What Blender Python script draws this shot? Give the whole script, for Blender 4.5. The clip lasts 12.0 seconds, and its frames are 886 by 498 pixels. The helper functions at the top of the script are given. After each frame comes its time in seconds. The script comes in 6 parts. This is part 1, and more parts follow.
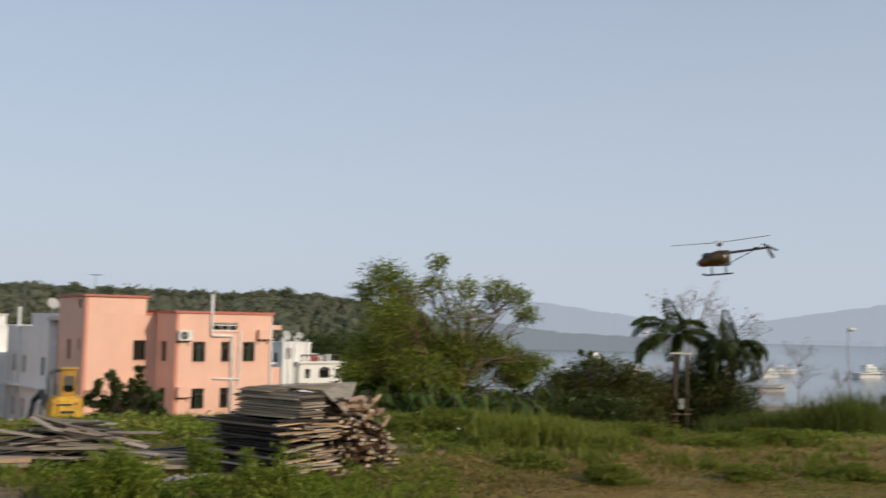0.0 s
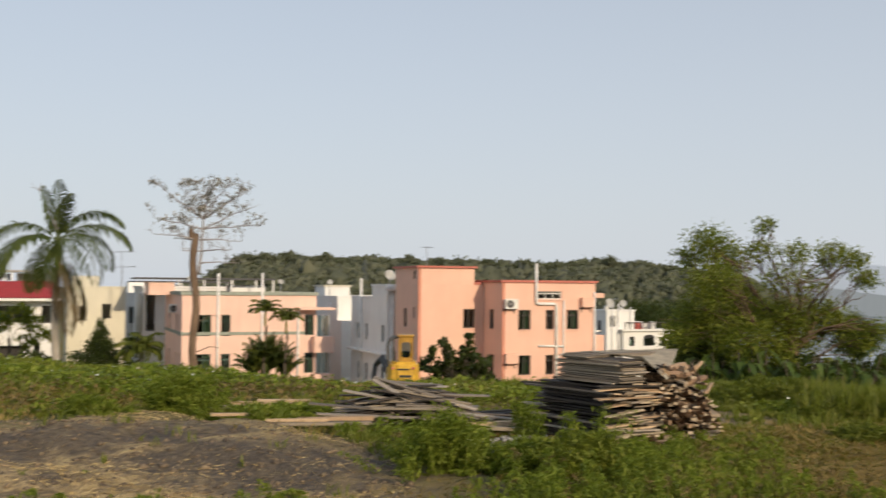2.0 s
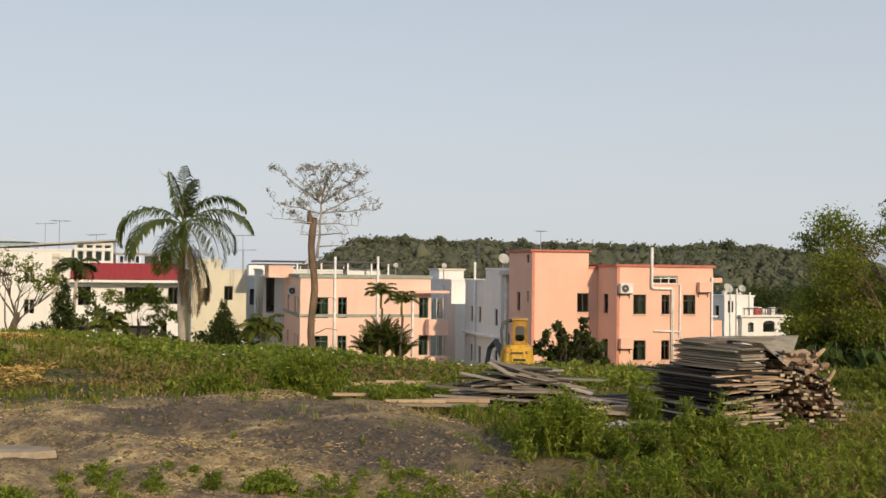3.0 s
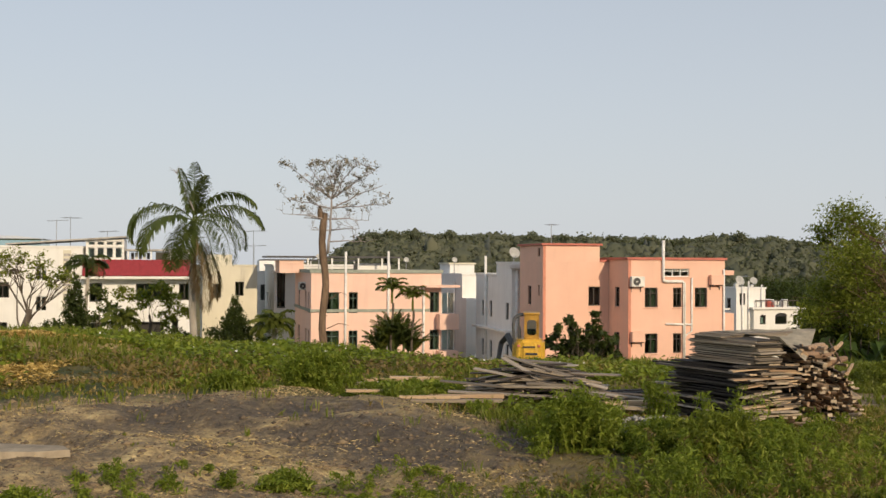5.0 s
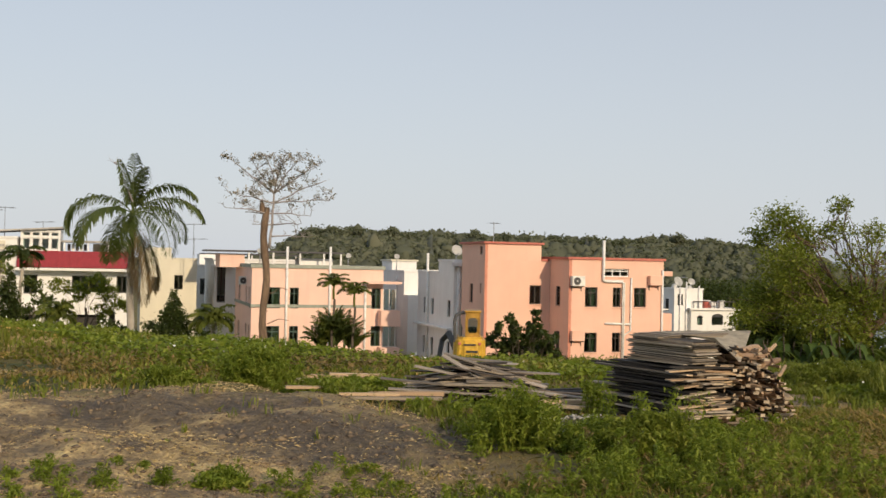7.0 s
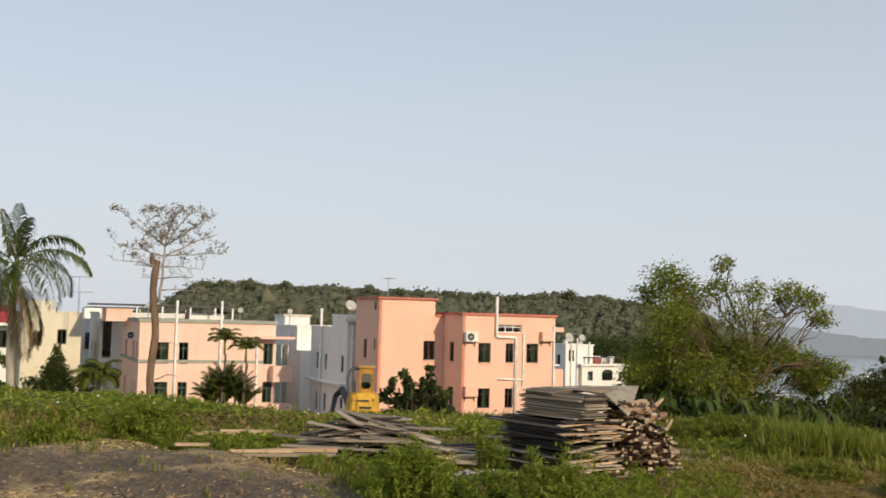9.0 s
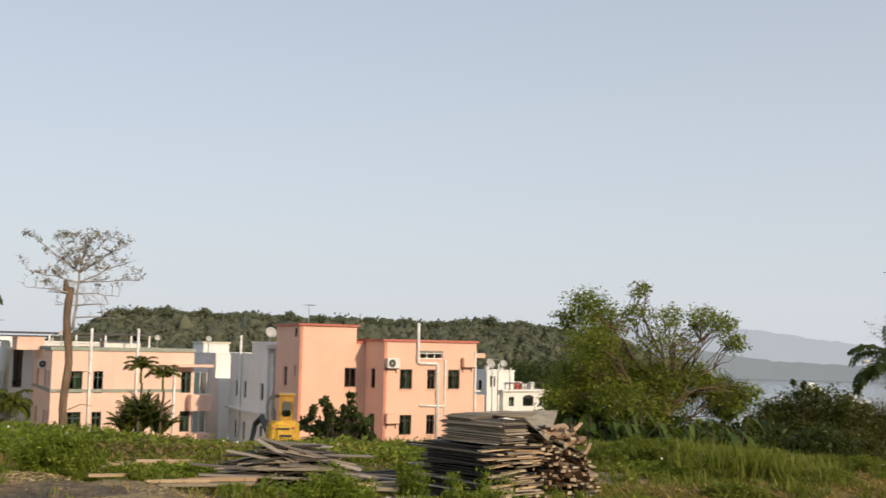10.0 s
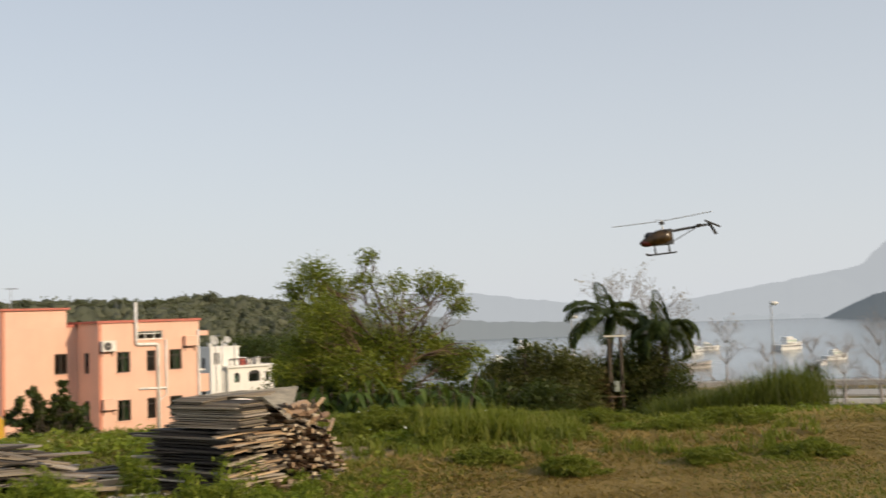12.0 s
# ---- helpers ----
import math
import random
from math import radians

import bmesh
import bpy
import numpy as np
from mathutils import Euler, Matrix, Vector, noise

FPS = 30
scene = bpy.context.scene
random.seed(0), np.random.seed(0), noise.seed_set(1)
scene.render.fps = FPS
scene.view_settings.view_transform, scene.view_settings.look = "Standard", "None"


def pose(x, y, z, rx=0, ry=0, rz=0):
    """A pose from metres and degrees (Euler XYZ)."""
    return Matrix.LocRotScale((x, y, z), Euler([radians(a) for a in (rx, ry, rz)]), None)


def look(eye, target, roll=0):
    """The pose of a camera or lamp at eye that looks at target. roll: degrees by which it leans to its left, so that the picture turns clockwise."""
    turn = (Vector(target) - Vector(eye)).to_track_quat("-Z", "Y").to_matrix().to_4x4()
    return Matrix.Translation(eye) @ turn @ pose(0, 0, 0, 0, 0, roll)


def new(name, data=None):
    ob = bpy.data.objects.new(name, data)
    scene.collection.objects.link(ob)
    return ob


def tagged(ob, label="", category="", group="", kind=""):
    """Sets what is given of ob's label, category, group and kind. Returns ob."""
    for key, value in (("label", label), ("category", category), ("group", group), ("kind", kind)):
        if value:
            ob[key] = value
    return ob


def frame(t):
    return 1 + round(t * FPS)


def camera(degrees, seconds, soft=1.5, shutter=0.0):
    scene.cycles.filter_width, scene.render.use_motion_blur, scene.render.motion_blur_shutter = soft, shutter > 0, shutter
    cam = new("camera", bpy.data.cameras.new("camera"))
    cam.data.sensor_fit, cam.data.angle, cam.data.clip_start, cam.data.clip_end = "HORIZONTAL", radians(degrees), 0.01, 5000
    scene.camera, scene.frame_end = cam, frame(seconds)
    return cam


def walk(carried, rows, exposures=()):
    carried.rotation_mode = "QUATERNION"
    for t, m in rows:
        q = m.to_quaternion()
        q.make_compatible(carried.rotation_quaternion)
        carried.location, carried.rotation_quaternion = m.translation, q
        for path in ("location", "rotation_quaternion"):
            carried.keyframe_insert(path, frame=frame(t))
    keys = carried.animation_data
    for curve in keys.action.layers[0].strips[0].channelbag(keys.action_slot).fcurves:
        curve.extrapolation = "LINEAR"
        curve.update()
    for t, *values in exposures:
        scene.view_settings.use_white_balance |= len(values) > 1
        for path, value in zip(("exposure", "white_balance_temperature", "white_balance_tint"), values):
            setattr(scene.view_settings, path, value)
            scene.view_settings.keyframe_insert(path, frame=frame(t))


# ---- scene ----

cam = camera(45.76, 12.0, soft=1.5, shutter=0.45)

# seconds, eye x, y, z, turn to the right, tilt up, lean (degrees)
PATH = [
    (0.0, 0.038, 0.207, 1.683, 24.34, 4.09, 1.10),
    (0.5, 0.068, 0.176, 1.676, 18.12, 3.27, 0.20),
    (1.0, 0.087, 0.134, 1.682, 15.16, 2.83, -0.11),
    (1.5, 0.077, 0.109, 1.683, 11.90, 2.49, 0.13),
    (2.0, 0.061, 0.068, 1.674, 6.90, 2.12, 0.44),
    (2.5, 0.050, -0.072, 1.668, 1.68, 1.62, 0.74),
    (2.7, 0.032, -0.084, 1.676, 0.91, 1.40, 0.86),
    (4.5, -0.013, -0.005, 1.695, 0.54, 0.84, 0.34),
    (5.0, -0.022, 0.006, 1.695, 0.20, 0.84, 0.29),
    (5.5, 0.000, -0.000, 1.700, 0.00, 0.84, 0.19),
    (6.0, -0.005, -0.001, 1.702, 1.14, 0.74, 0.65),
    (6.5, -0.019, 0.001, 1.705, 2.30, 0.67, 0.97),
    (8.3, -0.024, -0.044, 1.705, 6.62, 1.91, 1.64),
    (8.5, -0.031, -0.056, 1.702, 7.25, 2.50, 1.64),
    (9.0, -0.043, -0.084, 1.704, 9.03, 3.86, 1.49),
    (9.5, -0.033, -0.109, 1.696, 10.97, 4.87, 1.36),
    (10.0, -0.044, -0.132, 1.701, 13.28, 5.39, 1.15),
    (10.5, -0.045, -0.149, 1.704, 16.07, 5.40, 0.60),
    (11.0, -0.033, -0.118, 1.702, 19.35, 5.10, -0.24),
    (11.5, -0.070, 0.100, 1.712, 23.14, 4.47, -1.15),
    (12.0, 0.110, 0.780, 1.690, 28.50, 3.72, -2.06),
]
walk(cam, [(t, pose(x, y, z, 90 + up, 0, -turn) @ pose(0, 0, 0, 0, 0, lean)) for t, x, y, z, turn, up, lean in PATH],
     [(0.0, -0.29, 6050, 10), (0.5, -0.12, 6420, 10), (1.5, -0.12, 6450, 10), (2.7, -0.14, 6650, 10), (5.5, -0.18, 6700, 10), (8.3, -0.06, 6600, 10), (9.5, -0.05, 6550, 10), (12.0, -0.03, 6750, 10)])

# ---- light ----
SUN_AZ, SUN_EL = 155.0, 22.0          # degrees clockwise from +y, and above the horizon
world = bpy.data.worlds.new("world")
scene.world = world
world.use_nodes = True
wn = world.node_tree.nodes
sky = wn.new("ShaderNodeTexSky")
sky.sky_type = "NISHITA"
sky.sun_disc = False
sky.sun_elevation, sky.sun_rotation = radians(SUN_EL), radians(SUN_AZ)
sky.air_density, sky.dust_density, sky.ozone_density, sky.altitude = 1.0, 1.0, 1.5, 20
# haze: the sky pales towards the horizon, alike all round
geo_up = wn.new("ShaderNodeTexCoord")
sep_up = wn.new("ShaderNodeSeparateXYZ")
pale = wn.new("ShaderNodeMapRange")
pale.inputs["From Min"].default_value, pale.inputs["From Max"].default_value = 0.0, 0.42
pale.inputs["To Min"].default_value, pale.inputs["To Max"].default_value = 0.94, 0.53
haze = wn.new("ShaderNodeMix")
haze.data_type = "RGBA"
haze.inputs[7].default_value = (5.3, 5.65, 6.15, 1)
wl = world.node_tree.links
wl.new(geo_up.outputs["Generated"], sep_up.inputs[0])
wl.new(sep_up.outputs[2], pale.inputs[0])
wl.new(pale.outputs[0], haze.inputs[0])
wl.new(sky.outputs[0], haze.inputs[6])
wl.new(haze.outputs[2], wn["Background"].inputs["Color"])
wn["Background"].inputs["Strength"].default_value = 0.128

sun = new("sun", bpy.data.lights.new("sun", "SUN"))
sun.data.energy, sun.data.angle, sun.data.color = 3.9, radians(0.6), (1.0, 0.80, 0.56)
sa, se = radians(SUN_AZ), radians(SUN_EL)
sun.matrix_world = look((math.sin(sa) * math.cos(se) * 100, math.cos(sa) * math.cos(se) * 100, math.sin(se) * 100), (0, 0, 0))

# ---- building blocks ----
rng = np.random.default_rng(7)


def at(az, r, z=0.0):
    """A place r metres off in the direction az, in degrees clockwise from +y."""
    return Vector((math.sin(radians(az)) * r, math.cos(radians(az)) * r, z))


def lerp_table(x, xs, ys):
    return np.interp(x, xs, ys)


def ground_z(x, y):
    """Height of the ground: a level waste plot, with a bank that falls to the village and the shore."""
    x, y = np.asarray(x, float), np.asarray(y, float)
    r = np.hypot(x, y)
    az = np.degrees(np.arctan2(x, y))
    crest = lerp_table(az, [-180, -40, -20, -12, -4, 2, 12, 22, 30, 38, 45, 60, 180], [25, 28, 25, 20.5, 18, 16.5, 16, 16, 14.6, 13.8, 15.2, 17, 25])
    slope = lerp_table(az, [-180, -40, -20, -12, -4, 2, 12, 22, 30, 38, 45, 60, 180], [.1, .1, .10, .12, .15, .145, .15, .10, .10, .12, .105, .1, .1])
    d = r - crest
    fall = np.where(d > 0, np.sqrt(d * d + 9) - 3, 0) * slope
    floor = lerp_table(az, [-180, -40, -22, -12, -5, 18, 22, 40, 60, 180], [-4, -4, -4, -5.5, -6.8, -6.8, -6.6, -6.5, -6.5, -4])
    z = np.maximum(-fall, floor)
    shore = lerp_table(az, [-180, 14, 20, 30, 45, 80, 81, 180], [9e3, 9e3, 125, 118, 116, 116, 9e3, 9e3])
    z = np.where(r > shore, z - np.clip((r - shore) / 3, 0, 1) * 4.5, z)
    bump = np.clip((60 - r) / 50, 0, 1)
    z = z + bump * ((.07 - .045 * np.clip((az - 6) / 10, 0, 1)) * np.sin(x * 1.1 + 1.3 * np.sin(y * .5)) * np.sin(y * .9 + .7) + (.04 - .028 * np.clip((az - 6) / 10, 0, 1)) * np.sin(x * 2.9 + y * 1.7) * np.sin(y * 3.1 - x))
    # low spoil heaps at the edge of the bare soil
    heap = lambda az0, r0, h, w: h * np.exp(-((x - math.sin(radians(az0)) * r0) ** 2 + (y - math.cos(radians(az0)) * r0) ** 2) / (w * w))
    z = z + heap(-23, 20, .35, 2.6) + heap(-17, 12.0, .16, 1.2) + heap(-6, 11.5, .14, 1.3) + heap(-10, 13.5, .12, 1.0) + heap(-15, 9.6, .10, .6) + heap(-20, 11.2, .16, .8) + heap(-2.5, 10.6, .10, .7) + heap(-12, 11.6, .12, .7)
    clod = np.clip(1.25 - ((x + 4.2) / 6.0) ** 2 - ((y - 9.5) / 3.5) ** 2, 0, 1)
    z = z + clod * (.045 * np.sin(x * 3.7 + 2 * np.sin(y * 1.9)) * np.sin(y * 4.3 + 1.1 * np.sin(x * 2.3)) + .022 * np.sin(x * 9.1 + y * 3) * np.sin(y * 11.3 - x * 4))
    return z


def gz(p):
    return float(ground_z(p[0], p[1]))


def stand(az, r, dz=0.0):
    p = at(az, r)
    return Vector((p.x, p.y, gz(p) + dz))


def mesh_ob(name, verts, faces, material, parent=None, label=""):
    me = bpy.data.meshes.new(name)
    me.from_pydata([tuple(v) for v in verts], [], faces)
    me.materials.append(material)
    ob = new(name, me)
    if parent is not None:
        ob.parent = parent
    if label:
        ob["label"] = label
    return ob


def part(name, bm, material, parent=None, label="", smooth=False):
    me = bpy.data.meshes.new(name)
    bmesh.ops.recalc_face_normals(bm, faces=bm.faces)
    bm.to_mesh(me)
    bm.free()
    if smooth:
        me.polygons.foreach_set("use_smooth", [True] * len(me.polygons))
    me.materials.append(material)
    ob = new(name, me)
    if parent is not None:
        ob.parent = parent
    if label:
        ob["label"] = label
    return ob


def thing(name, m, label, category, group="", kind=""):
    ob = new(name)
    ob.matrix_basis = m
    return tagged(ob, label, category, group, kind)


def add_box(bm, x0, x1, y0, y1, z0, z1, bevel=0.0, m=None):
    made = bmesh.ops.create_cube(bm, size=1.0)["verts"]
    bmesh.ops.scale(bm, vec=(x1 - x0, y1 - y0, z1 - z0), verts=made)
    bmesh.ops.translate(bm, vec=((x0 + x1) / 2, (y0 + y1) / 2, (z0 + z1) / 2), verts=made)
    if bevel:
        edges = list({e for v in made for e in v.link_edges})
        out = bmesh.ops.bevel(bm, geom=edges, offset=bevel, segments=2, affect="EDGES", profile=0.5)
        made = list({v for v in made if v.is_valid} | set(out["verts"]))
    if m is not None:
        bmesh.ops.transform(bm, matrix=m, verts=made)
    return made


def box(*a, bevel=0.0, m=None):
    bm = bmesh.new()
    add_box(bm, *a, bevel=bevel, m=m)
    return bm


def add_tube(bm, pts, radii, sides=8, cap=True):
    """A tapered tube along pts."""
    rings = []
    n = len(pts)
    pts = [Vector(p) for p in pts]
    for i, p in enumerate(pts):
        d = (pts[min(i + 1, n - 1)] - pts[max(i - 1, 0)]).normalized()
        s = d.orthogonal().normalized() if abs(d.z) > .9 else d.cross(Vector((0, 0, 1))).normalized()
        if abs(d.z) > .9:
            s = (Vector((1, 0, 0)) - d * d.x).normalized()
        t = d.cross(s)
        r = radii[i] if hasattr(radii, "__len__") else radii
        rings.append([bm.verts.new(p + (s * math.cos(2 * math.pi * k / sides) + t * math.sin(2 * math.pi * k / sides)) * r) for k in range(sides)])
    for a, b in zip(rings, rings[1:]):
        for k in range(sides):
            bm.faces.new((a[k], a[(k + 1) % sides], b[(k + 1) % sides], b[k]))
    if cap:
        bm.faces.new(rings[0][::-1])
        bm.faces.new(rings[-1])


def tube(pts, radii, sides=8):
    bm = bmesh.new()
    add_tube(bm, pts, radii, sides)
    return bm


def soup(name, verts, faces, material, parent=None, label=""):
    """A mesh from arrays: verts (n, 3), faces (m, 3 or 4)."""
    me = bpy.data.meshes.new(name)
    v, f = np.asarray(verts, np.float32), np.asarray(faces, np.int32)
    k = f.shape[1]
    me.vertices.add(len(v))
    me.vertices.foreach_set("co", v.ravel())
    me.loops.add(f.size)
    me.loops.foreach_set("vertex_index", f.ravel())
    me.polygons.add(len(f))
    me.polygons.foreach_set("loop_start", np.arange(0, f.size, k, dtype=np.int32))
    me.polygons.foreach_set("loop_total", np.full(len(f), k, np.int32))
    me.update(calc_edges=True)
    me.materials.append(material)
    ob = new(name, me)
    if parent is not None:
        ob.parent = parent
    if label:
        ob["label"] = label
    return ob


# ---- materials ----
def nodes_of(name, rough=0.8, metal=0.0):
    m = bpy.data.materials.new(name)
    m.use_nodes = True
    nt = m.node_tree
    b = nt.nodes["Principled BSDF"]
    b.inputs["Roughness"].default_value, b.inputs["Metallic"].default_value = rough, metal
    return m, nt, b


def noise_node(nt, scale, detail=4, rough=0.6, coord="Object", stretch=None, offset=0.0):
    tc = nt.nodes.new("ShaderNodeTexCoord")
    mp = nt.nodes.new("ShaderNodeMapping")
    mp.inputs["Location"].default_value = (offset, offset * 1.7, offset * .6)
    if stretch:
        mp.inputs["Scale"].default_value = stretch
    n = nt.nodes.new("ShaderNodeTexNoise")
    n.inputs["Scale"].default_value, n.inputs["Detail"].default_value, n.inputs["Roughness"].default_value = scale, detail, rough
    nt.links.new(tc.outputs[coord], mp.inputs[0])
    nt.links.new(mp.outputs[0], n.inputs["Vector"])
    return n.outputs["Fac"]


def ramp(nt, fac, stops):
    r = nt.nodes.new("ShaderNodeValToRGB")
    e = r.color_ramp.elements
    while len(e) < len(stops):
        e.new(0.5)
    for el, (p, c) in zip(e, stops):
        el.position, el.color = p, (*c, 1)
    nt.links.new(fac, r.inputs[0])
    return r.outputs[0]


def mix(nt, fac, a, b, mode="MIX"):
    n = nt.nodes.new("ShaderNodeMix")
    n.data_type, n.blend_type = "RGBA", mode
    for sock, v in ((n.inputs[0], fac), (n.inputs[6], a), (n.inputs[7], b)):
        if isinstance(v, (int, float)):
            sock.default_value = v
        elif isinstance(v, tuple):
            sock.default_value = (*v, 1)
        else:
            nt.links.new(v, sock)
    return n.outputs[2]


def math_node(nt, op, a, b=0.0, clamp=False):
    n = nt.nodes.new("ShaderNodeMath")
    n.operation, n.use_clamp = op, clamp
    for sock, v in zip(n.inputs, (a, b)):
        if isinstance(v, (int, float)):
            sock.default_value = v
        else:
            nt.links.new(v, sock)
    return n.outputs[0]


def bump(nt, b, height, strength=0.3, dist=0.02):
    n = nt.nodes.new("ShaderNodeBump")
    n.inputs["Strength"].default_value, n.inputs["Distance"].default_value = strength, dist
    nt.links.new(height, n.inputs["Height"])
    nt.links.new(n.outputs[0], b.inputs["Normal"])


def plain(name, col, rough=0.6, metal=0.0, vary=0.12, scale=3.0, grain=25.0, relief=0.15):
    """Paint, metal or plastic with soft staining and fine grain."""
    m, nt, b = nodes_of(name, rough, metal)
    dark = tuple(c * (1 - vary * 2) for c in col)
    lite = tuple(min(1, c * (1 + vary)) for c in col)
    c = ramp(nt, noise_node(nt, scale, 5), [(0.3, dark), (0.6, col), (0.85, lite)])
    g = noise_node(nt, grain, 3)
    c = mix(nt, 0.12, c, ramp(nt, g, [(.3, (0.1, 0.1, 0.1)), (.7, (.9, .9, .9))]), "OVERLAY")
    nt.links.new(c, b.inputs["Base Color"])
    if relief:
        bump(nt, b, g, relief, 0.01)
    return m


def stucco(name, col, stain=(0.25, 0.22, 0.2), amount=0.35):
    """Painted render with vertical rain streaks and cloudy fading."""
    m, nt, b = nodes_of(name, 0.85)
    cloud = ramp(nt, noise_node(nt, 0.5, 5), [(.3, tuple(c * .88 for c in col)), (.7, col)])
    streak = ramp(nt, noise_node(nt, 1.0, 6, .7, stretch=(2.2, 2.2, .18)), [(.52, (0, 0, 0)), (.8, (1, 1, 1))])
    c = mix(nt, math_node(nt, "MULTIPLY", streak, amount), cloud, stain)
    g = noise_node(nt, 14, 5)
    nt.links.new(c, b.inputs["Base Color"])
    bump(nt, b, g, .25, .02)
    return m


def leafy(name, stops, patch=1.2, trans=0.35, rough=0.55):
    """Leaves: colour by leaf and by patch, with some light through them."""
    m, nt, b = nodes_of(name, rough)
    geo = nt.nodes.new("ShaderNodeNewGeometry")
    pn = noise_node(nt, patch, 3)
    fac = math_node(nt, "ADD", math_node(nt, "MULTIPLY", geo.outputs["Random Per Island"], .55), math_node(nt, "MULTIPLY", math_node(nt, "SUBTRACT", pn, .25), .9), True)
    c = ramp(nt, fac, stops)
    nt.links.new(c, b.inputs["Base Color"])
    b.inputs["Specular IOR Level"].default_value = 0.25
    tr = nt.nodes.new("ShaderNodeBsdfTranslucent")
    nt.links.new(mix(nt, .5, c, (.25, .3, .02), "MIX"), tr.inputs[0])
    ms = nt.nodes.new("ShaderNodeMixShader")
    ms.inputs[0].default_value = trans
    nt.links.new(b.outputs[0], ms.inputs[1])
    nt.links.new(tr.outputs[0], ms.inputs[2])
    nt.links.new(ms.outputs[0], nt.nodes["Material Output"].inputs[0])
    return m


def bark(name, a, c2, scale=6):
    m, nt, b = nodes_of(name, .9)
    n = noise_node(nt, scale, 6, .7, stretch=(1, 1, .25))
    nt.links.new(ramp(nt, n, [(.3, a), (.7, c2)]), b.inputs["Base Color"])
    bump(nt, b, n, .6, .04)
    return m


def wood(name, a, c2, scale=5):
    """Weathered board: each piece takes its own tone."""
    m, nt, b = nodes_of(name, .85)
    oi = nt.nodes.new("ShaderNodeObjectInfo")
    n = noise_node(nt, scale, 6, .65, stretch=(.25, 4, 4))
    base = ramp(nt, oi.outputs["Random"], [(0, a), (.55, tuple((x + y) / 2 for x, y in zip(a, c2))), (1, c2)])
    c = mix(nt, .65, base, ramp(nt, n, [(.3, (.25, .22, .2)), (.7, (.8, .78, .74))]), "OVERLAY")
    nt.links.new(c, b.inputs["Base Color"])
    bump(nt, b, n, .4, .01)
    return m


def glass(name, tint=(.04, .06, .06)):
    m, nt, b = nodes_of(name, .06)
    b.inputs["Base Color"].default_value = (*tint, 1)
    tp = nt.nodes.new("ShaderNodeBsdfTransparent")
    tp.inputs[0].default_value = (.75, .85, .82, 1)
    gl = nt.nodes.new("ShaderNodeBsdfGlossy")
    gl.inputs["Roughness"].default_value = .05
    fr = nt.nodes.new("ShaderNodeFresnel")
    fr.inputs[0].default_value = 1.5
    ms = nt.nodes.new("ShaderNodeMixShader")
    nt.links.new(fr.outputs[0], ms.inputs[0])
    nt.links.new(tp.outputs[0], ms.inputs[1])
    nt.links.new(gl.outputs[0], ms.inputs[2])
    nt.links.new(ms.outputs[0], nt.nodes["Material Output"].inputs[0])
    return m


def hazy(name, col, haze_glow):
    """Land so far off that the air lights it most; emission imitates that haze."""
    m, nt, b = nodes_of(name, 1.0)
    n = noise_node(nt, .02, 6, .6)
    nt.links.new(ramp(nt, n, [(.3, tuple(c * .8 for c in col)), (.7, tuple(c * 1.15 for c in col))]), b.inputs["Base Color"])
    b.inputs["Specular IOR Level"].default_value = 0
    b.inputs["Emission Color"].default_value = (*haze_glow, 1)
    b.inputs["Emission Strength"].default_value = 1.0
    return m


PINK = stucco("pink_render", (.80, .50, .38), (.42, .27, .22), .22)
PINK2 = stucco("faded_pink_render", (.82, .56, .46), (.45, .3, .26), .3)
CAPRED = plain("red_coping", (.50, .15, .11), .7)
GREENCAP = plain("grey_green_coping", (.30, .33, .28), .8)
WHITE = stucco("white_render", (.80, .80, .78), (.38, .37, .35), .35)
VILLAWHITE = stucco("villa_white", (.76, .755, .72), (.45, .43, .39), .3)
CREAM = stucco("cream_render", (.66, .625, .50), (.42, .38, .3), .25)
REDROOF = plain("red_metal_roof", (.27, .022, .03), .5, vary=.1)
CONCRETE = plain("concrete", (.42, .40, .37), .9, vary=.2)
PIPEWHITE = plain("white_pipe", (.78, .77, .74), .5)
FRAMEDARK = plain("dark_bronze_frame", (.045, .035, .03), .45)
FRAMEWHITE = plain("white_frame", (.75, .75, .73), .5)
GLASS = glass("window_glass")
# near-black colour puts the dimness of unlit rooms into slabs and garage
DARKROOM = plain("room_shade", (.05, .045, .04), .9)
CURTAIN = plain("green_curtain", (.20, .23, .14), .9, scale=8)
ACWHITE = plain("appliance_white", (.72, .71, .67), .45)
GRILLE = plain("dark_grille", (.06, .06, .06), .6)
METAL = plain("galvanised_steel", (.45, .46, .47), .4, .8)
DARKMETAL = plain("dark_metal", (.05, .05, .055), .5, .4)
YELLOW = plain("yellow_paint", (.64, .38, .04), .4, vary=.15, grain=12)
RUBBER = plain("black_rubber", (.025, .025, .025), .8)
WOODGREY = wood("weathered_board", (.13, .108, .083), (.50, .43, .33))
WOODSILVER = wood("silvered_plank", (.10, .088, .075), (.44, .39, .33))
BARKBROWN = bark("brown_bark", (.065, .042, .028), (.23, .155, .10))
WOODPALE = wood("sawn_timber", (.30, .20, .12), (.55, .42, .28))
# near-black boards, the tone differs from piece to piece
WOODDARK = wood("dark_formwork", (.018, .015, .013), (.075, .06, .048))
OLIVE = leafy("olive_leaf", [(.1, (.03, .036, .012)), (.5, (.07, .078, .022)), (.8, (.11, .105, .032)), (1, (.15, .12, .05))], .6, .25)
BARKGREY = bark("grey_bark", (.11, .075, .05), (.29, .205, .14))
BARKPALM = bark("palm_bark", (.27, .24, .20), (.46, .42, .36), 3)
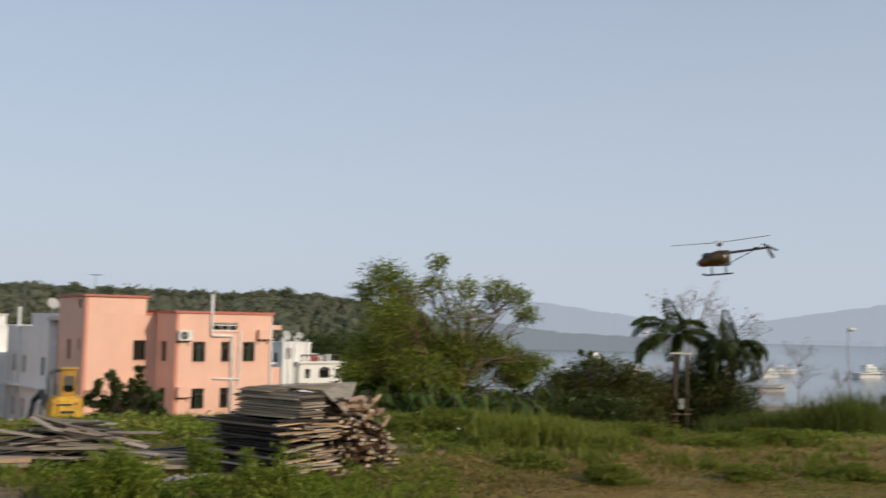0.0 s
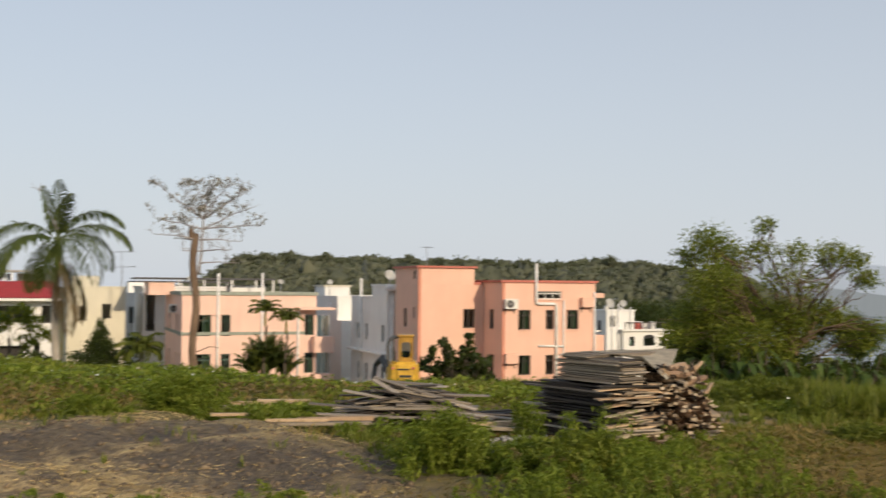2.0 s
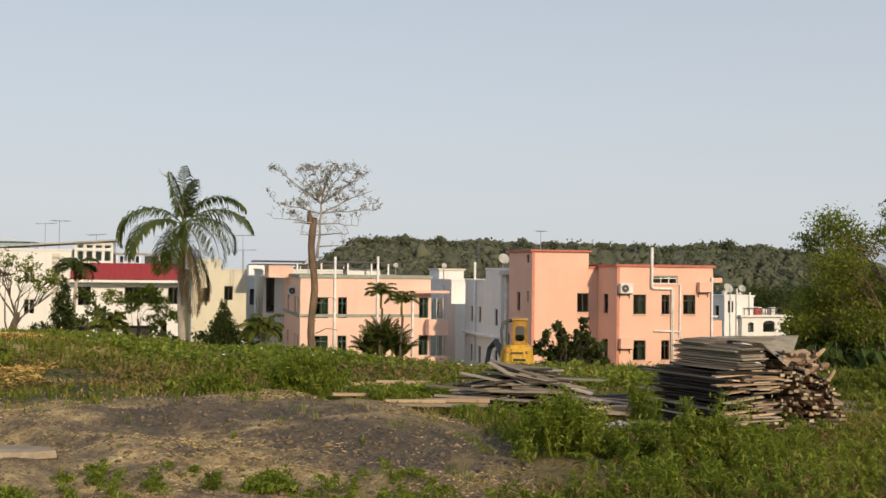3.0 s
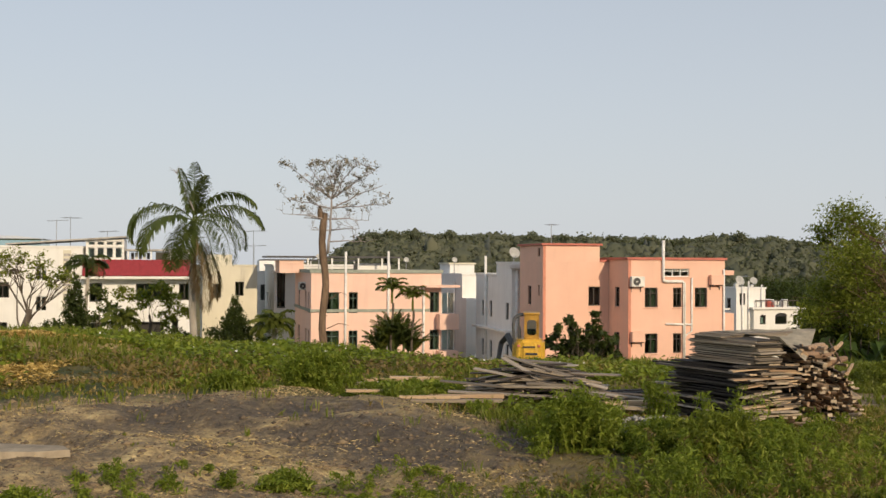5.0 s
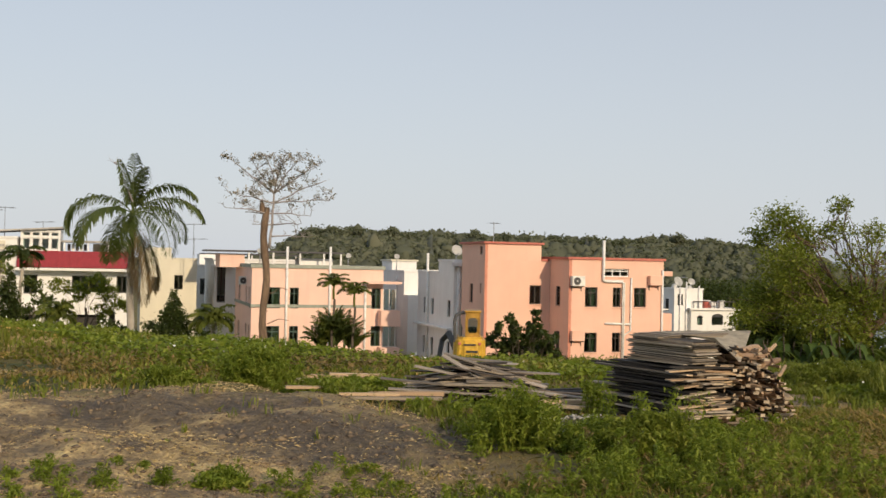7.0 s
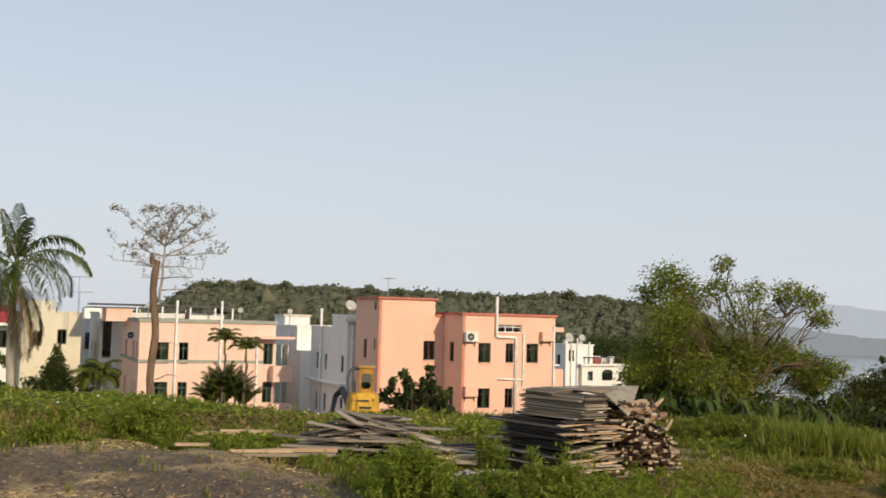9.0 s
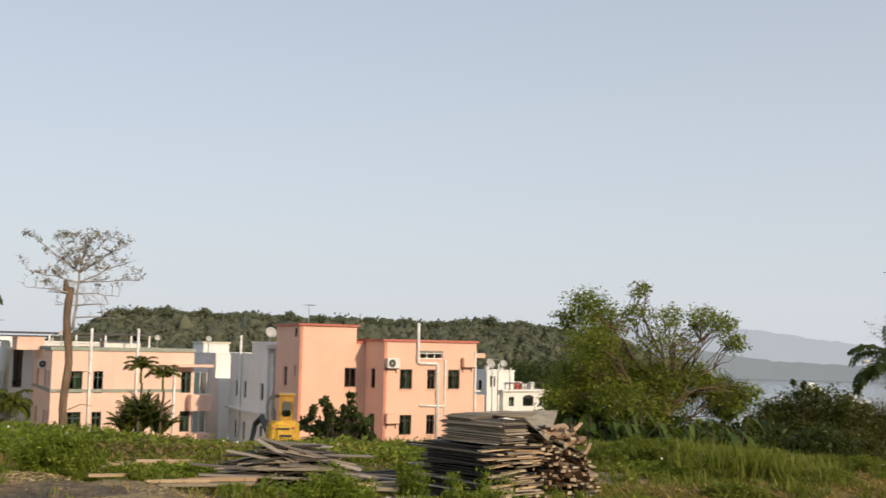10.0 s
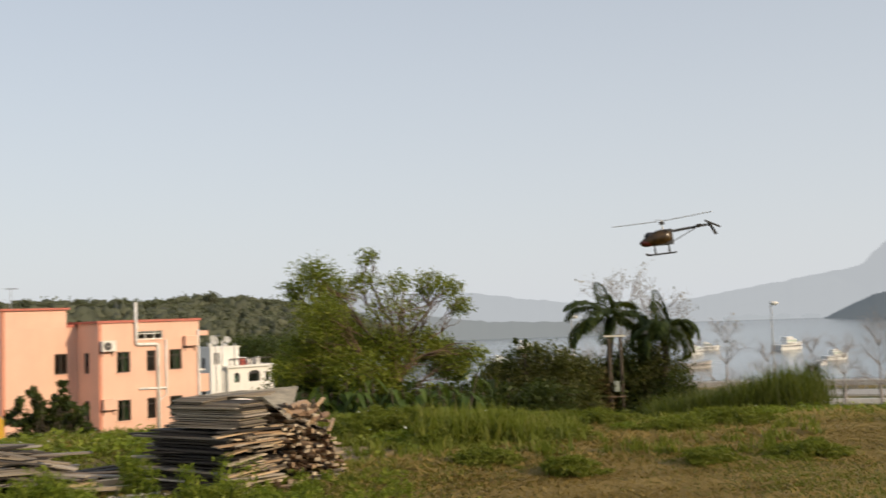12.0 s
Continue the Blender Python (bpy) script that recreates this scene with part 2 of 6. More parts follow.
BARKDARK = bark("dark_bark", (.05, .04, .03), (.15, .12, .09))
TWIG = bark("pale_twig", (.22, .195, .185), (.40, .365, .345))
CREOSOTE = bark("creosoted_pole", (.03, .024, .018), (.09, .07, .05))
LEAF = leafy("tree_leaf", [(.1, (.06, .09, .012)), (.4, (.16, .20, .028)), (.7, (.26, .29, .045)), (1, (.34, .29, .08))], .5, .45)
BROADLEAF = leafy("broad_leaf", [(.1, (.03, .055, .012)), (.5, (.075, .12, .025)), (1, (.17, .22, .06))], .9, .3, .4)
LEAFDARK = leafy("dark_leaf", [(.1, (.018, .03, .009)), (.5, (.042, .064, .016)), (1, (.09, .105, .028))], .8, .25)
LEAFBROWN = leafy("dry_leaf", [(.1, (.06, .04, .02)), (.5, (.14, .09, .045)), (1, (.22, .16, .08))], .8, .2)
PALMLEAF = leafy("palm_leaf", [(.1, (.03, .05, .014)), (.5, (.075, .105, .028)), (1, (.15, .17, .05))], .7, .3)
PALMDRY = leafy("dry_palm_leaf", [(.1, (.14, .09, .045)), (.6, (.27, .2, .11)), (1, (.36, .28, .17))], .7, .15)
WEED = leafy("weed_leaf", [(.1, (.065, .105, .012)), (.4, (.165, .225, .026)), (.75, (.28, .325, .05)), (1, (.40, .39, .11))], .9, .45)
GRASS = leafy("grass_blade", [(.08, (.065, .09, .013)), (.4, (.135, .165, .022)), (.7, (.19, .21, .036)), (1, (.30, .24, .10))], .35, .4)
STRAW = leafy("dry_grass", [(.08, (.11, .12, .024)), (.3, (.25, .18, .048)), (.6, (.38, .26, .08)), (1, (.45, .34, .14))], .5, .3)
DEADWEED = leafy("dead_weed", [(.1, (.10, .095, .025)), (.4, (.16, .12, .045)), (.7, (.22, .15, .065)), (1, (.10, .13, .025))], .8, .2)
PALMYELLOW = leafy("yellow_palm_leaf", [(.1, (.05, .075, .015)), (.5, (.13, .16, .03)), (1, (.27, .27, .06))], 1.0, .35)

# ---- ground, sea and distance ----
def ground_material():
    m, nt, b = nodes_of("waste_ground", .95)
    n1, n2, n3 = noise_node(nt, .35, 6, .65), noise_node(nt, 2.2, 6, .7, offset=3), noise_node(nt, 14, 5, .7, offset=9)
    grass = ramp(nt, n2, [(.3, (.035, .055, .012)), (.55, (.07, .09, .022)), (.75, (.13, .11, .045))])
    dry = ramp(nt, n2, [(.3, (.13, .115, .03)), (.46, (.24, .165, .05)), (.6, (.25, .185, .05)), (.8, (.38, .26, .085))])
    soil = ramp(nt, n2, [(.32, (.10, .08, .06)), (.44, (.22, .17, .105)), (.53, (.40, .30, .16)), (.64, (.62, .47, .24))])
    big = noise_node(nt, .8, 4, .6, offset=5)
    soil = mix(nt, ramp(nt, big, [(.53, (0, 0, 0)), (.59, (.85, .85, .85))]), soil, ramp(nt, n3, [(.35, (.08, .064, .05)), (.7, (.21, .165, .12))]))
    soil = mix(nt, .5, soil, ramp(nt, n3, [(.3, (.25, .25, .25)), (.7, (.95, .93, .88))]), "OVERLAY")
    tc = nt.nodes.new("ShaderNodeTexCoord")
    sep = nt.nodes.new("ShaderNodeSeparateXYZ")
    nt.links.new(tc.outputs["Object"], sep.inputs[0])
    x, y = sep.outputs[0], sep.outputs[1]

    def blob(cx, cy, rx, ry, soft=.5):
        dx = math_node(nt, "DIVIDE", math_node(nt, "SUBTRACT", x, cx), rx)
        dy = math_node(nt, "DIVIDE", math_node(nt, "SUBTRACT", y, cy), ry)
        d = math_node(nt, "ADD", math_node(nt, "MULTIPLY", dx, dx), math_node(nt, "MULTIPLY", dy, dy))
        d = math_node(nt, "ADD", d, math_node(nt, "MULTIPLY", math_node(nt, "SUBTRACT", n2, .5), 1.6))
        return math_node(nt, "DIVIDE", math_node(nt, "SUBTRACT", 1.0, d), soft, True)

    c = mix(nt, ramp(nt, n1, [(.42, (0, 0, 0)), (.62, (1, 1, 1))]), grass, dry)
    c = mix(nt, blob(12, 8, 9, 5.2), c, dry)
    c = mix(nt, blob(-4.2, 9.5, 6.0, 3.5), c, soil)
    c = mix(nt, math_node(nt, "MULTIPLY", math_node(nt, "MAXIMUM", blob(-2.3, 10.9, 1.7, .8, .8), blob(-.3, 9.9, 1.8, .95, .8)), .85), c, ramp(nt, n3, [(.35, (.06, .05, .042)), (.7, (.16, .13, .10))]))
    c = mix(nt, blob(-7.4, 18.2, 2.4, 2.6), c, ramp(nt, n3, [(.35, (.34, .24, .09)), (.6, (.60, .45, .2))]))
    c = mix(nt, blob(4.5, 13.2, 2.0, 1.0), c, soil)
    nt.links.new(c, b.inputs["Base Color"])
    bump(nt, b, math_node(nt, "ADD", n2, n3), 1.0, .12)
    return m


GROUND = ground_material()
azs = np.concatenate([np.linspace(-180, -32, 60)[:-1], np.linspace(-32, 62, 380), np.linspace(62, 180, 48)[1:]])
rads = np.concatenate([np.linspace(.01, 5, 14)[:-1], np.linspace(5, 40, 230), np.geomspace(40.4, 130, 90), np.geomspace(134, 4600, 30)])
A2, R2 = np.meshgrid(np.radians(azs), rads)
gx, gy = R2 * np.sin(A2) + .37, R2 * np.cos(A2) - .53
gv = np.stack([gx, gy, ground_z(gx, gy)], -1).reshape(-1, 3)
na, nr = len(azs), len(rads)
ii, jj = np.meshgrid(np.arange(nr - 1), np.arange(na - 1), indexing="ij")
gf = np.stack([ii * na + jj, ii * na + jj + 1, (ii + 1) * na + jj + 1, (ii + 1) * na + jj], -1).reshape(-1, 4)[:, ::-1]
ground = tagged(soup("ground", gv, gf, GROUND), "waste plot of bare soil, weeds and dry grass", "ground", kind="structure")
ground.data.polygons.foreach_set("use_smooth", [True] * len(ground.data.polygons))


def water_material():
    m, nt, b = nodes_of("sea_water", .12)
    b.inputs["Base Color"].default_value = (.10, .13, .15, 1)
    n = noise_node(nt, .25, 5, .6, stretch=(1, 1, 1))
    bump(nt, b, n, .35, .4)
    return m


sea = mesh_ob("water", [(-600, 60, -8.5), (4600, 60, -8.5), (4600, 4600, -8.5), (-600, 4600, -8.5)], [(0, 1, 2, 3)], water_material())
tagged(sea, "calm grey-blue sea inlet under haze", "sea", kind="structure")


def ridge(name, az0, az1, r, base, depth, tops, material, label, seed, rough=.12, step=.12, rows=10):
    """A long hill: crest heights over az, with an uneven skyline."""
    a = np.arange(az0, az1 + step, step)
    ax, h = np.array(tops)[:, 0], np.array(tops)[:, 1]
    crest = np.interp(a, ax, h)
    g = np.random.default_rng(seed)
    jit = np.convolve(g.normal(size=len(a) + 8), np.ones(3) / 3, "same")[4:-4]
    v = []
    for k in range(rows + 1):
        f = k / rows
        rr = r + depth * (f - .5)
        prof = math.sin(min(1, f * 1.6) * math.pi / 2) if f < .625 else math.cos((f - .625) / .375 * math.pi / 2)
        zz = base + (crest - base) * prof + jit * rough * (crest - base) * prof
        v += [(math.sin(radians(q)) * rr, math.cos(radians(q)) * rr, z) for q, z in zip(a, zz)]
    n = len(a)
    i, j = np.meshgrid(np.arange(rows), np.arange(n - 1), indexing="ij")
    f = np.stack([i * n + j, i * n + j + 1, (i + 1) * n + j + 1, (i + 1) * n + j], -1).reshape(-1, 4)[:, ::-1]
    ob = tagged(soup(name, v, f, material), label, "hill", kind="structure")
    ob.data.polygons.foreach_set("use_smooth", [True] * len(ob.data.polygons))
    return ob


# base colour paled to take in the haze over the hill
HILLSOIL = plain("wooded_slope", (.10, .11, .08), .95, vary=.3, scale=.05, grain=.5)
# the second colour is painted haze, emitted by hills and walls themselves
FAR1 = hazy("far_hills_haze", (.03, .035, .03), (.265, .285, .30))
FAR2 = hazy("farther_mountain_haze", (.02, .025, .03), (.46, .492, .528))
FAR3 = hazy("headland_haze", (.03, .035, .035), (.12, .14, .16))
FARWALL = hazy("far_walls_haze", (.08, .08, .08), (.40, .44, .48))
HILL_TOPS = [(-10, -6), (-8, -3), (-6, 2), (-5.2, 5.5), (-4.4, 9.5), (-3.6, 12.4), (-2, 12.8), (2, 11.4), (7, 11.0), (10, 10.2), (13, 10.4), (16, 11.2), (18, 10.2), (20, 8), (23, 3), (27, -8)]
ridge("wooded_hill", -10, 27, 430, -8, 160, HILL_TOPS, HILLSOIL, "low wooded hill behind the village", 3)
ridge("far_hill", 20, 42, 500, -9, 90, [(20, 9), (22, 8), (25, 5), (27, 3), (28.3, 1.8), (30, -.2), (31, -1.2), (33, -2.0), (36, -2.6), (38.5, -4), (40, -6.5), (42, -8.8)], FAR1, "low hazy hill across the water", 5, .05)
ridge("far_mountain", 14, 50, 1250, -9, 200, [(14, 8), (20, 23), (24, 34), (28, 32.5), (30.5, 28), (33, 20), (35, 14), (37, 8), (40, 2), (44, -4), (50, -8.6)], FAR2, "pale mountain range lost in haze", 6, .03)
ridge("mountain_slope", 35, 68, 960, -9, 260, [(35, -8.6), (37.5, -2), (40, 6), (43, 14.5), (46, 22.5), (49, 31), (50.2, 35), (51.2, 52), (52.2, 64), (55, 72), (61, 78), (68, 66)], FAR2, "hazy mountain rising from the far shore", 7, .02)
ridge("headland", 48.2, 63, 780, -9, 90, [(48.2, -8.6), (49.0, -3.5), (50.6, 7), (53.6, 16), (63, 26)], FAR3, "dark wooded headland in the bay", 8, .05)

# ---- houses ----
PHI = 14.0                                   # the village's grid, degrees anticlockwise from +x
GROUND_STOREY = -6.9


def panel(width, height, openings, thick=0.22):
    """A wall that stands in x (0..width), z (0..height), its face at y = 0, with openings (x0, x1, z0, z1) cut through."""
    xs = sorted({0, width, *[v for o in openings for v in o[:2]]})
    zs = sorted({0, height, *[v for o in openings for v in o[2:4]]})
    solid = lambda i, k: 0 <= i < len(xs) - 1 and 0 <= k < len(zs) - 1 and not any(
        o[0] - 1e-6 <= xs[i] and xs[i + 1] <= o[1] + 1e-6 and o[2] - 1e-6 <= zs[k] and zs[k + 1] <= o[3] + 1e-6 for o in openings)
    bm = bmesh.new()
    cache = {}

    def v(x, y, z):
        key = (round(x, 4), round(y, 4), round(z, 4))
        if key not in cache:
            cache[key] = bm.verts.new((x, y, z))
        return cache[key]

    for i in range(len(xs) - 1):
        for k in range(len(zs) - 1):
            if not solid(i, k):
                continue
            a, b, c, d = xs[i], xs[i + 1], zs[k], zs[k + 1]
            for y, order in ((0, 1), (thick, -1)):
                bm.faces.new([v(a, y, c), v(b, y, c), v(b, y, d), v(a, y, d)][::order])
            for di, dk, p, q in ((-1, 0, (a, c), (a, d)), (1, 0, (b, d), (b, c)), (0, -1, (b, c), (a, c)), (0, 1, (a, d), (b, d))):
                if not solid(i + di, k + dk):
                    bm.faces.new([v(p[0], 0, p[1]), v(q[0], 0, q[1]), v(q[0], thick, q[1]), v(p[0], thick, p[1])])
    return bm


def window_parts(house, m, o, frame_mat=None, curtain=False, bars=1, sill=None, transom=False):
    """A window in the opening o of a wall whose pose in the house is m."""
    frame_mat = frame_mat or FRAMEDARK
    x0, x1, z0, z1 = o[:4]
    f = .05
    w, h = x1 - x0, z1 - z0
    xs = [f / 2 + (w - f) * k / (bars + 1) for k in range(bars + 2)]
    zs = [f / 2, f / 2 + (h - f) * .72, h - f / 2] if transom else [f / 2, h - f / 2]
    lights = [(a + f / 2, b - f / 2, c + f / 2, d - f / 2) for a, b in zip(xs, xs[1:]) for c, d in zip(zs, zs[1:])]
    bm = panel(w, h, lights, .06)
    bmesh.ops.translate(bm, vec=(x0, .09, z0), verts=bm.verts)
    frame_ob = part("window", bm, frame_mat, house)
    frame_ob.matrix_basis = m
    pane = part("pane", box(x0 + f * .6, x1 - f * .6, .115, .122, z0 + f * .6, z1 - f * .6), GLASS, frame_ob)
    if curtain:
        bm = bmesh.new()
        n = 14
        w = (x1 - x0) * .55
        xa = x0 + (x1 - x0) * .4
        cols = [(xa + w * i / n, .26 + .025 * math.sin(i * 2.2)) for i in range(n + 1)]
        lo = [bm.verts.new((x, y, z0 + .06)) for x, y in cols]
        hi = [bm.verts.new((x, y, z1 - .05)) for x, y in cols]
        for i in range(n):
            bm.faces.new((lo[i], lo[i + 1], hi[i + 1], hi[i]))
        bmesh.ops.solidify(bm, geom=bm.faces[:], thickness=.01)
        part("curtain", bm, CURTAIN, frame_ob, "pale green curtain")
    if sill is not None:
        part("sill", box(x0 - .06, x1 + .06, -.07, .085, z0 - .06, z0 - .003, bevel=.01), sill, frame_ob)


def block(house, x, y, w, d, z0, z1, mat, front=(), left=(), right=(), cap=None, name="wall", capname="coping", slab=True, cap_over=.1, cap_h=.14, win=None, roof_drop=.45, back=True):
    """One rectangular volume of a house: four walls with openings (x0, x1, z0, z1 in world height; then options), a flat roof behind a parapet and a coping."""
    h = z1 - z0
    T = .22
    for nm, m, width, ops in (("front", pose(x, y, z0), w, front), ("left", pose(x, y + d, z0, 0, 0, -90), d, left),
                              ("right", pose(x + w, y, z0, 0, 0, 90), d, right), ("rear", pose(x + w, y + d, z0, 0, 0, 180), w, ())):
        if nm in ("left", "right"):
            m = m @ pose(T + .002, 0, 0)
            width = d - 2 * T - .004
        rel = [(o[0], o[1], o[2] - z0, o[3] - z0) for o in ops]
        wob = part(name, panel(width, h, rel, T), mat, house)
        wob.matrix_basis = m
        for o, r in zip(ops, rel):
            opt = dict(win or {})
            if len(o) > 4:
                opt.update(o[4])
            if not opt.pop("open", False):
                window_parts(house, m, r, **opt)
    if slab:
        part("roof", box(x + T + .003, x + w - T - .003, y + T + .003, y + d - T - .003, z1 - roof_drop - .15, z1 - roof_drop), CONCRETE, house)
        n = max(1, int(h // 2.7))
        for k in range(1, n):
            zf = z0 + k * (h - .6) / n
            part("floor_slab", box(x + T + .003, x + w - T - .003, y + T + .003, y + d - T - .003, zf - .12, zf), DARKROOM, house)
    if cap is not None:
        bm = bmesh.new()
        c = cap_over
        for a in ((x - c, x + w + c, y - c, y + T + .03), (x - c, x + w + c, y + d - T - .03, y + d + c), (x - c, x + T + .03, y + T + .03, y + d - T - .03), (x + w - T - .03, x + w + c, y + T + .03, y + d - T - .03)):
            add_box(bm, *a, z1 + .003, z1 + cap_h)
        part(capname, bm, cap, house)


def pipe_run(house, pts, r=.055, mat=None, brackets=True):
    ob = part("drainpipe", tube(pts, r, 10), mat or PIPEWHITE, house, "white plastic drainpipe", smooth=True)
    return ob


def house_at(name, az, r, label, phi=PHI, group=""):
    p = at(az, r)
    return thing(name, pose(p.x, p.y, 0, 0, 0, phi), label, "house", group)


def air_conditioner(house, x, y, z, cover=None):
    m = pose(x, y, z)
    p = house.matrix_basis @ Vector((x, y, z))
    ac = thing("air_conditioner", house.matrix_basis @ m, "white split air conditioner box on a wall bracket", "air conditioner", "air conditioners on the houses")
    part("casing", box(-.4, .4, -.36, -.04, 0, .58, bevel=.02), ACWHITE if cover is None else cover, ac)
    for s in (-.3, .3):
        bm = box(s - .02, s + .02, -.36, -.0, -.05, -.004)
        add_box(bm, s - .02, s + .02, -.04, -.003, -.3, -.054)
        part("bracket", bm, DARKMETAL, ac)
    if cover is not None:
        return ac
    bm = bmesh.new()
    bmesh.ops.create_cone(bm, cap_ends=True, segments=24, radius1=.22, radius2=.22, depth=.02, matrix=pose(-.1, -.372, .29, 90))
    fan = part("fan_grille", bm, GRILLE, ac, "round dark fan grille")
    part("fan_hub", box(-.14, -.06, -.394, -.383, .25, .33, bevel=.005), ACWHITE, ac)
    return ac


def antenna(p, h, label="thin rooftop television aerial", turn=0.0, bars=6, size=1.0):
    a = thing("television_aerial", Matrix.Translation(p) @ pose(0, 0, 0, 0, 0, turn), label, "aerial", "aerials on the roofs")
    part("mast", tube([(0, 0, 0), (0, 0, h)], .022, 6), METAL, a)
    part("boom", tube([(-.6 * size, 0, h - .1), (.75 * size, 0, h - .02)], .016, 6), METAL, a)
    for k in range(bars):
        x = (-.55 + 1.25 * k / (bars - 1)) * size
        part("element", tube([(x, -.35 * size, h - .06), (x, .35 * size, h - .06)], .011, 5), METAL, a)
    return a


def dish(p, r, az, label="pale satellite dish on a short mast", mast=.5):
    d = thing("satellite_dish", Matrix.Translation(p) @ pose(0, 0, 0, 0, 0, az), label, "satellite dish", "dishes on the roofs")
    part("mast", tube([(0, 0, 0), (0, 0, mast)], .035, 8), METAL, d)
    bm = bmesh.new()
    rings = []
    for i in range(6):
        q = r * i / 5
        if i == 0:
            rings.append([bm.verts.new((0, 0, 0))])
        else:
            rings.append([bm.verts.new((q * math.cos(t), -.28 * q * q / r, q * math.sin(t))) for t in np.linspace(0, 2 * math.pi, 21)[:-1]])
    for k in range(20):
        bm.faces.new((rings[0][0], rings[1][k], rings[1][(k + 1) % 20]))
        for i in range(1, 5):
            bm.faces.new((rings[i][k], rings[i + 1][k], rings[i + 1][(k + 1) % 20], rings[i][(k + 1) % 20]))
    bmesh.ops.solidify(bm, geom=bm.faces[:], thickness=.02)
    bowl = part("bowl", bm, ACWHITE, d, smooth=True)
    bowl.matrix_basis = pose(0, -.06, mast + .05 + r * .8, -25)
    part("feed_arm", tube([(0, -.05, mast), (0, -.5 * r - .3, mast + r * .5)], .015, 6), METAL, d)
    return d


# the pink house with the stair tower
H1 = house_at("pink_house", 10.2, 61.0, "salmon pink rendered three-storey village house with red copings")
Z1 = 2.02
WU, WL, WB = (-.72, .42), (-3.36, -2.22), (-6.0, -4.9)
cur = dict(curtain=True)
fr = []
for zz in (WU, WL, WB):
    fr += [(1.02, 1.82, *zz, cur), (2.8, 3.32, *zz, {}), (4.18, 4.97, *zz, cur)]
fr.append((2.26, 3.82, 1.05, 1.52, dict(frame_mat=FRAMEWHITE, bars=2)))
block(H1, 0, 0, 6.1, 7.1, GROUND_STOREY, Z1, PINK, front=fr, left=[(5.2 - .22, 5.85 - .22, *z) for z in (WU, WL, WB)], cap=CAPRED, win=dict(sill=PINK, transom=True))
block(H1, -4.15, 2.83, 4.147, 4.3, GROUND_STOREY, Z1 - .14, PINK, front=[(2.86, 3.6, *z) for z in (WU, WL, WB)],
      left=[(1.35, 1.95, *WU), (3.2, 3.5, -.1, .5), (1.35, 1.95, *WL), (1.35, 1.95, *WB)], win=dict(sill=PINK), roof_drop=.3)
part("low_coping", box(-.575, -.11, 2.75, 3.1, Z1 - .137, Z1 + .0, bevel=.01), CAPRED, H1)
# the stair tower's head above the roof
block(H1, -4.15, 2.83, 3.57, 4.3, Z1 - .139, 2.86, PINK, left=[(3.1, 3.55, 2.2, 2.7)], cap=CAPRED, cap_over=.14, cap_h=.12, roof_drop=.1)
# darker painted bands on the corners
for x, y, z1 in ((-4.15, 2.83, 2.86), (0, 0, Z1)):
    part("corner_band", box(x - .012, x + .16, y - .012, y - .003, GROUND_STOREY, z1 - .004), plain("corner_paint", (.62, .25, .17), .8), H1)
# side balconies
for z in (-1.5, -4.15):
    part("balcony", box(6.103, 7.85, 2.0, 5.2, z - .75, z + .32, bevel=.02), PINK, H1, "pink rendered balcony parapet")
part("canopy", box(6.103, 7.8, 1.9, 5.2, 1.12, 1.42, bevel=.02), PINK, H1)
for z in (-.98, ):
    part("balcony_rail", box(6.11, 7.6, 2.02, 2.08, z, z + .1, bevel=.01), PIPEWHITE, H1)
pipe_run(H1, [(2.13, -.1, 3.15), (2.13, -.1, .98), (2.13, -.1, .86), (2.25, -.1, .78), (3.35, -.1, .78), (3.45, -.1, .70), (3.45, -.1, -6.8)], .085)
pipe_run(H1, [(3.95, -.08, 1.0), (3.95, -.08, -2.1), (3.6, -.09, -2.3), (3.47, -.1, -2.5)], .05)
pipe_run(H1, [(1.9 + .4, -.07, -1.68), (3.95, -.07, -1.72)], .06)
pipe_run(H1, [(6.0, -.08, 1.5), (6.0, -.08, -6.8)], .06)
pipe_run(H1, [(5.9, -.08, .9), (6.6, 1.2, .75), (6.62, 1.5, -6.8)], .06)
air_conditioner(H1, .46, 0, .48)
air_conditioner(H1, 5.45, 0, .58, PINK)
air_conditioner(H1, .5, 0, -2.68, PINK)
antenna(H1.matrix_basis @ Vector((-3.0, 4.6, 2.75)), 1.45, turn=55, bars=4, size=.7)

# the pink house with grey-green bands
H2 = house_at("pink_house", -6.96, 73.0, "pale pink rendered house with grey-green belt course and coping")
U2, L2, B2 = (-1.72, -.28), (-4.36, -2.94), (-6.6, -5.6)
fr2 = []
for zz in (U2, L2):
    fr2 += [(.97, 1.95, *zz, cur), (2.62, 3.25, *zz, {}), (8.42, 9.1, *zz, cur)]
block(H2, 0, 0, 9.26, 10.2, GROUND_STOREY, 1.06, PINK2, front=fr2, left=[(2.0, 3.0, *U2), (6.6, 7.4, *U2), (2.0, 3.0, *L2), (6.6, 7.4, *L2), (8.3, 9.0, *U2), (8.3, 9.0, *L2)], cap=GREENCAP, cap_h=.24, win=dict(transom=True, frame_mat=plain("green_frame", (.05, .10, .08), .5)))
part("belt_course", box(-.05, 8.4, -.05, -.003, -1.68 + .02, -1.45), GREENCAP, H2)
part("side_belt_course", box(-.05, -.003, .0, 10.2, -1.66, -1.45), GREENCAP, H2)
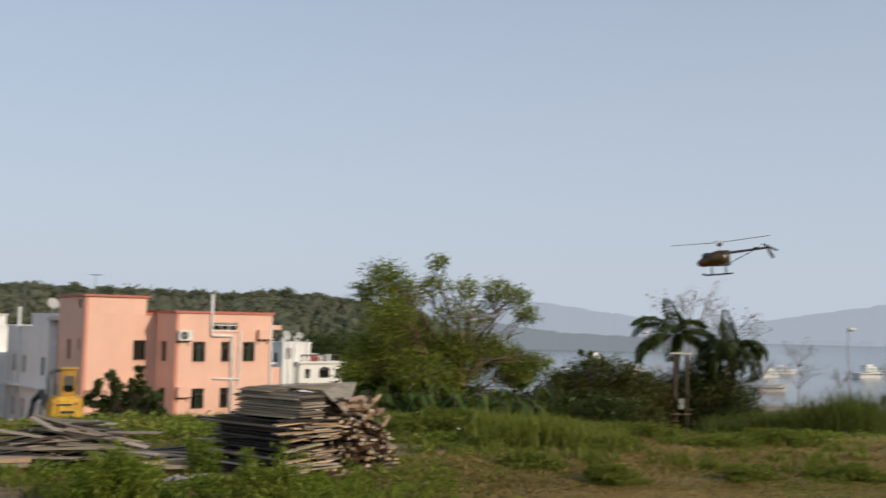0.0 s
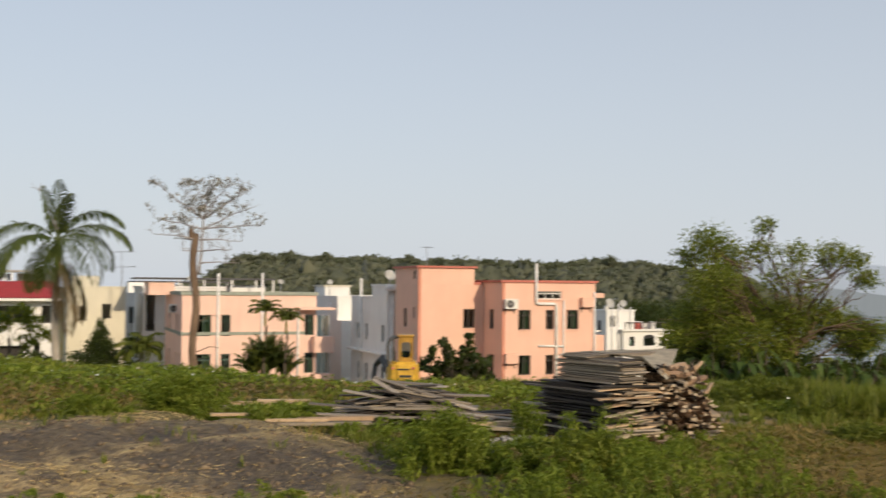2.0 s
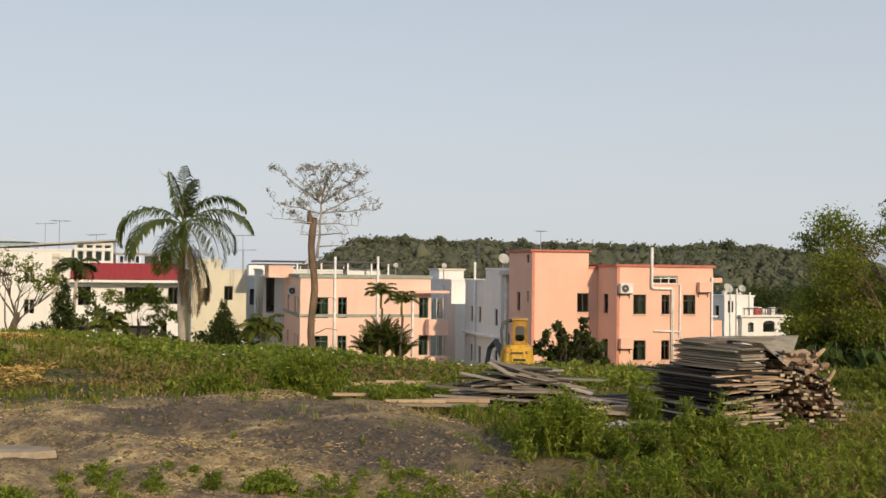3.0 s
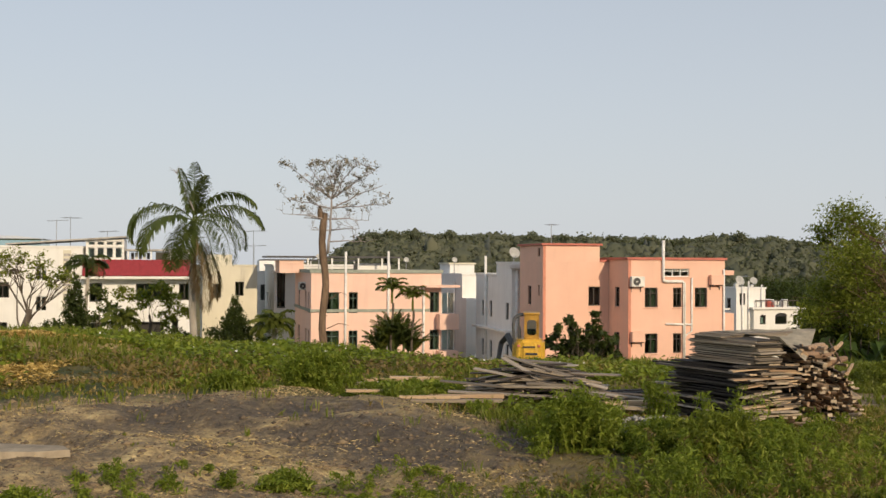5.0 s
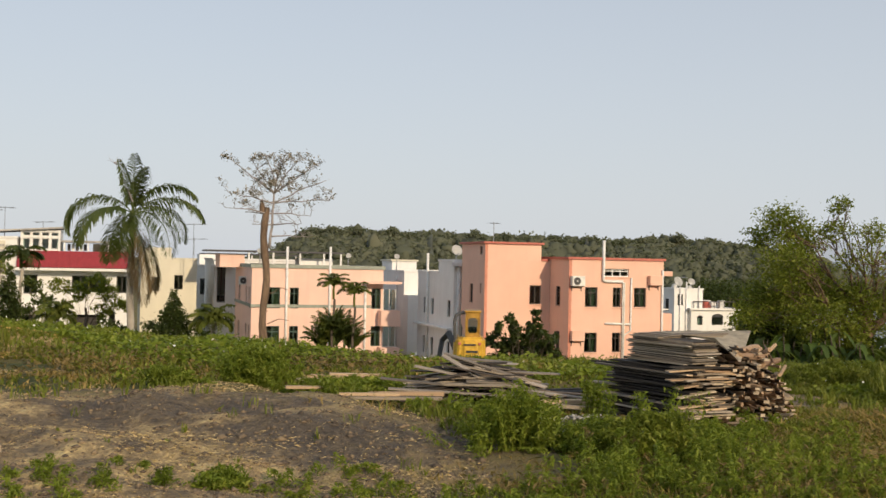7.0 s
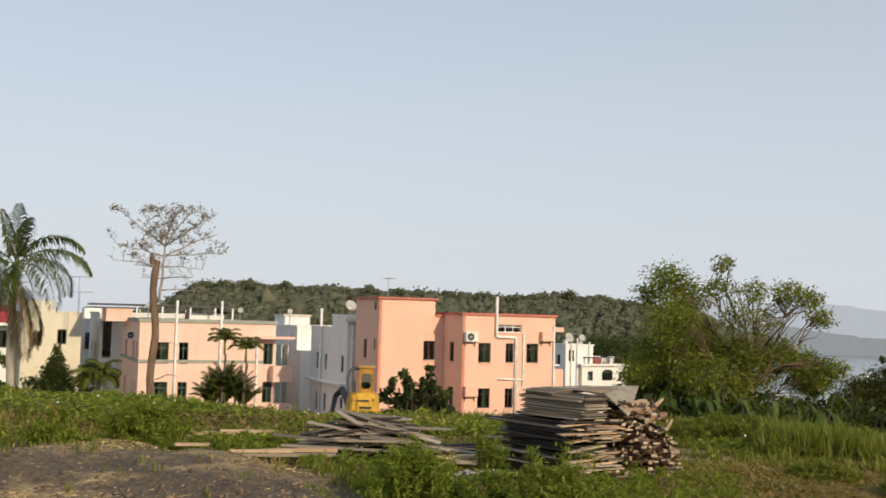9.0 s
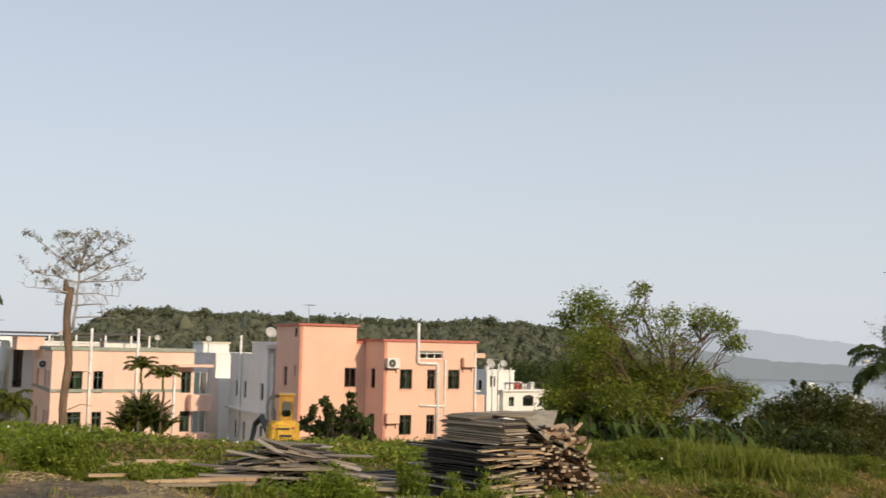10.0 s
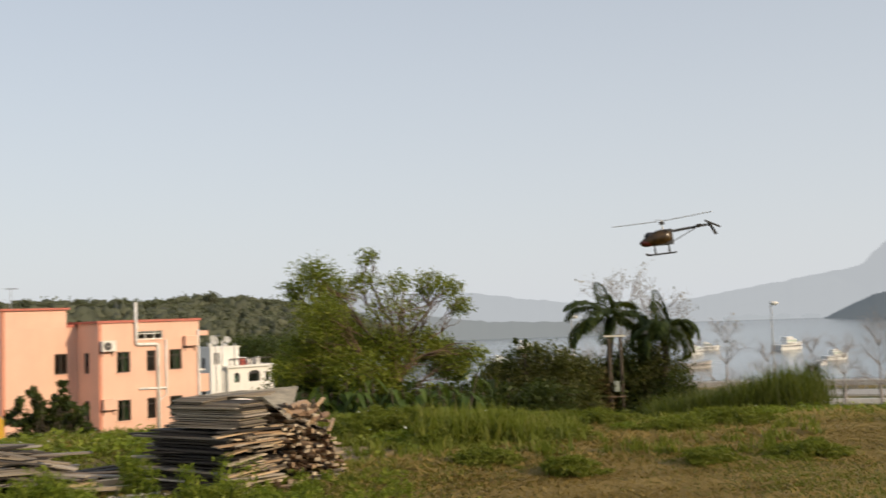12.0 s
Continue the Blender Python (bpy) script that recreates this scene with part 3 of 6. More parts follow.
for z in (-3.0, -5.6):
    part("balcony", box(8.9, 10.3, -1.0, -.003, z + .1, z + 1.2, bevel=.02), PINK2, H2, "pink rendered balcony parapet")
    part("bay_window", box(9.262, 10.2, .05, 1.2, z + 1.25, z + 2.65), GLASS, H2)
    for x in (9.27, 9.7, 10.16):
        part("bay_mullion", box(x, x + .05, .0, .045, z + 1.2, z + 2.7), FRAMEWHITE, H2)
part("canopy", box(7.8, 10.4, -.9, -.003, .06, .24, bevel=.01), PINK2, H2)
for a, top in ((2.38, 2.55), (5.4, 2.6), (7.95, .2)):
    pipe_run(H2, [(a, -.12, top), (a, -.12, -6.8)], .085)
air_conditioner(H2, -.1, 3.6, -.2)
# roof-top shelter behind the parapet
part("shelter_wall", box(-1.6, .2, 6.2, 9.6, 1.0, 1.95), PINK2, H2)
part("shelter_roof", box(-2.6, 7.5, 5.6, 10.1, 2.15, 2.27), DARKMETAL, H2)
for a in (.4, 2.2, 4.2, 6.0, 7.3):
    part("shelter_post", box(a, a + .12, 5.7, 5.82, .4, 2.147), FRAMEWHITE, H2)
part("water_tank", box(4.4, 7.0, 7.0, 9.0, .5, 1.75, bevel=.05), WHITE, H2)
for q in ((1.1, 4.5, 1.2), (8.2, 7, 1.0), (11, 3, 1.0)):
    dish(H2.matrix_basis @ Vector(q), .21, 10, mast=.8)
antenna(H2.matrix_basis @ Vector((-3.4, 8, 1.0)), 3.2, turn=-20, bars=7, size=1.3)
antenna(H2.matrix_basis @ Vector((-3.3, 8.6, 1.0)), 2.1, turn=-14, bars=7, size=1.3)

# white houses between and behind
W2 = house_at("white_house", 3.95, 68.0, "white weathered village house with its left side in shade")
ww = dict(frame_mat=FRAMEDARK)
block(W2, 0, 0, 7, 3.4, GROUND_STOREY, 1.75, WHITE, left=[(1.9, 2.5, *z) for z in ((-1.9, -.8), (-4.7, -3.5))], cap=WHITE, cap_over=.05, win=ww)
block(W2, .003, 3.403, 7, 5.0, GROUND_STOREY, .95, WHITE, left=[(a, a + .55, *z) for z in ((-1.9, -.8), (-4.7, -3.5)) for a in (1.2, 3.2)], cap=WHITE, cap_over=.05, win=ww)
part("cornice", box(-.3, 3.0, -.45, -.003, 1.45, 1.72, bevel=.02), WHITE, W2)
part("side_ledge", box(-.35, -.003, .2, 8.3, -2.75, -2.6, bevel=.01), WHITE, W2)
pipe_run(W2, [(-.12, 5.6, 2.3), (-.12, 5.6, -6.6)], .09)
pipe_run(W2, [(.3, -.1, 1.4), (.3, -.1, -6.6)], .12)
dish(W2.matrix_basis @ Vector((.4, .9, 1.75)), .38, 20, mast=.35)

W1 = house_at("white_house", 1.24, 82.0, "white rendered house with tall parapet and shaded side")
block(W1, 0, 0, 7.5, 3.0, GROUND_STOREY, .85, WHITE, cap=WHITE, cap_over=.05)
block(W1, -.002, 3.003, 7.5, 5.5, GROUND_STOREY, .85, WHITE, left=[(1.5, 2.2, -2, -.9), (3.6, 4.3, -2, -.9)], cap=WHITE, cap_over=.05, win=ww)
block(W1, .3, 5.0, 2.1, 3.4, .9, 1.7, WHITE, cap=CREAM, cap_over=.12)
part("front_wing", box(.0, 2.6, -1.2, -.003, GROUND_STOREY, -.9, bevel=.02), WHITE, W1)
pipe_run(W1, [(-.12, 2, .5), (-.12, 2, -6.6)], .08)

W0 = house_at("white_house", -8.95, 86.0, "white rendered house with dark roof edge")
block(W0, 0, 0, 8, 9, -6.8, 1.5, WHITE, front=[(.25, .9, -1.9, 1.0, {})], left=[(2, 2.8, -2, -.8), (5.4, 6.1, -2, -.8), (2, 2.8, -4.8, -3.6)], cap=WHITE, win=ww)
part("awning", box(-.3, 1.6, -1.0, -.003, .95, 1.15, bevel=.02), WHITE, W0)
part("roof_sheet", box(-.6, 7, .4, 8, 1.95, 2.05), DARKMETAL, W0)
for a in (.1, 3, 6.6):
    part("roof_post", box(a, a + .1, .6, .7, 1.05, 1.948), FRAMEWHITE, W0)
W00 = house_at("white_house", -9.95, 96.0, "white rendered house half hidden behind its neighbours")
block(W00, 0, 0, 7, 9, -6.8, .9, WHITE, front=[(.5, 1.2, -1.6, -.2, {})], left=[(2, 2.8, -2, -.8), (5.4, 6.1, -2, -.8)], cap=WHITE, win=ww)
part("stair_head", box(.6, 3, 3, 6, .5, 2.0, bevel=.03), WHITE, W00)

CR = house_at("cream_house", -12.7, 84.0, "cream rendered village house with small dark windows")
block(CR, 0, 0, 4.2, 8, -6.5, 1.45, CREAM, front=[(2.5, 3.15, -.85, .25), (2.5, 3.15, -3.8, -2.7), (.8, 1.4, -1, .1)], cap=CREAM, cap_over=.05)
part("stair_head", box(.4, 2.4, 3, 6, .8, 2.4, bevel=.03), CREAM, CR)

# the white villa with the red roof strip
V = house_at("white_villa", -23.4, 74.0, "white villa with red metal roof strip and glazed roof room")
VZ0 = -5.0
wv = dict(frame_mat=FRAMEDARK, bars=1)
block(V, -4, 0, 9.997, 8, VZ0, 2.65, VILLAWHITE, front=[(4.7, 5.5, -.6, .4), (4.6, 5.4, -3.2, -2.2), (7.1, 7.8, -1.5, -.5, dict(frame_mat=FRAMEWHITE)), (7.1, 7.8, .5, 1.2, dict(frame_mat=FRAMEWHITE))], cap=VILLAWHITE, cap_over=.05, win=wv)
block(V, 6.0, 0, 7.2, 8, VZ0, 1.85, VILLAWHITE, front=[(.45, 1.27, -.9, .33), (3.4, 5.55, -.75, .3, dict(bars=3)), (6.2, 6.9, -.8, .3), (.45, 1.25, -3.4, -2.3), (3.3, 5.2, -4.6, -2.25, dict(open=True)), (5.75, 6.15, -4.6, -2.0, dict(open=True))], win=wv, roof_drop=.1)
# solid dark block stands in for the shade inside the garage
part("garage_shade_block", box(9.0, 11.6, .5, 3.5, VZ0, -2.1), DARKROOM, V)
part("stair_strip", box(4.8, 5.3, -.06, -.003, -2.6, 2.5), CREAM, V)
for k in range(15):
    part("louvre", box(4.84, 5.26, -.1, -.063, -2.5 + k * .33, -2.34 + k * .33), CONCRETE, V)
rs = part("roof_strip", box(6.05, 13.25, -.03, .03, -.62, .62), REDROOF, V, "dark red ribbed metal roof strip")
rs.matrix_basis = pose(0, -.42, 1.36, -32)
for k in range(19):
    rb = part("roof_rib", box(-.025, .025, -.075, -.033, -.62, .62), REDROOF, V)
    rb.matrix_basis = pose(6.1 + k * .396, -.42, 1.36, -32)
part("eave_board", box(6.0, 13.3, -.95, -.003, .62, .8, bevel=.02), VILLAWHITE, V)
part("lower_canopy", box(6.05, 8.2, -1.0, -.003, -2.1, -1.9, bevel=.03), VILLAWHITE, V)
gl = [(.12 + i * .58, .6 + i * .58, 2.0, 2.72) for i in range(4)] + [(.12 + i * .58, .6 + i * .58, 2.85, 3.12) for i in range(4)]
block(V, 6.15, .6, 2.45, 4, 1.86, 3.3, VILLAWHITE, front=gl, win=dict(frame_mat=FRAMEWHITE, bars=0), roof_drop=.02)
rf = part("roof_room_roof", box(1.2, 8.75, .3, 4.9, 0, .1), CONCRETE, V)
rf.matrix_basis = pose(0, 0, 2.75, 0, -4.2)
part("terrace_roof", box(8.65, 13.0, .9, 5, 2.5, 2.62), CONCRETE, V)
for q in (8.8, 10.3, 11.6, 12.8):
    part("terrace_post", box(q, q + .1, 1.0, 1.1, 1.86, 2.497), FRAMEWHITE, V)
part("terrace_wall", box(10.6, 12.9, 3.0, 3.2, 1.86, 2.45), CREAM, V)
for q in range(5):
    part("hanging_cloth", box(9.0 + q * .26, 9.2 + q * .26, 1.9, 1.93, 1.95, 2.4), (FRAMEDARK, ACWHITE)[q % 2], V)
part("glass_roof_wall", box(-2.4, 3.3, 1.2, 6, 2.8, 3.25), GLASS, V)
bm = bmesh.new()
base = [bm.verts.new(p) for p in ((-2.6, 1.0, 3.26), (3.5, 1.0, 3.26), (3.5, 6.2, 3.26), (-2.6, 6.2, 3.26))]
top = [bm.verts.new(p) for p in ((0, 3.2, 3.5), (1.4, 3.2, 3.5))]
bm.faces.new((base[0], base[1], top[1], top[0]))
bm.faces.new((base[1], base[2], top[1]))
bm.faces.new((base[2], base[3], top[0], top[1]))
bm.faces.new((base[3], base[0], top[0]))
bm.faces.new(base[::-1])
part("pale_roof", bm, VILLAWHITE, V)
for q, h, tn in ((4.1, 2.0, 10), (5.0, 2.2, 60), (7.4, 1.3, -20), (10.2, 1.5, 30)):
    antenna(V.matrix_basis @ Vector((q, 2.5, 2.6 if q < 9 else 2.55)), h, turn=tn, bars=6)

# the white house with arched windows, past the stack
WR = house_at("white_house", 16.3, 86.0, "white house with arched windows and a cluttered flat roof")
block(WR, -.3, 1.0, 2.6, 2.3, -6.8, -.15, WHITE, left=[(.6, 1.2, -1.9, -.9), (.6, 1.2, -4.5, -3.5)], front=[(.3, .8, -1.4, -.5)], cap=WHITE, cap_over=.06, win=ww)
part("rear_body", box(.2, 5.2, 4.4, 9.5, -6.8, -1.1, bevel=.04), WHITE, WR)
block(WR, 1.0, .55, 4.3, 3.8, -6.8, -1.75, VILLAWHITE, front=[(.55, 1.05, -2.95, -2.3), (1.9, 2.95, -2.95, -2.3), (3.5, 3.85, -2.95, -2.3)], cap=VILLAWHITE, cap_over=.22, cap_h=.16, win=dict(bars=0))
for x0, x1 in ((1.55, 2.05), (2.9, 3.95), (4.5, 4.85)):
    bm = bmesh.new()
    c = (x0 + x1) / 2
    f0 = [bm.verts.new((c + (x1 - x0) / 2 * math.cos(t), .52, -2.302 + (x1 - x0) / 4 * math.sin(t))) for t in np.linspace(0, math.pi, 12)]
    bm.faces.new(f0)
    bmesh.ops.solidify(bm, geom=bm.faces[:], thickness=.026)
    part("arch_head", bm, GRILLE, WR)
for q, h in ((.2, .5), (.75, .9), (1.9, .6)):
    pipe_run(WR, [(q, .9, h - .4), (q, .9, -6.7)], .06)
dish(WR.matrix_basis @ Vector((.1, 1.3, -.2)), .42, 25, mast=.3)
dish(WR.matrix_basis @ Vector((1.5, 1.5, -.2)), .3, 5, mast=.4)
antenna(WR.matrix_basis @ Vector((.9, 2.2, -.2)), 1.1, turn=30, bars=5, size=.8)
part("terrace_rail", box(1.3, 5.2, .8, .85, -1.1, -1.03), FRAMEDARK, WR)
for k in range(9):
    part("rail_post", box(1.35 + k * .47, 1.39 + k * .47, .8, .85, -1.8, -1.103), FRAMEDARK, WR)
for a, b, s in ((.5, 2.4, .35), (1.9, 2.4, .3)):
    tank = thing("roof_tank", WR.matrix_basis @ pose(a, b, -.6), "pale upright water tank on a flat roof", "tank", "tanks on the roof")
    bm = bmesh.new()
    bmesh.ops.create_cone(bm, cap_ends=True, segments=18, radius1=s * .7, radius2=s * .6, depth=s * 2.4, matrix=pose(0, 0, s * 1.2 + .01))
    part("shell", bm, ACWHITE, tank, smooth=False)
    part("lid", tube([(0, 0, s * 2.4 + .012), (0, 0, s * 2.4 + .1)], [s * .4, s * .3], 14), METAL, tank)
pot = thing("clay_pot", WR.matrix_basis @ pose(3.1, 2.0, -2.2), "large red-brown clay pot on the terrace", "pot")
bm = bmesh.new()
prof = [(.22, 0), (.42, .3), (.5, .65), (.4, .95), (.3, 1.05), (.36, 1.15)]
add_tube(bm, [(0, 0, z) for _, z in prof], [r for r, _ in prof], 16)
part("body", bm, plain("red_clay", (.38, .07, .045), .6), pot, smooth=True)
for x, y in ((1.6, 2.4), (2.3, 1.9), (3.9, 2.1), (4.4, 1.6), (4.8, 2.4)):
    d2 = thing("planter", WR.matrix_basis @ pose(x, y, -2.2), "white planter box on the terrace", "planter", "planters on the terrace")
    part("trough", box(-.22, .22, -.2, .2, 0, .95 + .3 * ((x * 7) % 1), bevel=.03), ACWHITE, d2)

# ---- plants ----
def patchy(x, y, s, seed):
    g = np.random.default_rng(seed)
    v = np.zeros_like(x)
    for _ in range(7):
        a, p = g.uniform(0, 2 * np.pi), g.uniform(0, 6.28)
        k = s * g.uniform(.5, 2.2)
        v += np.sin((x * math.cos(a) + y * math.sin(a)) * k + p)
    return v / 7 ** .5


def blades(centers, per, height, width, lean, g, z_of=None):
    """Grass blades: arrays of verts and quads, per blades round every centre (n, 3)."""
    n = len(centers) * per
    c = np.repeat(np.asarray(centers, float), per, 0)
    h = np.repeat(np.asarray(height, float) * np.ones(len(centers)), per) * g.uniform(.55, 1.15, n)
    a = g.uniform(0, 2 * np.pi, n)
    off = g.normal(0, 1, (n, 2)) * (np.repeat(np.asarray(lean, float) * np.ones(len(centers)), per) * .35)[:, None]
    d = np.stack([np.cos(a), np.sin(a)], 1)
    tilt = g.uniform(.15, 1.0, n) * np.repeat(np.asarray(lean, float) * np.ones(len(centers)), per)
    s = np.stack([-d[:, 1], d[:, 0], np.zeros(n)], 1) * (width * g.uniform(.6, 1.3, n))[:, None]
    base = c.copy()
    base[:, :2] += off
    m1 = base + np.concatenate([d * (tilt * .3)[:, None], (h * .55)[:, None]], 1)
    tip = base + np.concatenate([d * tilt[:, None], (h * g.uniform(.75, 1, n))[:, None]], 1)
    v = np.stack([base - s * .7, base + s * .7, m1 + s, m1 - s, tip + s * .12, tip - s * .12], 1).reshape(-1, 3)
    k = np.arange(n)[:, None] * 6
    f = np.concatenate([k + [0, 1, 2, 3], k + [3, 2, 4, 5]], 0)
    return v, f


def leaves(centers, size, g, flat=.5, slim=.45):
    """Single leaves: pointed quads, turned at random, more level as flat grows."""
    c = np.asarray(centers, float)
    n = len(c)
    d = g.normal(size=(n, 3))
    d[:, 2] *= 1 - flat
    d /= np.linalg.norm(d, axis=1)[:, None] + 1e-9
    up = np.array([0, 0, 1.0]) + g.normal(0, .5, (n, 3))
    s = np.cross(d, up)
    s /= np.linalg.norm(s, axis=1)[:, None] + 1e-9
    L = (size * g.uniform(.6, 1.35, n))[:, None]
    bend = np.array([0, 0, -1.0]) * L * .18
    v = np.stack([c - d * L * .5 + bend * .3, c + s * L * slim * .5, c + d * L * .5 + bend, c - s * L * slim * .5], 1).reshape(-1, 3)
    f = np.arange(n)[:, None] * 4 + [0, 1, 2, 3]
    return v, f


def gather(pieces):
    vs, fs, k = [], [], 0
    for v, f in pieces:
        vs.append(v)
        fs.append(f + k)
        k += len(v)
    return np.concatenate(vs), np.concatenate(fs)


def sample_clump(c, rad, n, g, loose=.17):
    """Points in an uneven ball, denser towards its skin, gathered in sprays."""
    k = max(3, n // 14)
    d = g.normal(size=(k, 3))
    d /= np.linalg.norm(d, axis=1)[:, None]
    seeds = d * (g.uniform(.25, 1.0, k) ** .6)[:, None] * np.asarray(rad)
    p = seeds[g.integers(0, k, n)] + g.normal(0, loose, (n, 3)) * np.asarray(rad)
    return p + np.asarray(c)


def limb(bm, a, b, r0, r1, g, bow=.12, sides=6, seg=5):
    a, b = Vector(a), Vector(b)
    L = (b - a).length
    pts = [a.lerp(b, i / seg) + Vector(g.normal(0, 1, 3)) * (L * bow * .35 * math.sin(math.pi * i / seg)) + Vector((0, 0, L * bow * math.sin(math.pi * i / seg) * .4)) for i in range(seg + 1)]
    add_tube(bm, pts, [r0 + (r1 - r0) * i / seg for i in range(seg + 1)], sides)
    return pts


def tree(name, base, fork_h, trunk_r, clumps, label, leaf_mat, bark_mat, seed, leaf=.12, dens=260, category="tree", group="", lean=(0, 0), flat=.2, twigs=10, alt=None, loose=.17):
    """clumps: centre relative to the base, radius (or three) and a density factor."""
    g = np.random.default_rng(seed)
    t = thing(name, Matrix.Translation(base), label, category, group)
    bm = bmesh.new()
    fork = Vector((lean[0], lean[1], fork_h))
    n = 7
    pts = [Vector((lean[0] * (i / n) ** 1.5, lean[1] * (i / n) ** 1.5, -.3 + (fork_h + .3) * i / n)) + Vector((*g.normal(0, trunk_r * .25, 2), 0)) for i in range(n + 1)]
    add_tube(bm, pts, [trunk_r * (1.35 - .75 * i / n) for i in range(n + 1)], 10)
    top = pts[-1]
    pieces, pieces2 = [], []
    for c, rad, k in clumps:
        c = Vector(c)
        rad = np.asarray(rad if hasattr(rad, "__len__") else (rad, rad, rad * .8), float)
        start = pts[g.integers(n // 2, n)] if c.z > pts[n // 2].z else pts[2]
        path = limb(bm, start, c, trunk_r * .22, trunk_r * .06, g, .2)
        for _ in range(twigs):
            e = c + Vector(g.normal(0, .55, 3) * rad)
            limb(bm, path[g.integers(2, 6)], e, trunk_r * .1, .006, g, .15, 4, 3)
        cnt = int(4.2 * dens * k * (rad[0] * rad[1] * rad[2]) ** (2 / 3))
        if cnt > 3:
            (pieces2 if alt is not None and g.random() < alt[1] else pieces).append(leaves(sample_clump(c, rad, cnt, g, loose), leaf, g, flat))
    part("trunk", bm, bark_mat, t, smooth=True)
    if pieces:
        soup("crown", *gather(pieces), leaf_mat, t)
    if pieces2:
        soup("dry_crown", *gather(pieces2), alt[0], t, "thin brownish foliage")
    return t


def frond(length, rise, droop, g, leaflets=34, leaf_len=.55, hang=.8, width=.05):
    """A feather palm leaf that grows along +x: rachis points, and leaflets as arrays."""
    pts = []
    x = z = 0.0
    ang = rise
    n = 14
    for i in range(n + 1):
        pts.append((x, 0, z))
        st = length / n
        x += math.cos(ang) * st
        z += math.sin(ang) * st
        ang -= droop / n * (1 + i / n)
    P = np.array(pts)
    vs, fs = [], []
    for i in range(leaflets):
        t = .12 + .86 * i / (leaflets - 1)
        q = t * n
        j = min(int(q), n - 1)
        b = P[j] + (P[j + 1] - P[j]) * (q - j)
        d = P[j + 1] - P[j]
        d = d / np.linalg.norm(d)
        L = leaf_len * (math.sin(math.pi * (.18 + .8 * t)) ** .6) * g.uniform(.8, 1.1)
        for s in (-1, 1):
            out = d * .45 + np.array([0, s * .8, .15 + g.normal(0, .15)])
            out /= np.linalg.norm(out)
            mid = b + out * L * .5 + np.array([0, 0, -hang * L * .12])
            tip = b + out * L * .8 + np.array([0, 0, -hang * L * g.uniform(.45, .75)])
            w = np.cross(out, [0, 0, 1.0])
            w = w / (np.linalg.norm(w) + 1e-9) * width * .5 + d * width * .25
            k = len(vs) * 6
            vs.append(np.array([b - w * .6, b + w * .6, mid + w, mid - w, tip + w * .15, tip - w * .15]))
            fs += [[k, k + 1, k + 2, k + 3], [k + 3, k + 2, k + 4, k + 5]]
    return pts, np.concatenate(vs), np.array(fs)


def palm(name, base, trunk_h, r0, r1, fronds, label, seed, leaf_len=.55, dry=(), trunk_mat=None, group="", bulge=0.0, hang=.8, leaflets=34, shaft=True, category="palm tree", leaf_mat=None, width=.05):
    """fronds: turn about z, rise and droop in degrees, length."""
    g = np.random.default_rng(seed)
    leaf_mat = leaf_mat or PALMLEAF
    t = thing(name, Matrix.Translation(base), label, category, group)
    n = 16
    pts = [(.05 * math.sin(i * .5), .04 * math.cos(i * .7), -.3 + (trunk_h + .3) * i / n) for i in range(n + 1)]
    rad = [r0 + (r1 - r0) * i / n + bulge * math.sin(math.pi * i / n) + (.012 if i % 2 else 0) + (.5 * r0 * max(0, 1 - i / 2)) for i in range(n + 1)]
    part("trunk", tube(pts, rad, 12), trunk_mat or BARKPALM, t, smooth=True)
    if shaft:
        part("crownshaft", tube([(0, 0, trunk_h - .02), (0, 0, trunk_h + .35), (0, 0, trunk_h + .75)], [r1 * 1.05, r1 * 1.15, r1 * .45], 12), leaf_mat, t, smooth=True)
    for k, (turn, rise, droop, length) in enumerate(list(fronds) + list(dry)):
        is_dry = k >= len(fronds)
        pp, v, f = frond(length, radians(rise), radians(droop), g, leaflets, leaf_len * (.8 if is_dry else 1), hang * (1.5 if is_dry else 1), width)
        m = pose(0, 0, trunk_h + (.55 if shaft and not is_dry else .1), 0, 0, turn)
        fo = part("frond", tube(pp, [.028 - .022 * i / 14 for i in range(15)], 5), PALMDRY if is_dry else leaf_mat, t, "withered hanging frond" if is_dry else "")
        fo.matrix_basis = m
        soup("blade", v, f, PALMDRY if is_dry else leaf_mat, fo)
    return t


def polar_clump(az, el, r, base, rad, k=1.0):
    p = at(az, r, 1.7 + r * math.tan(radians(el)))
    return (p - base, rad, k)


# the large tree by the shore path
b0 = stand(25.4, 36)
g0 = np.random.default_rng(11)
big = []
for az, el, rad, k in ((21.2, 2.35, .76, 1), (22.1, 1.5, .8, 1), (20.0, 1.7, .5, .9), (24.0, 3.35, .4, .7), (23.8, 2.0, .5, .7), (25.4, 1.9, .5, .7), (27.2, 1.8, .55, .9), (28.2, 1.5, .5, .9), (28.9, .62, .45, .8), (21.4, .3, .9, 1),
                       (22.4, -.6, .9, 1), (20.6, -1.2, .8, 1), (23.4, -1.3, 1.0, 1), (21.2, -2.2, .9, 1), (25.0, -1.5, .8, .8), (26.7, -1.2, .65, 1), (27.8, -1.8, .65, 1), (29.4, -2.1, .5, 1), (28.6, -2.6, .6, 1), (26.0, -2.4, .7, .9), (24.4, -3.2, .8, 1), (25.6, .3, .7, .2), (26.6, .6, .6, .2), (24.6, .8, .6, .3), (22.9, -2.6, .9, .9), (19.8, -2.6, .7, .8)):
    big.append(polar_clump(az, el, 36 + g0.normal(0, .9), b0, rad, k))
tree("broadleaf_tree", b0, 2.1, .2, big, "sprawling broadleaf tree with thin olive green crown", LEAF, BARKBROWN, 12, leaf=.115, dens=960, twigs=13, loose=.22)
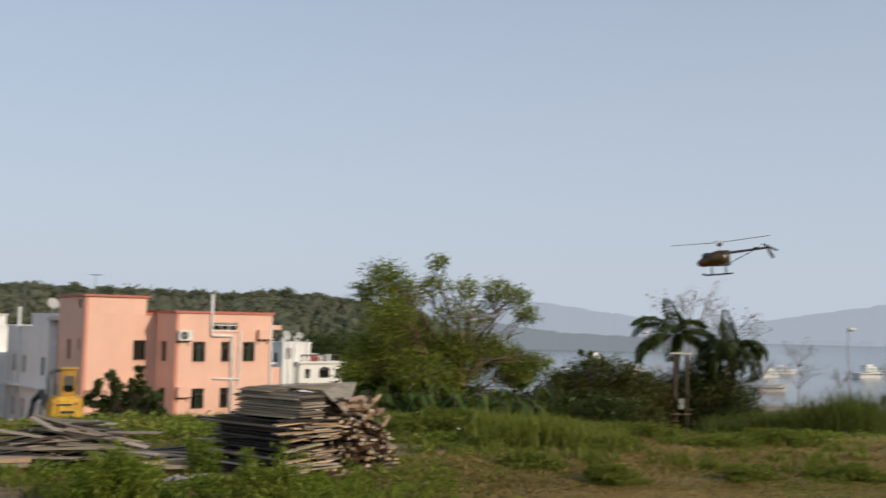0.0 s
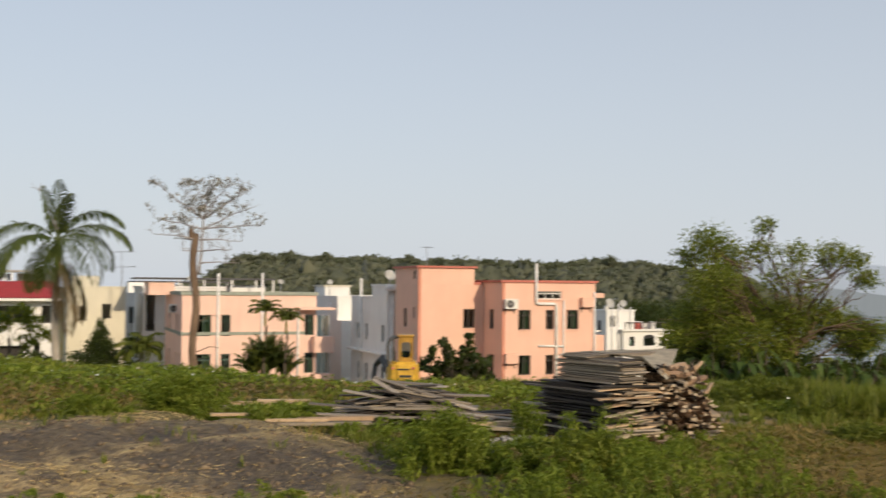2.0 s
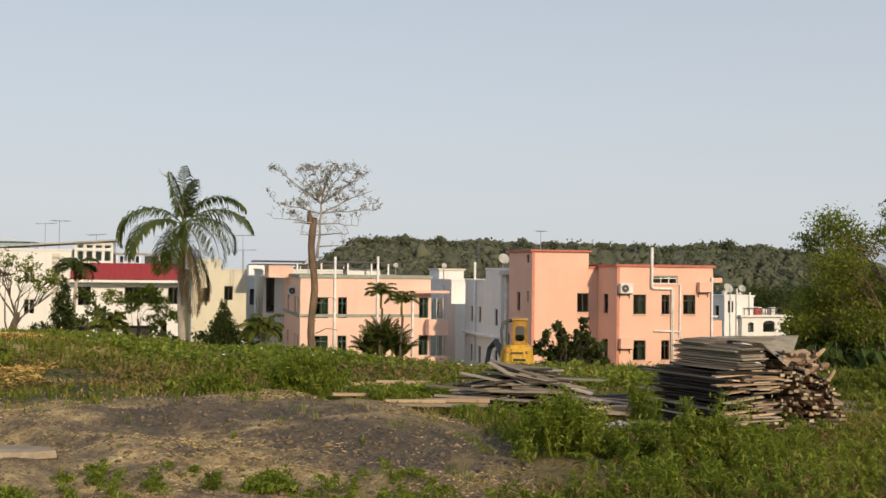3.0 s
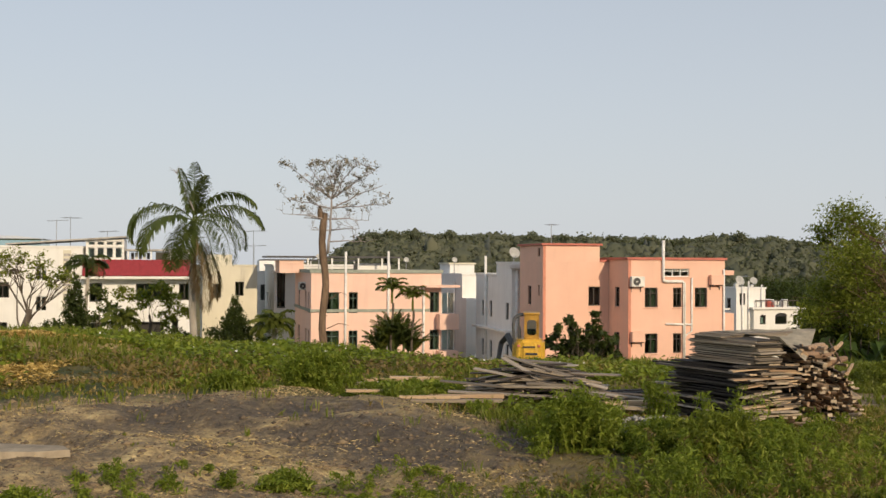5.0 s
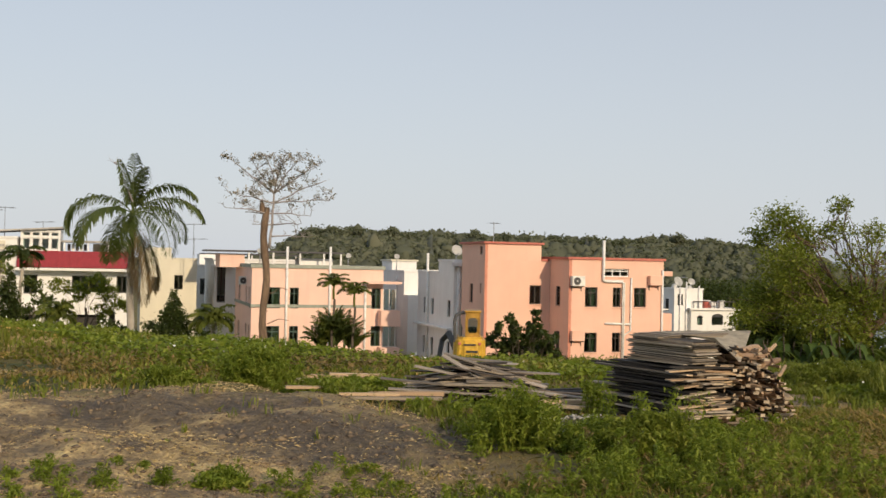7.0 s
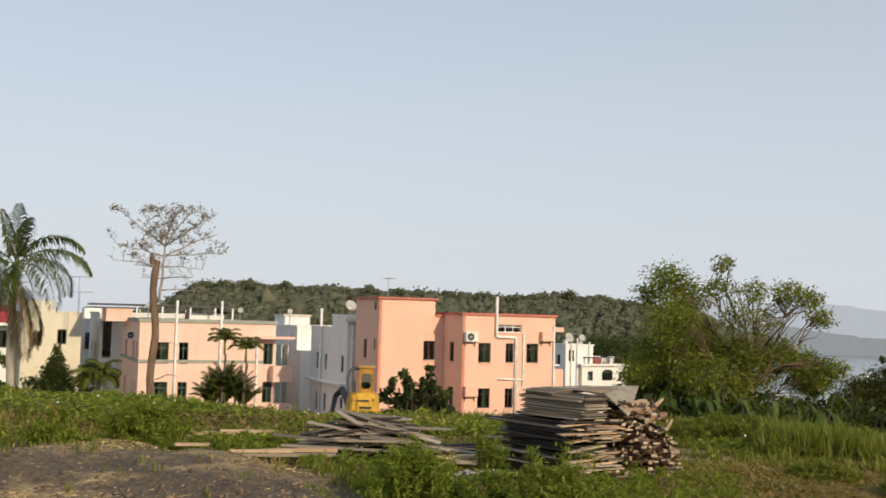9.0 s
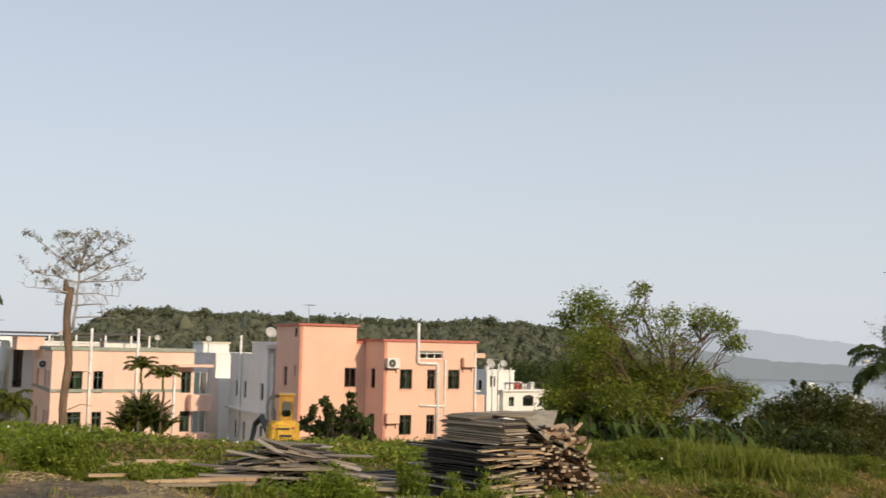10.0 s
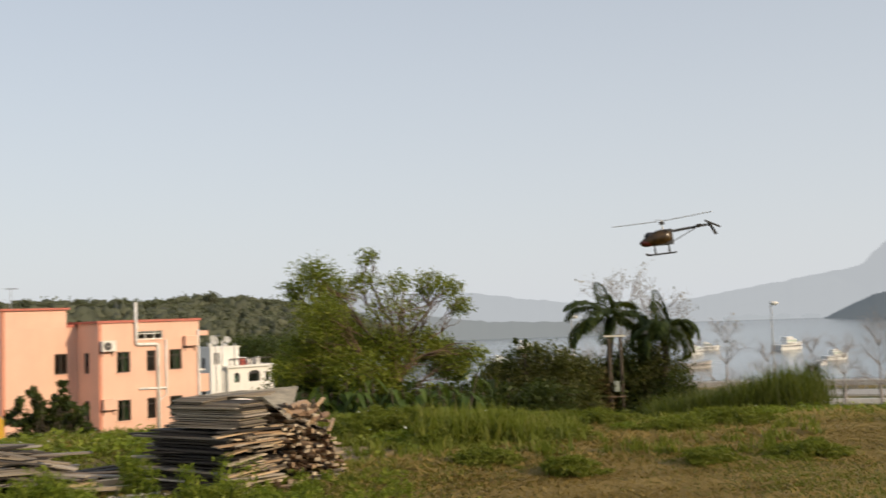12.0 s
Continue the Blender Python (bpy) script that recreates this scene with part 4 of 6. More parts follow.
# dark understorey below and beside it
under = [(-3.2, .6, 1.3), (-2.6, .1, 1.5), (-1.9, .3, 1.6), (-1.2, -.2, 1.4), (-.5, .5, 1.3), (.3, .2, 1.15), (1.0, .4, 1.1), (1.7, .0, 1.25), (2.4, -.2, 1.2), (3.0, .3, 1.1)]
for i, (dx, dy, h) in enumerate(under):
    p = stand(25.0 + dx * 1.75, 35.2 + dy)
    tree("understorey_shrub", p, .5, .05, [((0, 0, h * .55), (.7, .6, h * .45), 1), ((.35, .1, h * .95), (.45, .4, .35), 1), ((-.4, .1, h * .7), (.45, .4, .35), 1)], "broad-leaved dark green shrub under the tree", LEAF if i % 4 == 2 else LEAFDARK, BARKDARK, 40 + i, leaf=.2, dens=300, category="shrub", group="shrubs under the trees", twigs=3)


def broad_plant(az, r, h, n, seed, label, mat, L=.62):
    """A clump of stems with long, broad, arching leaves."""
    g = np.random.default_rng(seed)
    t = thing("broad_leaved_plant", Matrix.Translation(stand(az, r)), label, "plant", "broad-leaved plants under the tree")
    bm = bmesh.new()
    vs, fs = [], []
    for k in range(max(3, n // 4)):
        x, y, hh = g.normal(0, .5), g.normal(0, .35), h * g.uniform(.4, 1.0)
        add_tube(bm, [(x * .5, y * .5, -.1), (x * .8, y * .8, hh * .5), (x, y, hh)], [.03, .025, .015], 6)
        for q in range(5):
            a, z0 = g.uniform(0, 2 * math.pi), hh * g.uniform(.55, 1.0)
            d = np.array([math.cos(a), math.sin(a), 0])
            w = np.array([-math.sin(a), math.cos(a), 0])
            ln, up = L * g.uniform(.55, 1.15), g.uniform(-.1, .6)
            b = len(vs)
            for i in range(6):
                f = i / 5
                p = np.array([x, y, z0]) + d * ln * f + np.array([0, 0, ln * (up * f - 1.25 * f * f)])
                wd = ln * .17 * math.sin(math.pi * min(1, .08 + f * .93)) + .004
                vs += [p - w * wd + [0, 0, wd * .4], p, p + w * wd + [0, 0, wd * .4]]
            for i in range(5):
                fs += [[b + 3 * i, b + 3 * i + 1, b + 3 * i + 4, b + 3 * i + 3], [b + 3 * i + 1, b + 3 * i + 2, b + 3 * i + 5, b + 3 * i + 4]]
    part("stem", bm, BARKDARK, t)
    soup("foliage", np.array(vs), np.array(fs), mat, t, "long broad arching leaves")
    return t


for i, (az, r, h, n, dark) in enumerate(((21.6, 33.6, .95, 16, 0), (22.6, 34.0, 1.1, 18, 0), (23.5, 33.4, .9, 14, 0), (24.3, 33.8, 1.25, 16, 0), (26.4, 33.9, 1.1, 18, 0), (27.3, 33.5, 1.0, 18, 0), (28.1, 33.8, 1.2, 16, 0), (28.9, 34.2, .9, 14, 0), (30.2, 37.0, 1.6, 18, 1), (30.9, 37.4, 1.3, 16, 1), (20.6, 34.5, .9, 14, 1), (25.4, 32.8, .7, 12, 0))):
    broad_plant(az, r - .6, h + .35, n + 8, 400 + i, "dark broad-leaved plant beside the water" if dark else "clump of long broad green leaves under the tree", LEAFDARK if dark else BROADLEAF)
# dark trees behind it, and between it and the houses
for i, (az, r, el, rad) in enumerate(((18.6, 104, -.7, 2.4), (17.7, 108, -.6, 1.7), (19.4, 100, -1.2, 2.6), (20.3, 58, -2.2, 1.6), (20.9, 54, -3.0, 1.6), (20.2, 50, -3.6, 1.3), (31.0, 60, -2.6, 1.3), (28.3, 112, -1.2, 1.9))):
    p = stand(az, r)
    h = 1.7 + r * math.tan(radians(el)) - p.z
    tree("dark_tree", p, h * .5, .14, [((0, 0, h - rad * .6), (rad, rad, rad * .7), 1), ((.9, 0, h - rad * 1.4), (rad * .9, rad, rad * .7), 1), ((-.8, 0, h - rad * 1.6), (rad * .8, rad, rad * .7), 1)], "dense dark green tree behind the plot", LEAFDARK, BARKDARK, 60 + i, leaf=.26, dens=190, group="dark trees", twigs=3)
# shrubs between the tree and the palms
for i, (az, r, el, w) in enumerate(((31.0, 40, -2.4, 1.2), (32.1, 41, -1.7, 1.3), (33.3, 40, -1.7, 1.4), (34.4, 41, -2.1, 1.3), (35.3, 42, -2.5, 1.2), (33.0, 37, -3.6, 1.1), (30.2, 38, -3.5, 1.0), (34.6, 38, -3.7, 1.0), (36.2, 43, -2.5, 1.0), (38.2, 43, -1.6, 1.2), (39.2, 43, -1.8, 1.3), (37.9, 45, -2.6, 1.1), (37.2, 45, -2.2, 1.1), (40.2, 42, -3.2, .8), (35.9, 45, -2.9, .9))):
    p = stand(az, r)
    h = max(.7, 1.7 + r * math.tan(radians(el)) - p.z)
    tree("thicket_shrub", p, h * .35, .06, [((0, 0, h * .8), (w * .7, w * .7, h * .25), 1), ((w * .5, 0, h * .5), (w * .7, w * .7, h * .35), 1), ((-w * .5, .1, h * .5), (w * .7, w * .7, h * .35), 1), ((0, -.2, h * .25), (w, w * .7, h * .25), 1)],
         "dense dark olive thicket shrub", (OLIVE, LEAFDARK, OLIVE, OLIVE)[i % 4], BARKDARK, 80 + i, leaf=.13, dens=620, category="shrub", group="thicket shrubs", twigs=5, alt=(LEAFBROWN, .12))
# a spindly dark plant that pokes out of the thicket
p = stand(32.3, 39.5)
tree("spindly_shrub", p, 2.6, .04, [((dx, 0, 2.75 + dz), .16, 1.5) for dx, dz in ((0, .25), (-.35, .35), (.3, .05), (.6, -.05), (-.2, 0), (.9, -.2))], "spindly dark shrub with drooping leaf tufts", LEAFDARK, BARKDARK, 95, leaf=.22, dens=420, category="shrub", twigs=2)

# the two palms beside the shore
pa = stand(36.75, 44)
ha = 1.7 + 44 * math.tan(radians(-1.15)) - pa.z
fr_a = [(10, 55, 95, 2.21), (60, 70, 90, 2.08), (115, 50, 110, 2.34), (160, 60, 100, 2.21), (205, 35, 110, 2.47), (250, 45, 115, 2.21), (300, 35, 115, 2.34), (340, 30, 110, 2.47), (0, 15, 105, 2.34), (180, 15, 100, 2.47), (90, 82, 30, 1.69), (225, 5, 85, 1.95), (315, 0, 90, 1.95)]
palm("palm_tree", pa, ha, .16, .12, [(a, b, c * .78, d) for a, b, c, d in fr_a], "dark green feather palm among shore thicket", 21, leaf_len=.66, leaflets=56, group="palms by the shore", width=.075, leaf_mat=LEAFDARK, trunk_mat=BARKDARK)
pb = stand(39.6, 43)
hb = 1.7 + 43 * math.tan(radians(-1.9)) - pb.z
fr_b = [(95, 86, 15, 1.7), (80, 80, 30, 1.4)] + [(a, 55 - 20 * (i % 3), 115, 1.95) for i, a in enumerate(range(0, 360, 36))]
palm("palm_tree", pb, hb, .16, .12, fr_b, "short feather palm with an upright spear leaf", 22, leaf_len=.66, leaflets=56, group="palms by the shore", width=.075, leaf_mat=LEAFDARK, trunk_mat=BARKDARK)

# the tall palm before the villa
pc = stand(-13.2, 44)
hc = 1.7 + 44 * math.tan(radians(1.5)) - pc.z
fr_c = [(180, 48, 118, 3.9), (228, 22, 88, 3.4), (100, 86, 8, 2.5), (165, 82, 14, 2.3), (70, 78, 22, 2.2), (12, 68, 92, 3.3), (-4, 42, 82, 3.5), (-28, 26, 86, 3.4), (-40, 10, 78, 3.4), (-56, -6, 66, 3.3), (-92, 0, 85, 2.9), (-110, -15, 65, 2.8)]
dry_c = [(-30, -42, 42, 3.1), (-52, -55, 28, 3.3), (-40, -64, 18, 3.3), (-70, -68, 14, 2.6)]
royal = palm("royal_palm", pc, hc, .125, .10, fr_c, "tall royal palm with arching fronds and withered skirt", 23, leaf_len=.82, dry=dry_c, bulge=.03, leaflets=80, hang=.95, width=.05)
bm = bmesh.new()
top = Vector((0, 0, hc + 1.0))
limb(bm, top, top + Vector((-.75, 0, 1.6)), .03, .012, np.random.default_rng(4), .05)
for a in range(5):
    limb(bm, top + Vector((-.7, 0, 1.5)), top + Vector((-.75 + .3 * math.cos(a * 1.3), .2 * math.sin(a * 1.9), 1.75 + .12 * math.sin(a * 2.3))), .01, .004, np.random.default_rng(a), .3, 4, 3)
part("spear", bm, TWIG, royal, "pale bare flower spike")


def bare_tree(name, base, h, trunk_r, spread, label, seed, tiers, mat, leaf_mat=None, leaf_n=0, leaf=.1, group="", start=.5, per=6, depth=4, wild=.34, level=True):
    """A leafless tree: whorls of limbs, level below and steep above, that fork towards a flat top, with few leaves at the tips."""
    g = np.random.default_rng(seed)
    t = thing(name, Matrix.Translation(base), label, "tree", group)
    bm = bmesh.new()
    n = 10
    trunk_h = h * .86
    pts = [Vector((*(g.normal(0, trunk_r * .22, 2)), -.3 + (trunk_h + .3) * i / n)) for i in range(n + 1)]
    add_tube(bm, pts, [max(.02, trunk_r * (1.15 - .45 * i / n if i / n < start else (.7 - .62 * (i / n - start) / (1 - start)))) for i in range(n + 1)], 9)
    tips = []

    def grow(a, d, L, r, k):
        e = a + d * L
        if level and e.z > h:
            e.z = h - g.uniform(0, .12)
        limb(bm, a, e, r, r * .6, g, .08, 4, 3)
        if k == 0:
            tips.append(e)
            return
        if k == 1:
            tips.append(e)
        for s in range(2 + (k > 1)):
            side = Vector(g.normal(0, wild, 3))
            nd = (d + side + Vector((0, 0, .10))).normalized()
            grow(a.lerp(e, (1.0, .8, .5)[s]), nd, L * g.uniform(.5, .75), r * .58, k - 1)

    for k in range(tiers):
        f = k / max(1, tiers - 1)
        z = trunk_h * (start + (1 - start) * f)
        for j in range(per):
            a = 2 * math.pi * (j + .5 * (k % 2)) / per + g.normal(0, .2)
            up = -.02 + .95 * f ** 1.3 if level else .55 + .9 * f
            d = Vector((math.cos(a), math.sin(a), up)).normalized()
            grow(Vector((0, 0, z)), d, spread * (.52 - .1 * abs(f - .45)), max(.026, trunk_r * (.2 - .08 * f)), depth - 1)
    part("trunk", bm, mat, t, smooth=True)
    if leaf_mat is not None and leaf_n:
        tp = np.array([tuple(q) for q in tips])
        hi = tp[tp[:, 2] > np.quantile(tp[:, 2], .35)]
        c = hi[g.integers(0, len(hi), leaf_n)] + g.normal(0, .06, (leaf_n, 3))
        soup("foliage", *leaves(c, leaf, g, .3), leaf_mat, t, "few dry leaves at the twig tips")
    return t


SPARSE = leafy("sparse_leaf", [(.1, (.10, .10, .06)), (.5, (.27, .235, .18)), (.8, (.44, .39, .33)), (1, (.14, .16, .07))], 1.2, .2)


def cotton_tree(base, trunk_h, trunk_r, top, label, seed):
    """A stout trunk lopped at its head, a slim leader beside the cut, and spreading limbs that end in a flat, thin crown."""
    g = np.random.default_rng(seed)
    t = thing("bare_cotton_tree", Matrix.Translation(base), label, "tree")
    bm = bmesh.new()
    n = 12
    pts = [Vector((.07 * math.sin(i * 1.1) - .05 * i / n, .05 * math.cos(i * .9), -.3 + (trunk_h + .3) * i / n)) for i in range(n + 1)]
    add_tube(bm, pts, [trunk_r * (1.2 - .3 * min(1, i / 4) + .07 * math.sin(i * 2.3)) * (.8 if i == n else 1) for i in range(n + 1)], 10)
    part("trunk", bm, BARKBROWN, t, smooth=True)
    bm = bmesh.new()
    lead = limb(bm, (.12, 0, trunk_h - 1.6), (.42, 0, top - .25), .06, .02, g, .03, 7, 8)
    tips = []

    def twig(path, r, k):
        for _ in range(4 + 2 * k):
            a = path[int(g.integers(1, len(path)))]
            d = Vector((g.normal(0, .5), g.normal(0, .5), abs(g.normal(.45, .3))))
            e = a + d * g.uniform(.35, .8) * (1 if k else .55)
            e.z = min(e.z, top + g.uniform(-.12, .05))
            q = limb(bm, a, e, r, r * .5, g, .06, 4, 3)
            tips.extend(q[1:])
            if k:
                twig(q, r * .6, k - 1)

    # reach sideways, height of the tip below the crown's top, place along the leader
    for dx, dz, u in ((-1.95, -.15, 5), (-1.2, -.05, 5), (-.45, 0, 6), (.35, 0, 6), (1.1, -.1, 5), (1.75, -.35, 5), (2.15, -.95, 4), (2.3, -1.75, 4), (1.5, -2.35, 3), (1.2, -2.7, 2), (-1.85, -1.55, 4), (-1.95, -2.15, 3), (-1.3, -2.25, 3), (-.9, -2.75, 2), (.8, -1.0, 5), (-1.0, -.9, 5), (1.45, -3.2, 1)):
        dy = g.normal(0, .75)
        a = lead[u]
        q = limb(bm, a, Vector((.3 + dx * .93, dy, top + dz)), .032, .010, g, .045, 5, 6)
        tips.extend(q[4:])
        twig(q, .011, 1)
    part("limb", bm, TWIG, t, "pale bare limbs and twigs", smooth=True)
    tp = np.array([tuple(q) for q in tips])
    hi = tp[tp[:, 2] > np.quantile(tp[:, 2], .3)]
    c = hi[g.integers(0, len(hi), 2600)] + g.normal(0, .06, (2600, 3))
    soup("foliage", *leaves(c, .11, g, .3), SPARSE, t, "few dry leaves at the twig tips")
    # broken head of the old stem, and snags
    part("stub", tube([(-.16, 0, trunk_h - .25), (-.2, 0, trunk_h + .05), (-.22, 0, trunk_h + .3)], [.13, .11, .04], 8), BARKBROWN, t, "splintered head of the lopped stem")
    for z, d in ((2.0, .9), (2.5, -.7), (3.2, .8), (1.4, -.6)):
        bm = bmesh.new()
        limb(bm, (.1, 0, z), (.1 + d, -.2, z + .15), .025, .008, g, .2, 5, 4)
        part("snag", bm, BARKBROWN, t)
    return t


pd = stand(-6.25, 42)
cotton_tree(pd, 1.7 + 42 * math.tan(radians(2.75)) - pd.z, .16, 1.7 + 42 * math.tan(radians(5.55)) - pd.z, "bare flat-topped tree with a stout lopped brown trunk", 31)

for i, (az, r, top, sp) in enumerate(((43.0, 82, -.75, 2.2), (45.0, 78, -2.0, 1.6), (47.2, 84, -1.6, 1.6), (48.7, 82, -1.9, 1.8), (50.4, 84, -1.2, 2.6), (37.6, 60, 1.35, 2.9), (39.5, 62, .55, 2.6), (36.0, 70, -2.2, 2.0), (41.2, 86, -1.6, 1.7))):
    p = stand(az, r)
    bare_tree("bare_shore_tree", p, (1.7 + r * math.tan(radians(top)) - p.z) * .9, .12, sp * 1.05, "leafless pale-twigged tree on the shore", 130 + i, 3, TWIG, SPARSE if i in (0, 5, 6) else None, 420 if i > 4 else 160, .16, start=.42, per=6, group="bare trees on the shore", depth=5, wild=.5, level=False)
# a small round dark tree on the shore walk
p = stand(47.3, 88)
tree("small_dark_tree", p, 2.2, .07, [((0, 0, 2.9), (.75, .75, .65), 1), ((-.4, 0, 3.2), .45, 1), ((.3, 0, 2.5), .45, 1)], "small round dark tree on the shore walk", LEAFDARK, BARKDARK, 150, leaf=.2, dens=300, twigs=4)

# shrubs and small palms in front of the houses
def column_shrub(az, r, el, w, seed, label):
    p = stand(az, r)
    h = 1.7 + r * math.tan(radians(el)) - p.z
    cl = [((0, 0, h * f), (w * s, w * s, h * .14), 1) for f, s in ((.15, .9), (.32, 1), (.5, .95), (.66, .75), (.8, .5), (.93, .25))]
    tree("columnar_shrub", p, h * .5, .06, cl, label, LEAFDARK, BARKDARK, seed, leaf=.13, dens=1300, category="shrub", group="columnar shrubs", twigs=3, flat=.1)


column_shrub(-19.1, 46, -.75, .55, 161, "slim dark evergreen shrub before the villa")
column_shrub(-11.0, 46, -2.0, .85, 162, "broad dark evergreen shrub before the cream house")
for i, (az, r, el, n, L) in enumerate(((-16.85, 45, -3.3, 16, 1.15), (-8.95, 45, -3.5, 18, 1.25))):
    p = stand(az, r)
    palm("clump_palm", p, max(.3, 1.7 + r * math.tan(radians(el)) - p.z), .12, .1, [(k * 360 / n + 10, 78 - 28 * (k % 3), 70 + 15 * (k % 2), L * (1 - .15 * (k % 2))) for k in range(n)], "low bushy yellow-green feather palm", 170 + i, leaf_len=.42, group="low palms", shaft=False, leaflets=40, leaf_mat=PALMYELLOW, width=.06)
# the cluster palm before the second pink house: several stems
pe = stand(-2.4, 46)
for i, (dx, z, L, k) in enumerate(((-.15, -1.5, .95, 12), (.75, -1.9, .9, 12), (-.1, -4.1, 1.35, 13), (-.3, -4.4, 1.45, 14), (.35, -4.5, 1.4, 14), (0, -4.8, 1.6, 15), (-.5, -4.8, 1.35, 13), (.55, -4.9, 1.35, 13), (-.7, -5.0, 1.2, 12), (.75, -5.0, 1.2, 12))):
    h = 1.7 + 46 * math.tan(radians(z)) - pe.z
    slim = i < 2
    palm("cluster_palm", pe + Vector((dx, .1 * i, 0)), max(.1, h - .5), .055, .045, [(q * 360 / k + 13 * i, (82 - 20 * (q % 3)) if slim else 89 - 8 * (q % 5), 72 if slim else 26 + 12 * (q % 4), L) for q in range(k)], "slender cluster palm stem with arching fronds", 180 + i, leaf_len=.36 if slim else .40, trunk_mat=BARKDARK, group="cluster palm stems", leaflets=36, hang=.55, leaf_mat=PALMYELLOW if slim or i % 3 == 0 else PALMLEAF, width=.05)
# round bush beside the digger
pf = stand(8.0, 41)
hf = 1.7 + 41 * math.tan(radians(-2.5)) - pf.z
tree("round_bush", pf, hf * .35, .08, [((x, .1 * k, hf * z), (w, .5, h), 1) for k, (x, z, w, h) in enumerate(((-.65, .88, .22, .28), (-.45, .72, .3, .35), (.15, .78, .22, .3), (.38, .93, .2, .25), (.5, .74, .3, .3), (-.1, .6, .5, .3), (-.85, .55, .35, .35), (.9, .6, .3, .3), (1.15, .48, .35, .3), (-1.1, .38, .35, .3), (.4, .45, .6, .3), (-.4, .4, .6, .3), (1.45, .34, .35, .28), (1.8, .2, .3, .22), (0, .2, 1.2, .3), (1.1, .22, .6, .25), (-1.45, .3, .4, .3), (-1.25, .58, .28, .3), (-.95, .74, .22, .3), (-.2, .5, .5, .35), (1.25, .62, .3, .28), (.75, .5, .5, .3)))],
     "dense dark green round bush before the pink house", LEAFDARK, BARKDARK, 191, leaf=.2, dens=560, category="bush", twigs=6)
# flowering garden tree and crooked tree before the villa
pg = stand(-15.4, 52)
tree("garden_tree", pg, 2.2, .09, [((dx, 0, 1.7 + 52 * math.tan(radians(e)) - pg.z), r, 1) for dx, e, r in ((-1.2, -1.6, .5), (-.3, -1.9, .6), (.5, -1.5, .6), (1.1, -2.0, .55), (-1.0, -2.7, .4), (.8, -2.9, .5), (1.6, -2.6, .45))], "loose green garden tree before the villa", LEAF, BARKDARK, 195, leaf=.17, dens=420, twigs=6)
ph = stand(-21.7, 48)
tree("crooked_tree", ph, 1.7, .19, [((dx, 0, 1.7 + 48 * math.tan(radians(e)) - ph.z), r, k) for dx, e, r, k in ((-.9, .1, .5, 1), (-.1, .35, .5, .8), (.8, .0, .5, .9), (1.7, -.7, .45, 1), (-.4, -.4, .5, .6), (.6, -.6, .5, .5), (1.3, -.9, .45, .9), (-1.1, -.7, .45, .7), (2.3, -.8, .35, .8))], "crooked half-bare tree with thick forked limbs", LEAF, BARKDARK, 196, leaf=.15, dens=300, twigs=9, lean=(.4, 0))
pk = stand(-18.55, 50)
palm("garden_palm", pk, 1.7 + 50 * math.tan(radians(-.75)) - pk.z, .09, .07, [(k * 40 + 10, 62 - 22 * (k % 3), 80, 1.25) for k in range(9)], "small grey-green palm before the villa", 197, leaf_len=.5, leaflets=40, width=.06)
for i, (az, r, el) in enumerate(((-17.9, 50, -.6), (-20.2, 47, -3.0), (-14.3, 46, -3.4), (-12.2, 47, -3.4), (-9.9, 50, -3.2))):
    p = stand(az, r)
    h = max(.6, 1.7 + r * math.tan(radians(el)) - p.z)
    tree("garden_shrub", p, h * .5, .05, [((0, 0, h * .8), .5, 1), ((.4, 0, h * .6), .5, 1), ((-.4, 0, h * .5), .5, 1)], "mixed green garden shrub by the houses", PALMLEAF if i == 0 else LEAFDARK, BARKDARK, 200 + i, leaf=.2, dens=260, category="shrub", group="garden shrubs", twigs=4)

# ---- woods on the hill ----
def crown_blobs(az, r, z, size, g):
    """Small lumpy crowns, each an uneven ball."""
    tmp = bmesh.new()
    bmesh.ops.create_icosphere(tmp, subdivisions=2, radius=1.0)
    tmp.verts.ensure_lookup_table()
    u = np.array([v.co[:] for v in tmp.verts])
    f = np.array([[v.index for v in q.verts] for q in tmp.faces])
    tmp.free()
    n = len(az)
    k = g.uniform(.5, 1.4, (n, len(u)))
    v = u[None] * k[..., None] * size[:, None, None] * np.array([1, 1, .85]) * g.uniform(.7, 1.3, (n, 1, 3))
    v = v + np.stack([np.sin(np.radians(az)) * r, np.cos(np.radians(az)) * r, z], 1)[:, None]
    return v.reshape(-1, 3), (f[None] + (np.arange(n) * len(u))[:, None, None]).reshape(-1, 3)


# haze is put into these paled, low-contrast leaf colours
WOODS = leafy("hazed_woods", [(.05, (.10, .11, .08)), (.45, (.125, .138, .095)), (.8, (.155, .165, .11)), (1, (.19, .19, .13))], .03, .3, .9)
g1 = np.random.default_rng(5)
n = 4600
waz = g1.uniform(-9.5, 26, n)
wf = g1.uniform(.0, .72, n) ** .8
wr = 430 + 160 * (wf - .5)
wc = np.interp(waz, [a for a, _ in HILL_TOPS], [b for _, b in HILL_TOPS])
wp = np.where(wf < .625, np.sin(np.minimum(1, wf * 1.6) * np.pi / 2), np.cos((wf - .625) / .375 * np.pi / 2))
wz = -8 + (wc + 8) * wp + g1.uniform(-.6, .4, n)
ws = 1.1 + g1.gamma(2.2, .75, n)
